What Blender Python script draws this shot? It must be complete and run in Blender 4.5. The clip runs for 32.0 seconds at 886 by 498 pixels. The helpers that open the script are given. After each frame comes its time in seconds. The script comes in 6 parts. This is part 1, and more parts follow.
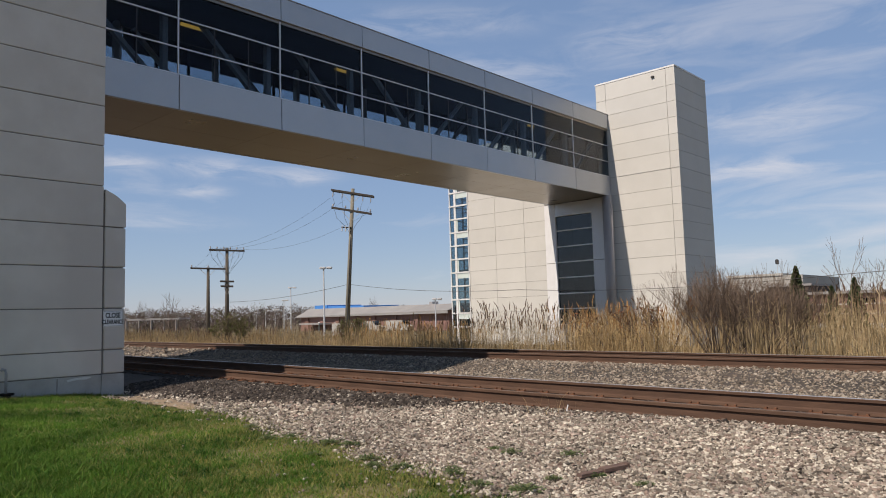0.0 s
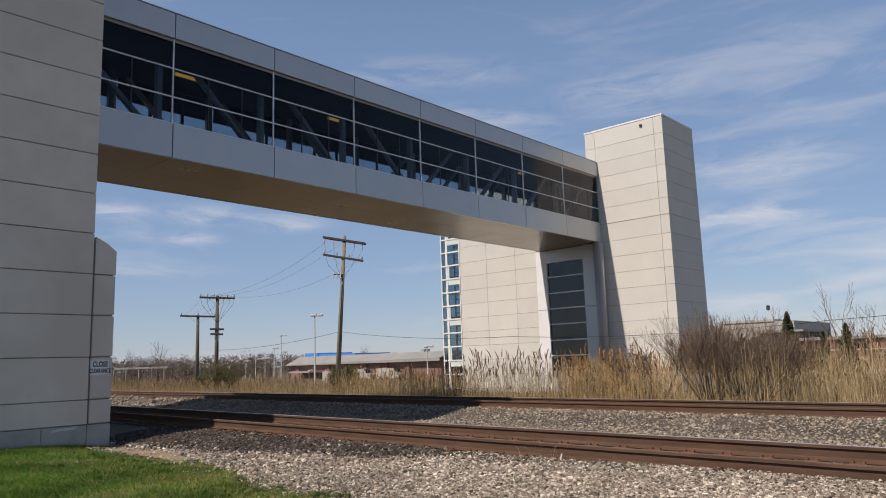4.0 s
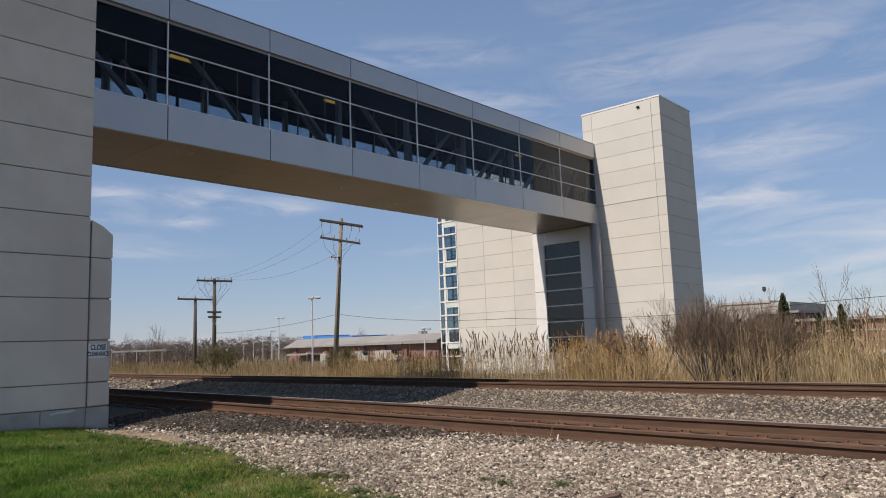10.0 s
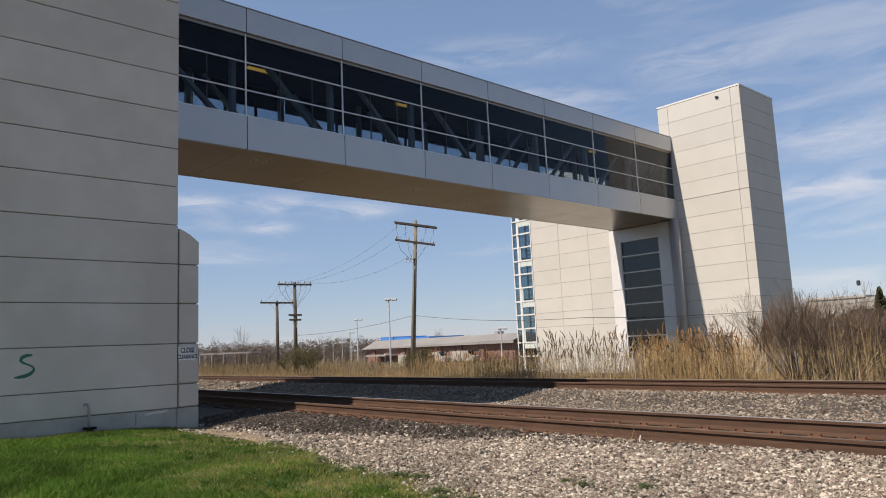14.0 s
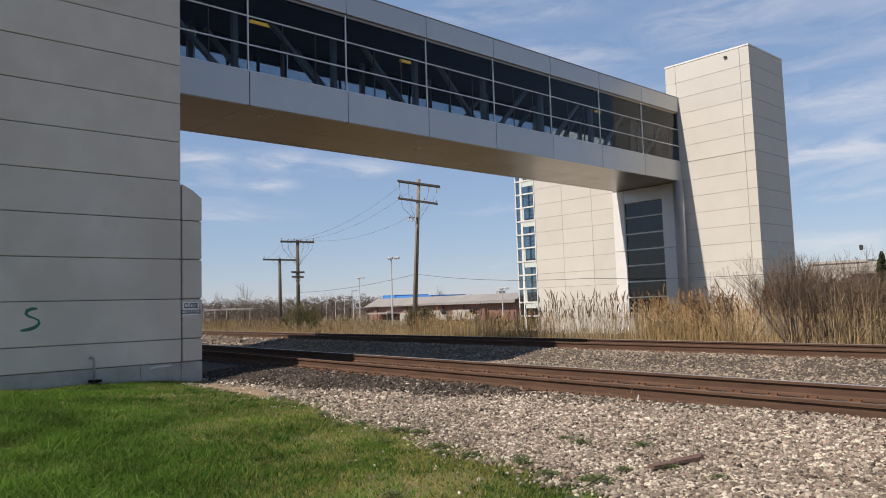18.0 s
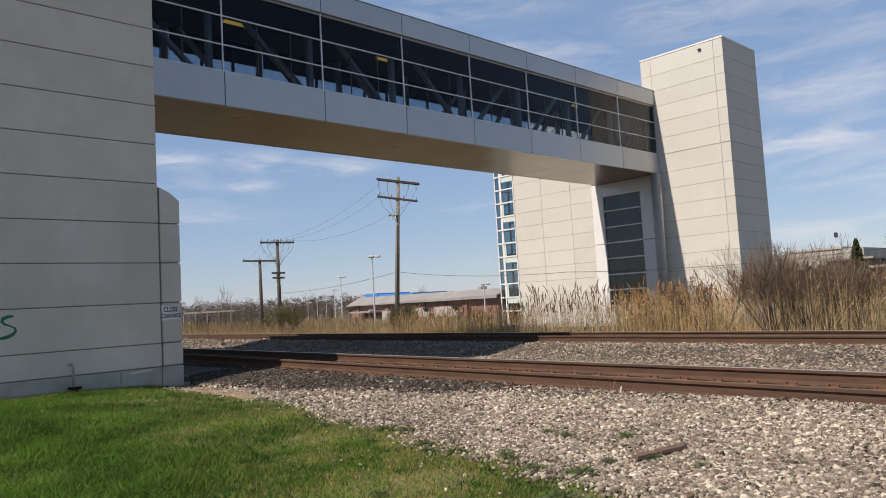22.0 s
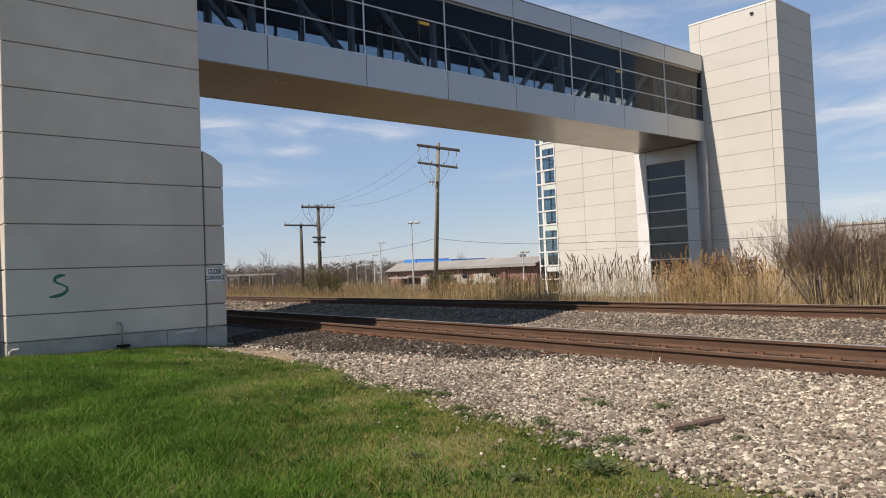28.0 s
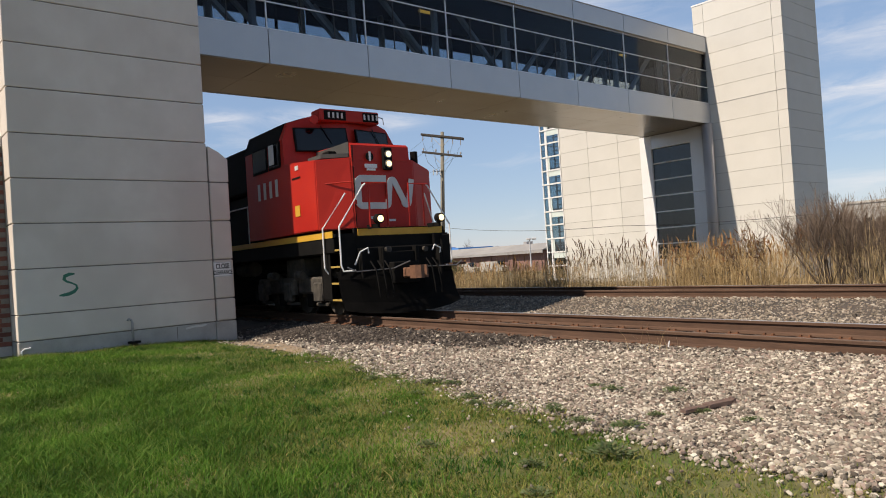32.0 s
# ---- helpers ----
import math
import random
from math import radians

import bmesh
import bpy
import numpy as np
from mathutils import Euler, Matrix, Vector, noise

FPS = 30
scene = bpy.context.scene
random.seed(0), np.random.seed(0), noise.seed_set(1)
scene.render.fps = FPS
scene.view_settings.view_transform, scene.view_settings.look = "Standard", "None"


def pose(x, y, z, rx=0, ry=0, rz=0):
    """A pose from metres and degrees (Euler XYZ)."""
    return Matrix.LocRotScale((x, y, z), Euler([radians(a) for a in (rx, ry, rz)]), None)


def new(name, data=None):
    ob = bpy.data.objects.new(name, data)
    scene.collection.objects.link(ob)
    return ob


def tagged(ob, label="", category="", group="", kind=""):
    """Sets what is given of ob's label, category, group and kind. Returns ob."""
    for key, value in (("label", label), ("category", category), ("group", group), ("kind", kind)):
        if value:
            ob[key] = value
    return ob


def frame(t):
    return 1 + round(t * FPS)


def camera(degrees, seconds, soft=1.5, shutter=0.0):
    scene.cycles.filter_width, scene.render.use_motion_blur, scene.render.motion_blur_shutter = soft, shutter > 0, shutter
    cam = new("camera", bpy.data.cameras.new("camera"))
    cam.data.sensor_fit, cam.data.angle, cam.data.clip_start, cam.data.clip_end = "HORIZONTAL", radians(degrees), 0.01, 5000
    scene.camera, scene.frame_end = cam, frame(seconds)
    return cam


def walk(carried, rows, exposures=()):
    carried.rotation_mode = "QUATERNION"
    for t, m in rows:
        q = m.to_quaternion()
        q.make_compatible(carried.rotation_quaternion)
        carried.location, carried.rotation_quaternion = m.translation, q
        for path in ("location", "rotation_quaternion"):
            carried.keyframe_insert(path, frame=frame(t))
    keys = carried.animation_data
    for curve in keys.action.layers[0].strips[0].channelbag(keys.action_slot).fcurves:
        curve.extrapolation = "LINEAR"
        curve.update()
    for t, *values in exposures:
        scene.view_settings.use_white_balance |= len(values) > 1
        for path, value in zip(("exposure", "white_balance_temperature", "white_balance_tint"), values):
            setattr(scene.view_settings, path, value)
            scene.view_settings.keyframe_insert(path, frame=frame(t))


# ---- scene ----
import itertools
from collections import namedtuple

EYE = (0.0, 0.0, 1.5)
cam = camera(62.91, 32.0, soft=0.98)
# seconds, yaw, pitch, roll of the hand-held camera, which turns on one spot
TURNS = [
    (0.0, 42.60, 5.17, 1.62),
    (0.5, 42.62, 5.51, 2.18),
    (1.0, 42.08, 5.57, 2.10),
    (1.5, 41.66, 6.38, 1.87),
    (2.0, 41.70, 7.14, 2.01),
    (2.5, 41.78, 7.61, 2.08),
    (3.0, 41.85, 7.81, 2.00),
    (3.5, 41.90, 8.32, 1.93),
    (4.0, 41.96, 8.85, 1.84),
    (4.5, 41.74, 9.03, 1.94),
    (6.5, 41.78, 9.15, 2.54),
    (7.0, 41.67, 8.98, 2.75),
    (7.5, 41.80, 9.11, 2.22),
    (8.0, 41.77, 9.21, 1.90),
    (8.5, 41.74, 9.22, 2.05),
    (9.0, 41.73, 9.11, 2.13),
    (9.5, 41.66, 8.41, 2.15),
    (10.0, 41.75, 7.45, 2.02),
    (10.5, 42.78, 5.84, 1.76),
    (11.0, 44.54, 4.51, 1.11),
    (11.5, 46.09, 3.54, 0.54),
    (12.0, 46.85, 3.66, 1.22),
    (12.5, 45.80, 4.86, 1.61),
    (13.0, 47.04, 6.16, 1.98),
    (13.5, 47.74, 7.80, 2.51),
    (15.5, 47.40, 6.23, 2.83),
    (16.0, 46.70, 5.05, 1.61),
    (16.5, 46.41, 5.15, 1.68),
    (17.0, 47.17, 4.84, 2.34),
    (17.5, 48.75, 4.11, 1.61),
    (18.0, 47.88, 4.49, 1.81),
    (18.5, 48.07, 4.67, 2.44),
    (19.0, 47.91, 4.65, 2.43),
    (19.5, 47.72, 4.36, 2.27),
    (20.0, 46.51, 4.26, 2.77),
    (20.5, 46.81, 4.54, 2.53),
    (21.0, 46.73, 4.51, 2.51),
    (21.5, 46.66, 3.88, 2.71),
    (22.0, 46.47, 4.19, 3.27),
    (22.5, 46.62, 4.70, 3.26),
    (23.0, 45.87, 4.83, 3.56),
    (23.5, 45.64, 4.86, 4.04),
    (24.0, 46.82, 4.25, 3.58),
    (24.5, 48.17, 4.17, 3.29),
    (25.0, 48.57, 4.11, 3.51),
    (25.5, 48.94, 4.02, 3.91),
    (27.5, 49.39, 2.05, 2.58),
    (28.0, 49.52, 1.71, 2.23),
    (28.5, 49.73, 1.58, 2.32),
    (29.0, 49.44, 1.32, 2.70),
    (29.5, 48.90, 1.06, 2.77),
    (30.0, 48.93, 1.01, 2.84),
    (30.5, 49.77, 0.87, 3.24),
    (31.0, 50.05, 0.93, 3.61),
    (31.5, 49.92, 1.00, 3.64),
    (32.0, 50.08, 0.88, 3.65),
]
# the camera's own exposure drifts as the sky fills more or less of its picture
walk(cam, [(t, pose(*EYE, 90 + p, r, y)) for t, y, p, r in TURNS],
     [(0.0, -0.13, 7200, 17), (4.0, -0.16, 7200, 17), (9.0, -0.16, 7150, 16.5), (11.0, -0.14, 7200, 17), (12.0, -0.13, 7300, 17.5), (13.0, 0.0, 7300, 17), (19.0, 0.01, 7300, 16.5), (25.0, 0.02, 7350, 16), (28.0, 0.09, 7450, 15.5), (32.0, 0.17, 7550, 15.5)])

# ---- light ----
SUN_WAY = Vector((0.10, 0.87, -1.0)).normalized()
sun = new("sun", bpy.data.lights.new("sun", "SUN"))
sun.data.energy, sun.data.angle, sun.data.color = 4.6, radians(0.55), (1.0, 0.96, 0.89)
sun.rotation_mode = "QUATERNION"
sun.rotation_quaternion = SUN_WAY.to_track_quat("-Z", "Y")

world = bpy.data.worlds.new("sky")
scene.world = world
world.use_nodes = True
wn, wl = world.node_tree.nodes, world.node_tree.links
wn.clear()
w_out, w_bg = wn.new("ShaderNodeOutputWorld"), wn.new("ShaderNodeBackground")
w_sky = wn.new("ShaderNodeTexSky")
w_sky.sky_type, w_sky.sun_disc = "NISHITA", False
w_sky.sun_elevation = math.asin(-SUN_WAY.z)
w_sky.sun_rotation = math.atan2(-SUN_WAY.x, -SUN_WAY.y)
w_sky.air_density, w_sky.dust_density, w_sky.ozone_density = 1.0, 0.1, 2.0
w_bg.inputs["Strength"].default_value = 0.107
# thin streaks of high cloud
w_co, w_map = wn.new("ShaderNodeTexCoord"), wn.new("ShaderNodeMapping")
w_map.inputs["Scale"].default_value = (1.9, 1.9, 10.0)
w_map.inputs["Rotation"].default_value = (0.10, -0.06, 0.4)
w_map.inputs["Location"].default_value = (0.7, 0.3, 0.2)
w_n1, w_n2 = wn.new("ShaderNodeTexNoise"), wn.new("ShaderNodeTexNoise")
w_n1.inputs["Scale"].default_value, w_n1.inputs["Detail"].default_value, w_n1.inputs["Roughness"].default_value = 2.6, 8.0, 0.58
w_n1.inputs["Distortion"].default_value = 0.5
w_n2.inputs["Scale"].default_value, w_n2.inputs["Detail"].default_value = 0.9, 2.0
w_mul, w_ramp = wn.new("ShaderNodeMath"), wn.new("ShaderNodeValToRGB")
w_mul.operation = "MULTIPLY"
w_ramp.color_ramp.elements[0].position, w_ramp.color_ramp.elements[1].position = 0.265, 0.425
w_ramp.color_ramp.elements[1].color = (0.62, 0.62, 0.62, 1)
w_mix = wn.new("ShaderNodeMix")
w_mix.data_type = "RGBA"
wl.new(w_co.outputs["Generated"], w_map.inputs["Vector"])
wl.new(w_map.outputs["Vector"], w_n1.inputs["Vector"])
wl.new(w_map.outputs["Vector"], w_n2.inputs["Vector"])
wl.new(w_n1.outputs["Fac"], w_mul.inputs[0])
wl.new(w_n2.outputs["Fac"], w_mul.inputs[1])
wl.new(w_mul.outputs[0], w_ramp.inputs["Fac"])
w_sep, w_low, w_thin = wn.new("ShaderNodeSeparateXYZ"), wn.new("ShaderNodeMapRange"), wn.new("ShaderNodeMath")
w_thin.operation = "MULTIPLY"
for k, val in enumerate((0.12, 0.45, 0.8, 0.25)):
    w_low.inputs[k + 1].default_value = val
wl.new(w_co.outputs["Generated"], w_sep.inputs[0])
wl.new(w_sep.outputs["Z"], w_low.inputs["Value"])
wl.new(w_ramp.outputs["Color"], w_thin.inputs[0])
wl.new(w_low.outputs["Result"], w_thin.inputs[1])
wl.new(w_thin.outputs[0], w_mix.inputs["Factor"])
w_veil = wn.new("ShaderNodeMix")
w_veil.data_type = "RGBA"
w_high = wn.new("ShaderNodeMapRange")
for k, val in enumerate((0.38, 0.85, 0.55, 0.12)):
    w_high.inputs[k + 1].default_value = val
wl.new(w_sep.outputs["Z"], w_high.inputs["Value"])
wl.new(w_high.outputs["Result"], w_veil.inputs["Factor"])
w_veil.inputs["B"].default_value = (2.15, 3.85, 6.9, 1)
wl.new(w_sky.outputs["Color"], w_veil.inputs["A"])
wl.new(w_veil.outputs["Result"], w_mix.inputs["A"])
w_mix.inputs["B"].default_value = (7.0, 7.6, 8.4, 1)
# separate small clouds: azimuth from west to north, elevation, half width, half height (degrees), density
CLOUDS = [(23.6, 11.6, 3.4, 1.2, 0.65), (29.6, 11.5, 5.0, 1.3, 0.75), (28.8, 9.8, 3.6, 0.8, 0.5), (36.2, 11.1, 5.2, 1.2, 0.62), (27, 7.4, 7.0, 1.0, 0.3), (71.5, 9.8, 7.0, 1.7, 0.8), (73, 13.4, 10.0, 2.6, 0.5), (51, 18.0, 11.0, 3.0, 0.55), (58, 14.6, 7.0, 2.0, 0.5), (47, 22.5, 13.0, 2.0, 0.35), (63, 20.0, 8.0, 2.6, 0.4)]
w_nc, w_mc = wn.new("ShaderNodeTexNoise"), wn.new("ShaderNodeMapping")
w_mc.inputs["Scale"].default_value = (1.0, 1.0, 4.0)
w_mc.inputs["Rotation"].default_value = (0.12, 0.16, 0)
w_nc.inputs["Scale"].default_value, w_nc.inputs["Detail"].default_value, w_nc.inputs["Roughness"].default_value, w_nc.inputs["Distortion"].default_value = 11.0, 7.0, 0.62, 0.6
wl.new(w_co.outputs["Generated"], w_mc.inputs["Vector"])
wl.new(w_mc.outputs["Vector"], w_nc.inputs["Vector"])
cover = None
for az, el, hw, hh, dens in CLOUDS:
    a, e = radians(az), radians(el)
    right = Vector((math.sin(a), math.cos(a), 0)) / math.radians(hw)
    upward = Vector((math.sin(e) * math.cos(a), -math.sin(e) * math.sin(a), math.cos(e))) / math.radians(hh)
    du, dv, cmb, ln, fall, tot = wn.new("ShaderNodeVectorMath"), wn.new("ShaderNodeVectorMath"), wn.new("ShaderNodeCombineXYZ"), wn.new("ShaderNodeVectorMath"), wn.new("ShaderNodeMapRange"), wn.new("ShaderNodeMath")
    du.operation = dv.operation = "DOT_PRODUCT"
    ln.operation = "LENGTH"
    for node, axis in ((du, right), (dv, upward)):
        wl.new(w_co.outputs["Generated"], node.inputs[0])
        node.inputs[1].default_value = axis
    wl.new(du.outputs["Value"], cmb.inputs[0])
    wl.new(dv.outputs["Value"], cmb.inputs[1])
    wl.new(cmb.outputs[0], ln.inputs[0])
    fall.interpolation_type = "SMOOTHSTEP"
    for k, val in enumerate((0.0, 1.0, dens, 0.0)):
        fall.inputs[k + 1].default_value = val
    wl.new(ln.outputs["Value"], fall.inputs["Value"])
    tot.operation = "ADD"
    tot.inputs[1].default_value = 0.0
    wl.new(fall.outputs["Result"], tot.inputs[0])
    if cover:
        wl.new(cover, tot.inputs[1])
    cover = tot.outputs[0]
w_grain, w_part, w_mix2 = wn.new("ShaderNodeMapRange"), wn.new("ShaderNodeMath"), wn.new("ShaderNodeMix")
for k, val in enumerate((0.38, 0.66, 0.0, 1.0)):
    w_grain.inputs[k + 1].default_value = val
wl.new(w_nc.outputs["Fac"], w_grain.inputs["Value"])
w_part.operation, w_mix2.data_type = "MULTIPLY", "RGBA"
wl.new(cover, w_part.inputs[0])
wl.new(w_grain.outputs["Result"], w_part.inputs[1])
wl.new(w_part.outputs[0], w_mix2.inputs["Factor"])
wl.new(w_mix.outputs["Result"], w_mix2.inputs["A"])
w_mix2.inputs["B"].default_value = (6.6, 7.3, 8.3, 1)
# a clear sky deepens towards the zenith
w_deep, w_zen = wn.new("ShaderNodeMapRange"), wn.new("ShaderNodeVectorMath")
w_deep.interpolation_type, w_zen.operation = "SMOOTHSTEP", "SCALE"
for k, val in enumerate((0.42, 0.85, 1.0, 0.3)):
    w_deep.inputs[k + 1].default_value = val
wl.new(w_sep.outputs["Z"], w_deep.inputs["Value"])
wl.new(w_mix2.outputs["Result"], w_zen.inputs[0])
wl.new(w_deep.outputs["Result"], w_zen.inputs["Scale"])
wl.new(w_zen.outputs["Vector"], w_bg.inputs["Color"])
wl.new(w_bg.outputs["Background"], w_out.inputs["Surface"])

# ---- materials ----
def surf(name, c1, c2, scale=3.0, rough=0.7, bump=0.1, fine=60.0, metallic=0.0, stretch=(1, 1, 1), vary=0.0, island=0.0, spec=0.5, c3=None, big=0.4):
    """Two-scale mottled surface: broad stains between c1 and c2, fine grain in value and relief."""
    m = bpy.data.materials.new(name)
    m.use_nodes = True
    n, l = m.node_tree.nodes, m.node_tree.links
    b = n["Principled BSDF"]
    co, mp = n.new("ShaderNodeTexCoord"), n.new("ShaderNodeMapping")
    mp.inputs["Scale"].default_value = stretch
    l.new(co.outputs["Object"], mp.inputs["Vector"])
    n1, n2 = n.new("ShaderNodeTexNoise"), n.new("ShaderNodeTexNoise")
    n1.inputs["Scale"].default_value, n1.inputs["Detail"].default_value, n1.inputs["Roughness"].default_value = scale, 5.0, 0.6
    n2.inputs["Scale"].default_value, n2.inputs["Detail"].default_value = fine, 3.0
    l.new(mp.outputs["Vector"], n1.inputs["Vector"])
    l.new(mp.outputs["Vector"], n2.inputs["Vector"])
    ramp = n.new("ShaderNodeValToRGB")
    ramp.color_ramp.elements[0].position, ramp.color_ramp.elements[1].position = 0.32, 0.68
    ramp.color_ramp.elements[0].color, ramp.color_ramp.elements[1].color = (*c1, 1), (*c2, 1)
    l.new(n1.outputs["Fac"], ramp.inputs["Fac"])
    col = ramp.outputs["Color"]
    if c3:
        n3, r3, mx = n.new("ShaderNodeTexNoise"), n.new("ShaderNodeValToRGB"), n.new("ShaderNodeMix")
        n3.inputs["Scale"].default_value, n3.inputs["Detail"].default_value = big, 4.0
        r3.color_ramp.elements[0].position, r3.color_ramp.elements[1].position = 0.45, 0.62
        mx.data_type = "RGBA"
        l.new(co.outputs["Object"], n3.inputs["Vector"])
        l.new(n3.outputs["Fac"], r3.inputs["Fac"])
        l.new(r3.outputs["Color"], mx.inputs["Factor"])
        l.new(col, mx.inputs["A"])
        mx.inputs["B"].default_value = (*c3, 1)
        col = mx.outputs["Result"]
    # grain and piece to piece variation of value
    hsv, add = n.new("ShaderNodeHueSaturation"), n.new("ShaderNodeMath")
    add.operation = "MULTIPLY_ADD"
    l.new(n2.outputs["Fac"], add.inputs[0])
    add.inputs[1].default_value, add.inputs[2].default_value = 0.3, 0.85
    val = add.outputs[0]
    for amount, node, out in ((vary, "ShaderNodeObjectInfo", "Random"), (island, "ShaderNodeNewGeometry", "Random Per Island")):
        if amount:
            src, ma, mm = n.new(node), n.new("ShaderNodeMath"), n.new("ShaderNodeMath")
            ma.operation, mm.operation = "MULTIPLY_ADD", "MULTIPLY"
            ma.inputs[1].default_value, ma.inputs[2].default_value = 2 * amount, 1 - amount
            l.new(src.outputs[out], ma.inputs[0])
            l.new(ma.outputs[0], mm.inputs[0])
            l.new(val, mm.inputs[1])
            val = mm.outputs[0]
    l.new(val, hsv.inputs["Value"])
    l.new(col, hsv.inputs["Color"])
    l.new(hsv.outputs["Color"], b.inputs["Base Color"])
    rr = n.new("ShaderNodeMath")
    rr.operation = "MULTIPLY_ADD"
    rr.inputs[1].default_value, rr.inputs[2].default_value = 0.25, max(0.02, rough - 0.12)
    l.new(n1.outputs["Fac"], rr.inputs[0])
    l.new(rr.outputs[0], b.inputs["Roughness"])
    b.inputs["Metallic"].default_value = metallic
    b.inputs["Specular IOR Level"].default_value = spec
    if bump:
        bp = n.new("ShaderNodeBump")
        bp.inputs["Strength"].default_value, bp.inputs["Distance"].default_value = bump, 0.01
        l.new(n2.outputs["Fac"], bp.inputs["Height"])
        l.new(bp.outputs["Normal"], b.inputs["Normal"])
    return m


def island_mix(name, colours, rough=0.8, spec=0.3, translucent=0.0, mottle=1.1, single=False):
    """Colour picked out of a ramp for each loose piece of a mesh, or (single) for each object."""
    m = bpy.data.materials.new(name)
    m.use_nodes = True
    n, l = m.node_tree.nodes, m.node_tree.links
    b = n["Principled BSDF"]
    g, ramp = n.new("ShaderNodeObjectInfo" if single else "ShaderNodeNewGeometry"), n.new("ShaderNodeValToRGB")
    el = ramp.color_ramp.elements
    while len(el) < len(colours):
        el.new(0.5)
    for i, c in enumerate(colours):
        el[i].position, el[i].color = i / (len(colours) - 1), (*c, 1)
    l.new(g.outputs["Random" if single else "Random Per Island"], ramp.inputs["Fac"])
    co, nz, hs = n.new("ShaderNodeTexCoord"), n.new("ShaderNodeTexNoise"), n.new("ShaderNodeHueSaturation")
    nz.inputs["Scale"].default_value, nz.inputs["Detail"].default_value = 0.9, 4.0
    l.new(co.outputs["Object"], nz.inputs["Vector"])
    ma = n.new("ShaderNodeMath")
    ma.operation = "MULTIPLY_ADD"
    ma.inputs[1].default_value, ma.inputs[2].default_value = mottle, 1.0 - mottle / 2
    l.new(nz.outputs["Fac"], ma.inputs[0])
    l.new(ma.outputs[0], hs.inputs["Value"])
    l.new(ramp.outputs["Color"], hs.inputs["Color"])
    l.new(hs.outputs["Color"], b.inputs["Base Color"])
    b.inputs["Roughness"].default_value = rough
    b.inputs["Specular IOR Level"].default_value = spec
    if translucent:
        tr, mx, out = n.new("ShaderNodeBsdfTranslucent"), n.new("ShaderNodeMixShader"), n["Material Output"]
        l.new(hs.outputs["Color"], tr.inputs["Color"])
        mx.inputs[0].default_value = translucent
        l.new(b.outputs[0], mx.inputs[1])
        l.new(tr.outputs[0], mx.inputs[2])
        l.new(mx.outputs[0], out.inputs["Surface"])
    return m


def glass(name, tint, gloss_rough=0.01, ior=1.5):
    m = bpy.data.materials.new(name)
    m.use_nodes = True
    n, l = m.node_tree.nodes, m.node_tree.links
    n.remove(n["Principled BSDF"])
    tr, gl, lw, mx = n.new("ShaderNodeBsdfTransparent"), n.new("ShaderNodeBsdfGlossy"), n.new("ShaderNodeLayerWeight"), n.new("ShaderNodeMixShader")
    pw, ma = n.new("ShaderNodeMath"), n.new("ShaderNodeMath")
    pw.operation, ma.operation = "POWER", "MULTIPLY_ADD"
    pw.inputs[1].default_value = 4.0
    face_on = ((ior - 1) / (ior + 1)) ** 2
    ma.inputs[1].default_value, ma.inputs[2].default_value = 0.75, face_on
    tr.inputs["Color"].default_value = (*tint, 1)
    gl.inputs["Roughness"].default_value = gloss_rough
    l.new(lw.outputs["Facing"], pw.inputs[0])
    l.new(pw.outputs[0], ma.inputs[0])
    l.new(ma.outputs[0], mx.inputs[0])
    l.new(tr.outputs[0], mx.inputs[1])
    l.new(gl.outputs[0], mx.inputs[2])
    l.new(mx.outputs[0], n["Material Output"].inputs["Surface"])
    return m


def glow(name, colour, strength):
    m = bpy.data.materials.new(name)
    m.use_nodes = True
    b = m.node_tree.nodes["Principled BSDF"]
    b.inputs["Base Color"].default_value = (*colour, 1)
    b.inputs["Emission Color"].default_value = (*colour, 1)
    b.inputs["Emission Strength"].default_value = strength
    return m


M_PANEL = surf("cream_panel", (0.60, 0.588, 0.542), (0.635, 0.622, 0.575), 0.9, 0.75, 0.12, 90, vary=0.035, spec=0.3)
M_PANEL_GREY = surf("precast_panel", (0.64, 0.58, 0.515), (0.705, 0.648, 0.58), 1.3, 0.85, 0.25, 120, vary=0.03, spec=0.25, c3=(0.602, 0.545, 0.483), big=0.55)
M_CONC = surf("concrete", (0.36, 0.34, 0.31), (0.48, 0.46, 0.42), 2.2, 0.9, 0.3, 70, spec=0.3)
M_JOINT = surf("joint_sealant", (0.18, 0.16, 0.145), (0.24, 0.215, 0.195), 5, 0.9, 0.1)
M_ALU = surf("painted_aluminium", (0.50, 0.51, 0.52), (0.55, 0.56, 0.57), 0.7, 0.38, 0.02, 150, metallic=0.4, vary=0.05)
M_WHITE = surf("white_metal", (0.74, 0.74, 0.73), (0.80, 0.80, 0.79), 2, 0.45, 0.03)
M_MINT = surf("mint_panel", (0.60, 0.68, 0.64), (0.66, 0.74, 0.70), 2, 0.45, 0.03)
M_FRAME = surf("silver_frame", (0.80, 0.81, 0.82), (0.86, 0.87, 0.88), 3, 0.35, 0.02, metallic=0.1)
M_SOFFIT = surf("bronze_soffit", (0.235, 0.195, 0.15), (0.275, 0.23, 0.178), 0.5, 0.31, 0, 60, metallic=0.75, vary=0.04)
M_DARK = surf("dark_metal", (0.03, 0.03, 0.032), (0.05, 0.05, 0.052), 4, 0.5, 0.05)
# near-black; also stands in for unlit depth behind the bridge and portal glass
M_NEAR_BLACK = surf("near_black", (0.012, 0.010, 0.012), (0.02, 0.018, 0.02), 2, 0.8, 0.05)
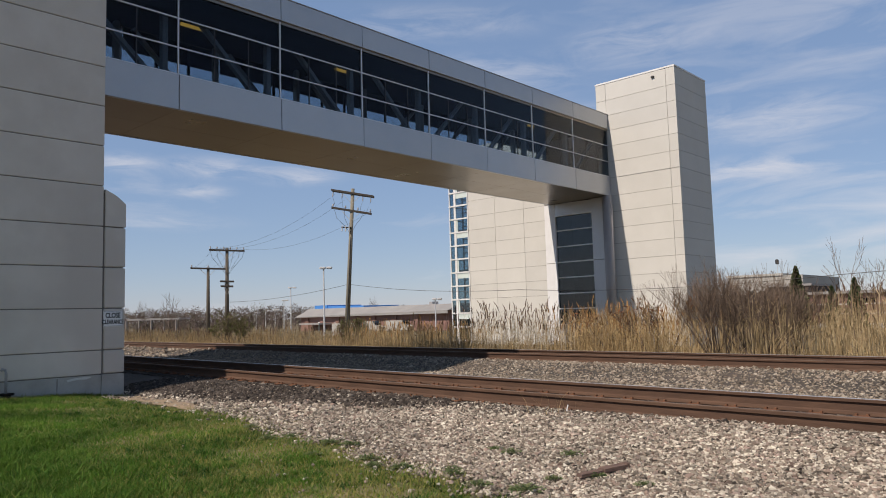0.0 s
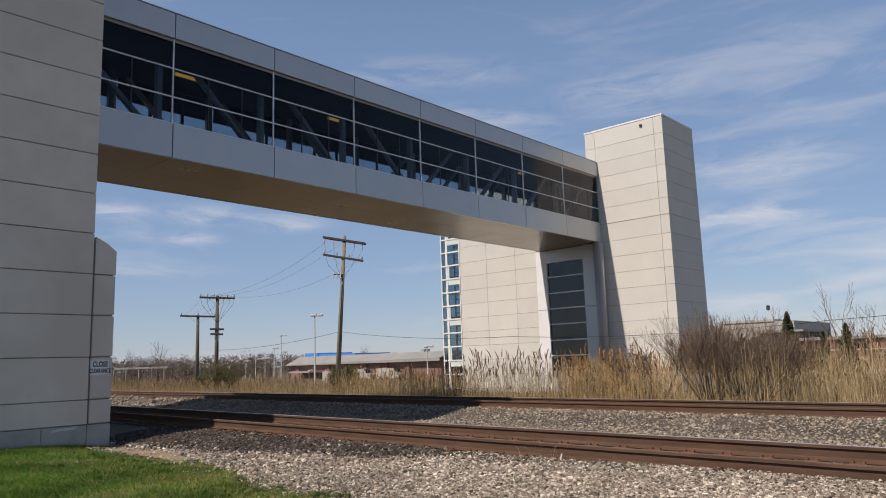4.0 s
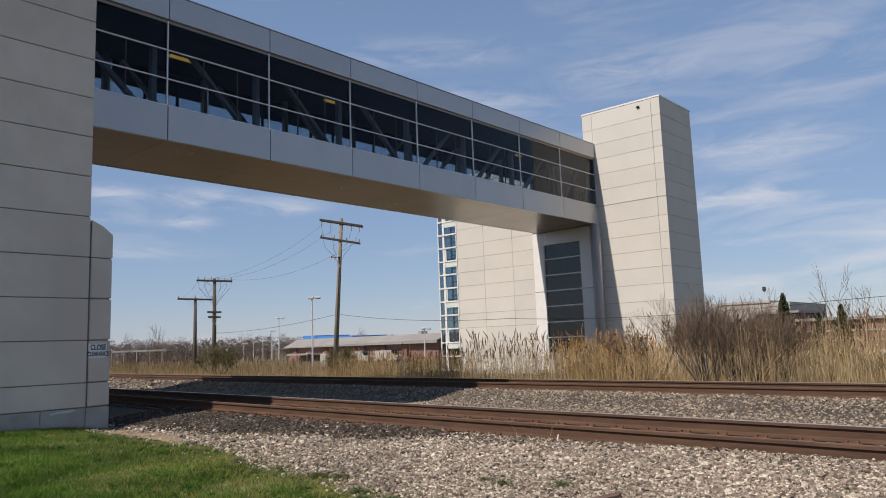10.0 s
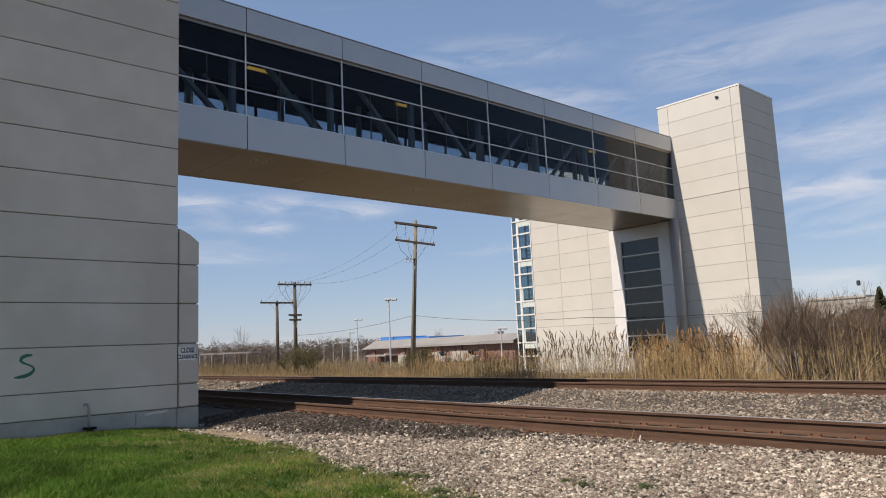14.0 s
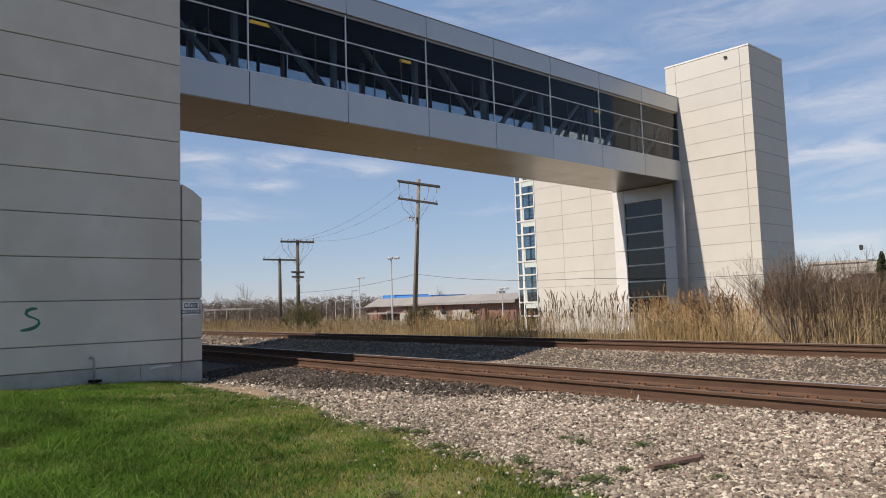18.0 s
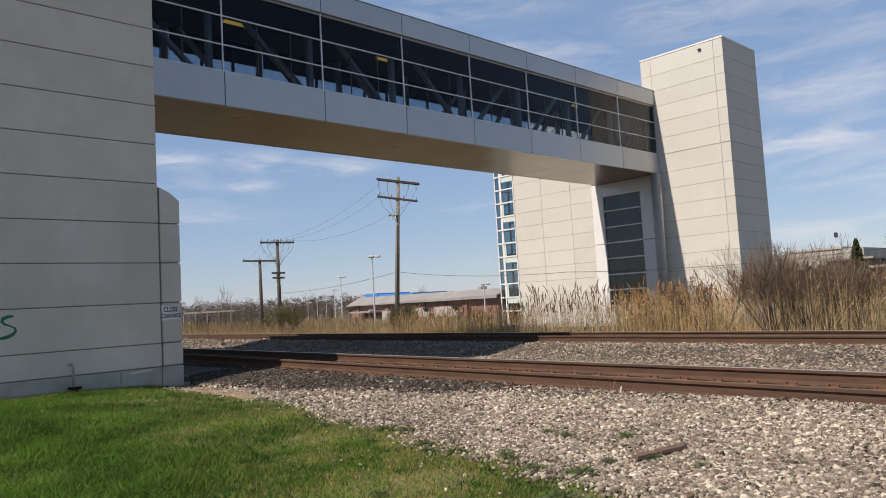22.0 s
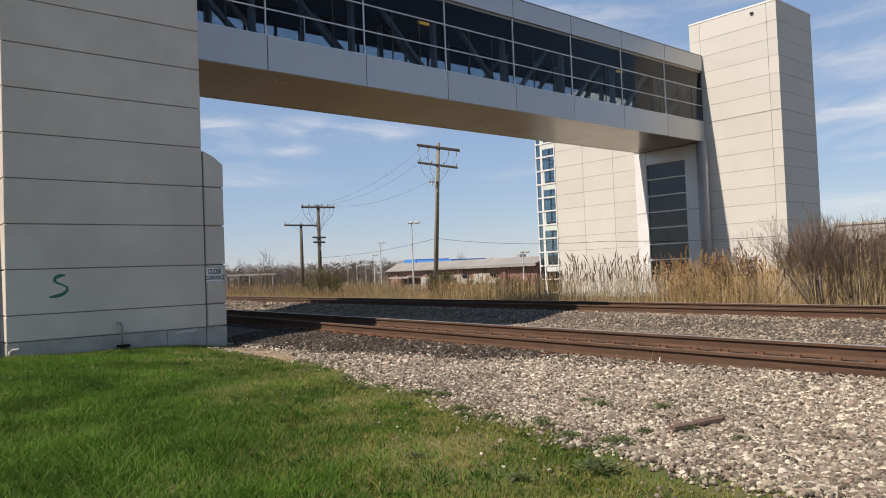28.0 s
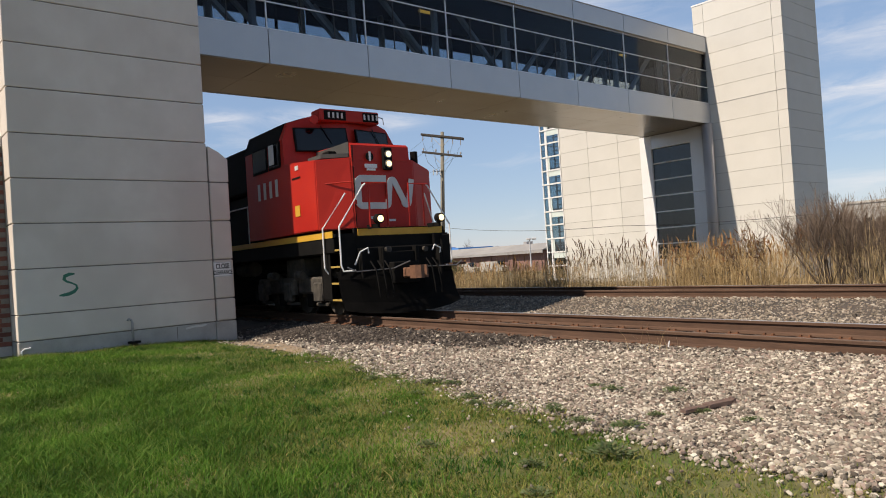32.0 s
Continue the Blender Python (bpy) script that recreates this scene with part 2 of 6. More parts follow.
M_FLOOR = surf("corridor_floor", (0.14, 0.14, 0.14), (0.18, 0.18, 0.18), 2, 0.6, 0.05)
M_TRUSS = surf("truss_paint", (0.41, 0.455, 0.465), (0.48, 0.525, 0.535), 2, 0.5, 0.03)
M_YELLOW = surf("yellow_paint", (0.56, 0.31, 0.03), (0.66, 0.38, 0.05), 3, 0.5, 0.03)
M_GLASS = glass("tinted_glass", (0.58, 0.62, 0.66), 0.01, 1.25)
M_GLASS_FAR = glass("clear_glass", (0.86, 0.92, 0.935), 0.01, 1.5)
M_GLASS_STAIR = glass("stair_glass", (0.50, 0.60, 0.64), 0.01, 1.9)
M_GLASS_DARK = glass("dark_glass", (0.20, 0.28, 0.34), 0.015, 1.65)
M_RUST = surf("rail_rust", (0.076, 0.043, 0.029), (0.128, 0.073, 0.048), 4, 0.8, 0.25, 40, stretch=(0.4, 3, 3), spec=0.3)
M_RAILTOP = surf("polished_rail", (0.72, 0.71, 0.70), (0.80, 0.79, 0.78), 3, 0.45, 0, metallic=0.85)
M_RAILDULL = surf("dull_rail", (0.15, 0.10, 0.072), (0.22, 0.155, 0.115), 3, 0.7, 0.1, 60, metallic=0.2)
M_TIE = surf("creosoted_tie", (0.045, 0.035, 0.028), (0.09, 0.072, 0.058), 6, 0.9, 0.4, 30, stretch=(4, 0.5, 4), vary=0.2)
STONE_COLOURS = [(0.04, 0.033, 0.028), (0.17, 0.148, 0.12), (0.31, 0.268, 0.213), (0.13, 0.09, 0.072), (0.40, 0.352, 0.283), (0.70, 0.65, 0.54), (0.32, 0.232, 0.19), (0.20, 0.175, 0.14), (0.53, 0.47, 0.385), (0.08, 0.066, 0.053), (0.36, 0.285, 0.24)]
M_PLATE = surf("rusty_plate", (0.13, 0.06, 0.033), (0.22, 0.105, 0.06), 9, 0.85, 0.2, 40, spec=0.25)
M_STONE = island_mix("ballast_stone", STONE_COLOURS, 0.88, 0.25)
M_STONE_PIECE = island_mix("ballast_stone_piece", STONE_COLOURS, 0.88, 0.25, mottle=0.5, single=True)
M_STONE_DARK = island_mix("stained_stone", [(0.024, 0.02, 0.018), (0.058, 0.048, 0.041), (0.095, 0.077, 0.064), (0.046, 0.036, 0.03), (0.22, 0.19, 0.16)], 0.9, 0.25)
# bed colour darkened so the gaps between loose stones look shaded
M_BALLAST_GAPS = surf("ballast_bed", (0.04, 0.034, 0.028), (0.10, 0.085, 0.07), 14, 0.95, 0.8, 38, c3=(0.10, 0.08, 0.065), big=0.5)
M_STONE_GREY = island_mix("grey_ballast_stone", [(0.10, 0.082, 0.065), (0.25, 0.208, 0.16), (0.35, 0.30, 0.235), (0.20, 0.15, 0.115), (0.52, 0.46, 0.375)], 0.88, 0.25)
# brown twigs with the haze of distance mixed into their colours
M_WOODS_HAZY = island_mix("hazy_woods_twig", [(0.10, 0.08, 0.075), (0.15, 0.115, 0.105), (0.13, 0.11, 0.09), (0.175, 0.135, 0.125), (0.12, 0.12, 0.07)], 0.9, 0.1)
M_SOIL = surf("lawn_soil", (0.06, 0.09, 0.02), (0.125, 0.135, 0.042), 3.0, 0.95, 0.5, 45, c3=(0.20, 0.165, 0.085), big=0.9)
M_SAND = surf("sandy_dirt", (0.25, 0.185, 0.118), (0.35, 0.265, 0.175), 4, 0.95, 0.4, 60)
M_FIELD = surf("dry_ground", (0.12, 0.09, 0.055), (0.13, 0.12, 0.06), 0.35, 0.95, 0.3, 8, c3=(0.20, 0.155, 0.09), big=0.05)
M_GRASS = island_mix("grass_blade", [(0.028, 0.095, 0.009), (0.056, 0.155, 0.014), (0.092, 0.21, 0.022), (0.05, 0.13, 0.012), (0.135, 0.22, 0.034), (0.17, 0.215, 0.05)], 0.65, 0.25, 0.25, 2.0)
M_GRASS_LUSH = island_mix("lush_grass_blade", [(0.014, 0.06, 0.008), (0.028, 0.10, 0.012), (0.05, 0.15, 0.02), (0.02, 0.075, 0.01)], 0.6, 0.3, 0.2, 1.2)
M_GRASS_DRY = island_mix("dry_grass_blade", [(0.14, 0.19, 0.034), (0.23, 0.235, 0.055), (0.32, 0.27, 0.095), (0.12, 0.20, 0.026), (0.38, 0.32, 0.145)], 0.7, 0.25, 0.25)
M_WEED = island_mix("weed_leaf", [(0.09, 0.15, 0.05), (0.15, 0.20, 0.085), (0.21, 0.26, 0.13), (0.24, 0.24, 0.11)], 0.6, 0.3, 0.45)
M_REED = island_mix("dry_reed", [(0.30, 0.20, 0.095), (0.50, 0.355, 0.18), (0.64, 0.49, 0.28), (0.38, 0.27, 0.135), (0.20, 0.135, 0.07), (0.56, 0.41, 0.22)], 0.75, 0.25, 0.25)
M_REED_WEST = island_mix("weathered_reed", [(0.20, 0.125, 0.06), (0.33, 0.225, 0.115), (0.44, 0.33, 0.18), (0.15, 0.13, 0.055), (0.24, 0.165, 0.09), (0.11, 0.075, 0.042)], 0.8, 0.2, 0.08)
M_REED_GOLD = island_mix("golden_reed", [(0.26, 0.18, 0.095), (0.43, 0.325, 0.18), (0.58, 0.46, 0.28), (0.33, 0.245, 0.135), (0.16, 0.115, 0.062), (0.50, 0.37, 0.21), (0.20, 0.155, 0.08)], 0.75, 0.25, 0.2)
M_REED_PALE = island_mix("pale_reed", [(0.44, 0.37, 0.265), (0.62, 0.54, 0.41), (0.20, 0.16, 0.11), (0.50, 0.42, 0.31), (0.30, 0.245, 0.165)], 0.75, 0.25, 0.25)
M_PLUME = island_mix("reed_plume", [(0.075, 0.047, 0.034), (0.12, 0.078, 0.055), (0.18, 0.12, 0.08)], 0.9, 0.1)
M_PLUME_TAN = island_mix("tan_plume", [(0.28, 0.15, 0.06), (0.38, 0.22, 0.09), (0.20, 0.11, 0.05)], 0.9, 0.1)
M_TWIG = island_mix("bare_twig", [(0.085, 0.062, 0.048), (0.15, 0.11, 0.085), (0.22, 0.165, 0.125)], 0.85, 0.2)
M_BUD = island_mix("spring_bud", [(0.12, 0.13, 0.05), (0.17, 0.17, 0.07)], 0.8, 0.2, 0.2)
M_DRYLEAF = island_mix("dry_leaf", [(0.20, 0.08, 0.04), (0.30, 0.14, 0.07), (0.24, 0.15, 0.08)], 0.8, 0.2, 0.2)
M_NEEDLE = island_mix("conifer_needle", [(0.03, 0.055, 0.022), (0.06, 0.085, 0.035), (0.085, 0.10, 0.045)], 0.8, 0.2)
M_POLE = surf("weathered_pole", (0.16, 0.147, 0.118), (0.27, 0.25, 0.20), 2.5, 0.9, 0.4, 30, stretch=(6, 6, 0.4))
M_POLE_DARK = surf("dark_pole", (0.075, 0.062, 0.048), (0.13, 0.11, 0.085), 2.5, 0.9, 0.4, 30, stretch=(6, 6, 0.4))
M_ARM = surf("crossarm_wood", (0.04, 0.034, 0.029), (0.075, 0.064, 0.054), 5, 0.9, 0.3, 40)
M_WIRE = surf("cable", (0.05, 0.05, 0.05), (0.08, 0.08, 0.08), 5, 0.6, 0)
M_GALV = surf("galvanised", (0.52, 0.53, 0.53), (0.62, 0.63, 0.63), 4, 0.5, 0.05, metallic=0.2)
M_BRICK = surf("brick_clay", (0.15, 0.055, 0.042), (0.20, 0.075, 0.055), 8, 0.9, 0.3, 50, vary=0.25)
M_MORTAR = surf("mortar", (0.20, 0.175, 0.155), (0.26, 0.23, 0.20), 9, 0.95, 0.3)
# red brick, paled and greyed in the colour to imitate haze
M_FARBRICK_HAZY = surf("hazy_far_brick", (0.215, 0.12, 0.097), (0.265, 0.15, 0.122), 0.8, 0.9, 0.1, 10)
M_ROOF_DULL = surf("dull_roof_metal", (0.27, 0.26, 0.25), (0.33, 0.32, 0.305), 0.3, 0.6, 0.05)
M_FENCE = surf("weathered_post", (0.22, 0.20, 0.18), (0.30, 0.275, 0.25), 2, 0.8, 0.1)
M_BLUE = surf("blue_roof", (0.04, 0.20, 0.55), (0.06, 0.25, 0.62), 0.5, 0.5, 0.05)
M_RED = surf("loco_red", (0.40, 0.018, 0.012), (0.48, 0.028, 0.016), 1.2, 0.45, 0.02, 80, spec=0.25)
M_GLARE = surf("antiglare_grey", (0.045, 0.045, 0.043), (0.065, 0.064, 0.06), 3, 0.8, 0.05, 60)
M_BLACK = surf("loco_black", (0.005, 0.005, 0.005), (0.012, 0.011, 0.010), 2, 0.75, 0.06, 30, spec=0.1)
M_GRIME = surf("truck_grime", (0.02, 0.017, 0.014), (0.085, 0.074, 0.06), 5, 0.85, 0.2, 40)
M_STEPEDGE = surf("worn_step_yellow", (0.34, 0.22, 0.04), (0.46, 0.32, 0.09), 9, 0.7, 0.1)
M_STEEL = surf("worn_steel", (0.20, 0.19, 0.18), (0.32, 0.31, 0.30), 5, 0.45, 0.05, metallic=0.8)
M_COUPLER = surf("rusty_coupler", (0.12, 0.055, 0.03), (0.2, 0.095, 0.055), 7, 0.8, 0.3, 40)
M_LOGO = surf("pale_grey_paint", (0.52, 0.52, 0.51), (0.60, 0.60, 0.58), 3, 0.5, 0.02)
M_BLACKPAINT = surf("black_paint", (0.015, 0.015, 0.015), (0.025, 0.025, 0.025), 3, 0.5, 0.02)
M_GREENPAINT = surf("green_spray", (0.015, 0.13, 0.085), (0.03, 0.19, 0.12), 9, 0.6, 0.02)
M_LAMP = glow("headlight_lens", (1.0, 0.80, 0.42), 1.9)
M_WARM = glow("corridor_lamp", (0.95, 0.62, 0.12), 0.55)
M_COLUMN = surf("column_metal", (0.33, 0.32, 0.32), (0.37, 0.36, 0.36), 0.7, 0.55, 0.03, 150, metallic=0.15)
M_WARMWALL = surf("warm_white_wall", (0.40, 0.385, 0.35), (0.46, 0.445, 0.405), 0.5, 0.8, 0.05)
M_PLASTER = surf("pale_wall", (0.55, 0.55, 0.52), (0.62, 0.62, 0.59), 0.5, 0.8, 0.05)
M_BARK = surf("plank_wood", (0.10, 0.062, 0.05), (0.20, 0.13, 0.105), 8, 0.95, 0.5, 40, stretch=(1, 5, 5))

# ---- mesh helpers ----
def bm_box(x0, x1, y0, y1, z0, z1, bm=None, bevel=0.0):
    bm = bm or bmesh.new()
    v = [bm.verts.new((x, y, z)) for x in (x0, x1) for y in (y0, y1) for z in (z0, z1)]
    fs = [bm.faces.new([v[i] for i in f]) for f in ((0, 1, 3, 2), (4, 6, 7, 5), (0, 4, 5, 1), (2, 3, 7, 6), (0, 2, 6, 4), (1, 5, 7, 3))]
    if bevel:
        edges = list({e for f in fs for e in f.edges})
        bmesh.ops.bevel(bm, geom=edges, offset=bevel, segments=1, affect="EDGES")
    return bm


def bm_prism(outline, a, b, axis="y", bm=None):
    """A closed outline (2D) pushed from a to b along an axis; the outline lies in the two other axes, in xyz order."""
    bm = bm or bmesh.new()
    def at(p, s):
        return {"x": (s, p[0], p[1]), "y": (p[0], s, p[1]), "z": (p[0], p[1], s)}[axis]
    lo, hi = [bm.verts.new(at(p, a)) for p in outline], [bm.verts.new(at(p, b)) for p in outline]
    bm.faces.new(lo)
    bm.faces.new(hi[::-1])
    for i in range(len(lo)):
        j = (i + 1) % len(lo)
        bm.faces.new((lo[j], lo[i], hi[i], hi[j]))
    bmesh.ops.recalc_face_normals(bm, faces=bm.faces[:])
    return bm


def bm_tube(points, r, sides=8, bm=None, r_end=None):
    """A round bar along a list of points."""
    bm = bm or bmesh.new()
    pts = [Vector(p) for p in points]
    rings = []
    for i, p in enumerate(pts):
        d = (pts[min(i + 1, len(pts) - 1)] - pts[max(i - 1, 0)]).normalized()
        u = d.cross(Vector((0, 0, 1)) if abs(d.z) < 0.9 else Vector((1, 0, 0))).normalized()
        w = d.cross(u)
        rr = r + ((r_end if r_end is not None else r) - r) * i / (len(pts) - 1)
        rings.append([bm.verts.new(p + rr * (math.cos(2 * math.pi * k / sides) * u + math.sin(2 * math.pi * k / sides) * w)) for k in range(sides)])
    for a, b in zip(rings, rings[1:]):
        for k in range(sides):
            bm.faces.new((a[k], a[(k + 1) % sides], b[(k + 1) % sides], b[k]))
    bm.faces.new(rings[0][::-1])
    bm.faces.new(rings[-1])
    return bm


def bm_disc(c, r, depth, axis="x", sides=20, bm=None, r2=None):
    e = {"x": (1, 0, 0), "y": (0, 1, 0), "z": (0, 0, 1)}[axis]
    return bm_tube([c, [c[i] + e[i] * depth for i in range(3)]], r, sides, bm, r2)


def mesh_of(bm, mat, smooth=False):
    me = bpy.data.meshes.new("mesh")
    bm.normal_update()
    bm.to_mesh(me)
    bm.free()
    me.materials.append(mat)
    if smooth:
        me.polygons.foreach_set("use_smooth", [True] * len(me.polygons))
    return me


def part(name, bm, material, parent=None, label="", smooth=False):
    ob = new(name, mesh_of(bm, material, smooth))
    ob.parent = parent
    if label:
        ob["label"] = label
    return ob


def share(name, me, parent, x=0, y=0, z=0, rz=0):
    """One more piece on a mesh that alike pieces share."""
    ob = new(name, me)
    ob.parent = parent
    ob.location = (x, y, z)
    ob.rotation_euler = (0, 0, rz)
    return ob


def thing(name, label, category, x=0, y=0, z=0, rz=0, group="", kind=""):
    ob = new(name)
    ob.location = (x, y, z)
    ob.rotation_euler = (0, 0, radians(rz))
    return tagged(ob, label, category, group, kind)


def soup(name, verts, faces, mat, smooth=False):
    """A large mesh from arrays: verts (n, 3), faces (m, k)."""
    me = bpy.data.meshes.new(name)
    verts, faces = np.asarray(verts, np.float32), np.asarray(faces, np.int32)
    m, k = faces.shape
    me.vertices.add(len(verts))
    me.vertices.foreach_set("co", verts.ravel())
    me.loops.add(m * k)
    me.loops.foreach_set("vertex_index", faces.ravel())
    me.polygons.add(m)
    me.polygons.foreach_set("loop_start", np.arange(0, m * k, k, dtype=np.int32))
    me.polygons.foreach_set("use_smooth", np.full(m, smooth))
    me.update(calc_edges=True)
    me.materials.append(mat)
    return me


def tubes(p0, p1, r0, r1, sides=3):
    """Tapered bars as arrays (verts, quads), one for each pair of ends."""
    p0, p1 = np.asarray(p0, float), np.asarray(p1, float)
    d = p1 - p0
    d = d / np.maximum(np.linalg.norm(d, axis=1, keepdims=True), 1e-6)
    ref = np.where(np.abs(d[:, 2:3]) < 0.9, [[0, 0, 1.0]], [[1.0, 0, 0]])
    u = np.cross(d, ref)
    u = u / np.linalg.norm(u, axis=1, keepdims=True)
    w = np.cross(d, u)
    a = 2 * np.pi * np.arange(sides) / sides
    ring = np.cos(a)[None, :, None] * u[:, None] + np.sin(a)[None, :, None] * w[:, None]
    r0, r1 = np.broadcast_to(r0, len(p0)), np.broadcast_to(r1, len(p0))
    v = np.concatenate([p0[:, None] + ring * r0[:, None, None], p1[:, None] + ring * r1[:, None, None]], 1).reshape(-1, 3)
    k = np.arange(sides)
    q = np.stack([k, (k + 1) % sides, sides + (k + 1) % sides, sides + k], 1)
    f = (q[None] + (2 * sides * np.arange(len(p0)))[:, None, None]).reshape(-1, 4)
    return v, f


def join_soups(parts):
    vs, fs, n = [], [], 0
    for v, f in parts:
        vs.append(v)
        fs.append(f + n)
        n += len(v)
    return np.concatenate(vs), np.concatenate(fs)


RNG = np.random.default_rng(7)
SLOPE = -0.07                       # the tracks run a little askew to the bridge
TRACK_DEG = math.degrees(math.atan(SLOPE))
NEAR_V, FAR_V, RAIL_TOP = 8.77, 16.27, 0.37


def bank(v):
    """Height of the ground across the tracks; v is the distance across, measured from the camera's side."""
    return np.interp(v, [-40, 4.3, 5.4, 7.0, 7.5, 10.1, 10.7, 11.9, 13.3, 14.3, 14.9, 17.7, 18.4, 20.5, 26, 60, 120], [0, 0, 0.015, 0.10, 0.138, 0.125, 0.10, 0.01, 0.01, 0.10, 0.13, 0.12, 0.10, -0.1, -0.25, -0.9, -1.2])


def lump(x, y):
    return 0.02 * np.sin(1.7 * x + 0.8 * y) * np.sin(1.3 * y - 0.4 * x) + 0.012 * np.sin(4.1 * x) * np.sin(3.7 * y + 1)


def ground_z(x, y):
    v = y - SLOPE * x
    high = np.interp(x, [-13, -9, -5, -3], [0, 0.02, 0.045, 0.09]) * np.interp(v, [6.2, 7.4, 8.0, 8.09], [0, 1, 1, 0]) + 0.06 * np.interp(v, [13.8, 15.0, 15.5, 15.59], [0, 1, 1, 0])
    foot = np.interp(y, [-4, 0, 2.6, 4.5, 5.5, 6.4, 7.0, 7.7], [0, 0.1, 0.17, 0.12, 0.085, 0.0, -0.11, 0]) * np.interp(x, [-16.5, -13, -9], [1, 0.55, 0])
    return bank(v) + high + foot + lump(x, y) * np.interp(v, [5, 6.5, 18, 21], [1, 0.3, 0.3, 2])


def in_sand(x, y):
    return ((x + 13.7) / 2.15 + 0.14 * np.sin(5 * y)) ** 2 + ((y - 6.62 + 0.12 * (x + 13.7) - 0.06 * np.sin(4 * x)) / 0.36) ** 2 < 1


def lawn_edge(x):
    """The far side of the lawn."""
    return np.interp(x, [-40, -16, -14.6, -12.5, -10.5, -9.2, -7.5, -6.6, -5.4, -4.7, -4.0, -3.5, -2.5, -1.8, 6], [6.7, 6.7, 6.6, 6.45, 6.4, 6.05, 5.65, 5.55, 5.12, 5.05, 4.9, 4.7, 4.55, 4.45, 4.2])


# ---- the ground ----
def grid_sheet(name, x0, x1, nx, y0, y1, ny, zf, mat, keep=None):
    xs, ys = np.meshgrid(np.linspace(x0, x1, nx + 1), np.linspace(y0, y1, ny + 1), indexing="ij")
    v = np.stack([xs, ys, zf(xs, ys)], -1).reshape(-1, 3)
    i, j = np.meshgrid(np.arange(nx), np.arange(ny), indexing="ij")
    a = (i * (ny + 1) + j).ravel()
    f = np.stack([a, a + ny + 1, a + ny + 2, a + 1], 1)
    if keep is not None:
        c = v[f].mean(1)
        f = f[keep(c[:, 0], c[:, 1])]
    return new(name, soup(name, v, f, mat, True))


def far_ground(x, y):
    return np.where(np.hypot(x, y) > 150, -1.2, ground_z(x, y)) - np.where(y - SLOPE * x < 19.0, 0.12, 0.035)


# the sheet is finer near the tracks
gx = np.concatenate([[-3000, -1200, -500, -250, -150], np.arange(-110, 41, 2.0), [60, 100, 200, 500, 1200, 3000]])
gy = np.concatenate([[-3000, -1200, -400, -120, -50, -20, -8], np.arange(-4, 34, 0.5), np.arange(34, 80, 4.0), [100, 140, 200, 400, 1200, 3000]])
GX, GY = np.meshgrid(gx, gy, indexing="ij")
gv = np.stack([GX, GY, far_ground(GX, GY)], -1).reshape(-1, 3)
gi, gj = np.meshgrid(np.arange(len(gx) - 1), np.arange(len(gy) - 1), indexing="ij")
ga = (gi * len(gy) + gj).ravel()
ground = new("ground", soup("ground", gv, np.stack([ga, ga + len(gy), ga + len(gy) + 1, ga + 1], 1), M_FIELD, True))
tagged(ground, "dry straw-coloured open ground running to the horizon", "ground", kind="structure")

lawn = grid_sheet("lawn", -40, 8, 240, -12, 7, 120, lambda x, y: ground_z(x, y) - 0.012, M_SOIL,
                  lambda x, y: y < lawn_edge(x) + 0.12 * np.sin(3 * x) + 0.5)
tagged(lawn, "green spring lawn with thin patches beside the ballast", "lawn", kind="structure")
bed = grid_sheet("ballast_bed", -75, 25, 320, 1.5, 26, 160, lambda x, y: ground_z(x, y) + 0.0, M_BALLAST_GAPS,
                 lambda x, y: (y > lawn_edge(x) + 0.25) & (y - SLOPE * x < 19.3))
tagged(bed, "grey crushed-stone ballast bed under two railway tracks", "ballast", kind="structure")
dirt = grid_sheet("sandy_patch", -15.9, -10.6, 60, 5.6, 7.6, 40, lambda x, y: ground_z(x, y) + 0.006, M_SAND,
                  lambda x, y: in_sand(x, y))
tagged(dirt, "bare patch of sandy dirt beside the concrete wall", "dirt", kind="structure")

# ---- the near tower ----
TX, TY0, TY1, TTOP = -15.95, 2.62, 6.54, 14.2
COURSES = [0.44] + [0.95 + 0.888 * k for k in range(15)]


def panel_wall(name, label):
    return thing(name, label, "wall", kind="structure")


near_tower = panel_wall("wall_near_tower", "tall bridge tower clad in grey-beige concrete panels")
part("core", bm_box(-31.1, TX - 0.03, TY0 + 0.03, TY1 - 0.03, -0.3, TTOP), M_JOINT, near_tower)
for z0, z1 in zip(COURSES, COURSES[1:] + [TTOP + 0.05]):
    part("panel", bm_box(TX - 0.6, TX, TY0, TY1, z0 + 0.009, z1 - 0.009, bevel=0.01), M_PANEL_GREY, near_tower)
    part("panel", bm_box(TX - 15.2, TX - 0.615, TY1 - 0.3, TY1, z0 + 0.012, z1 - 0.012), M_PANEL_GREY, near_tower)
    part("panel", bm_box(TX - 15.2, TX - 0.615, TY0, TY0 + 0.3, z0 + 0.012, z1 - 0.012), M_PANEL_GREY, near_tower)
part("plinth", bm_box(TX - 15.2, TX - 0.004, TY0 + 0.002, TY1 - 0.004, -0.3, 0.428, bevel=0.01), M_CONC, near_tower, "bare concrete plinth with chipped face")
part("roof", bm_box(-31.9, TX + 1.15, TY0 - 1.7, TY1 + 0.5, TTOP + 0.06, TTOP + 0.3, bevel=0.02), M_WHITE, near_tower, "flat roof with a wide overhang")

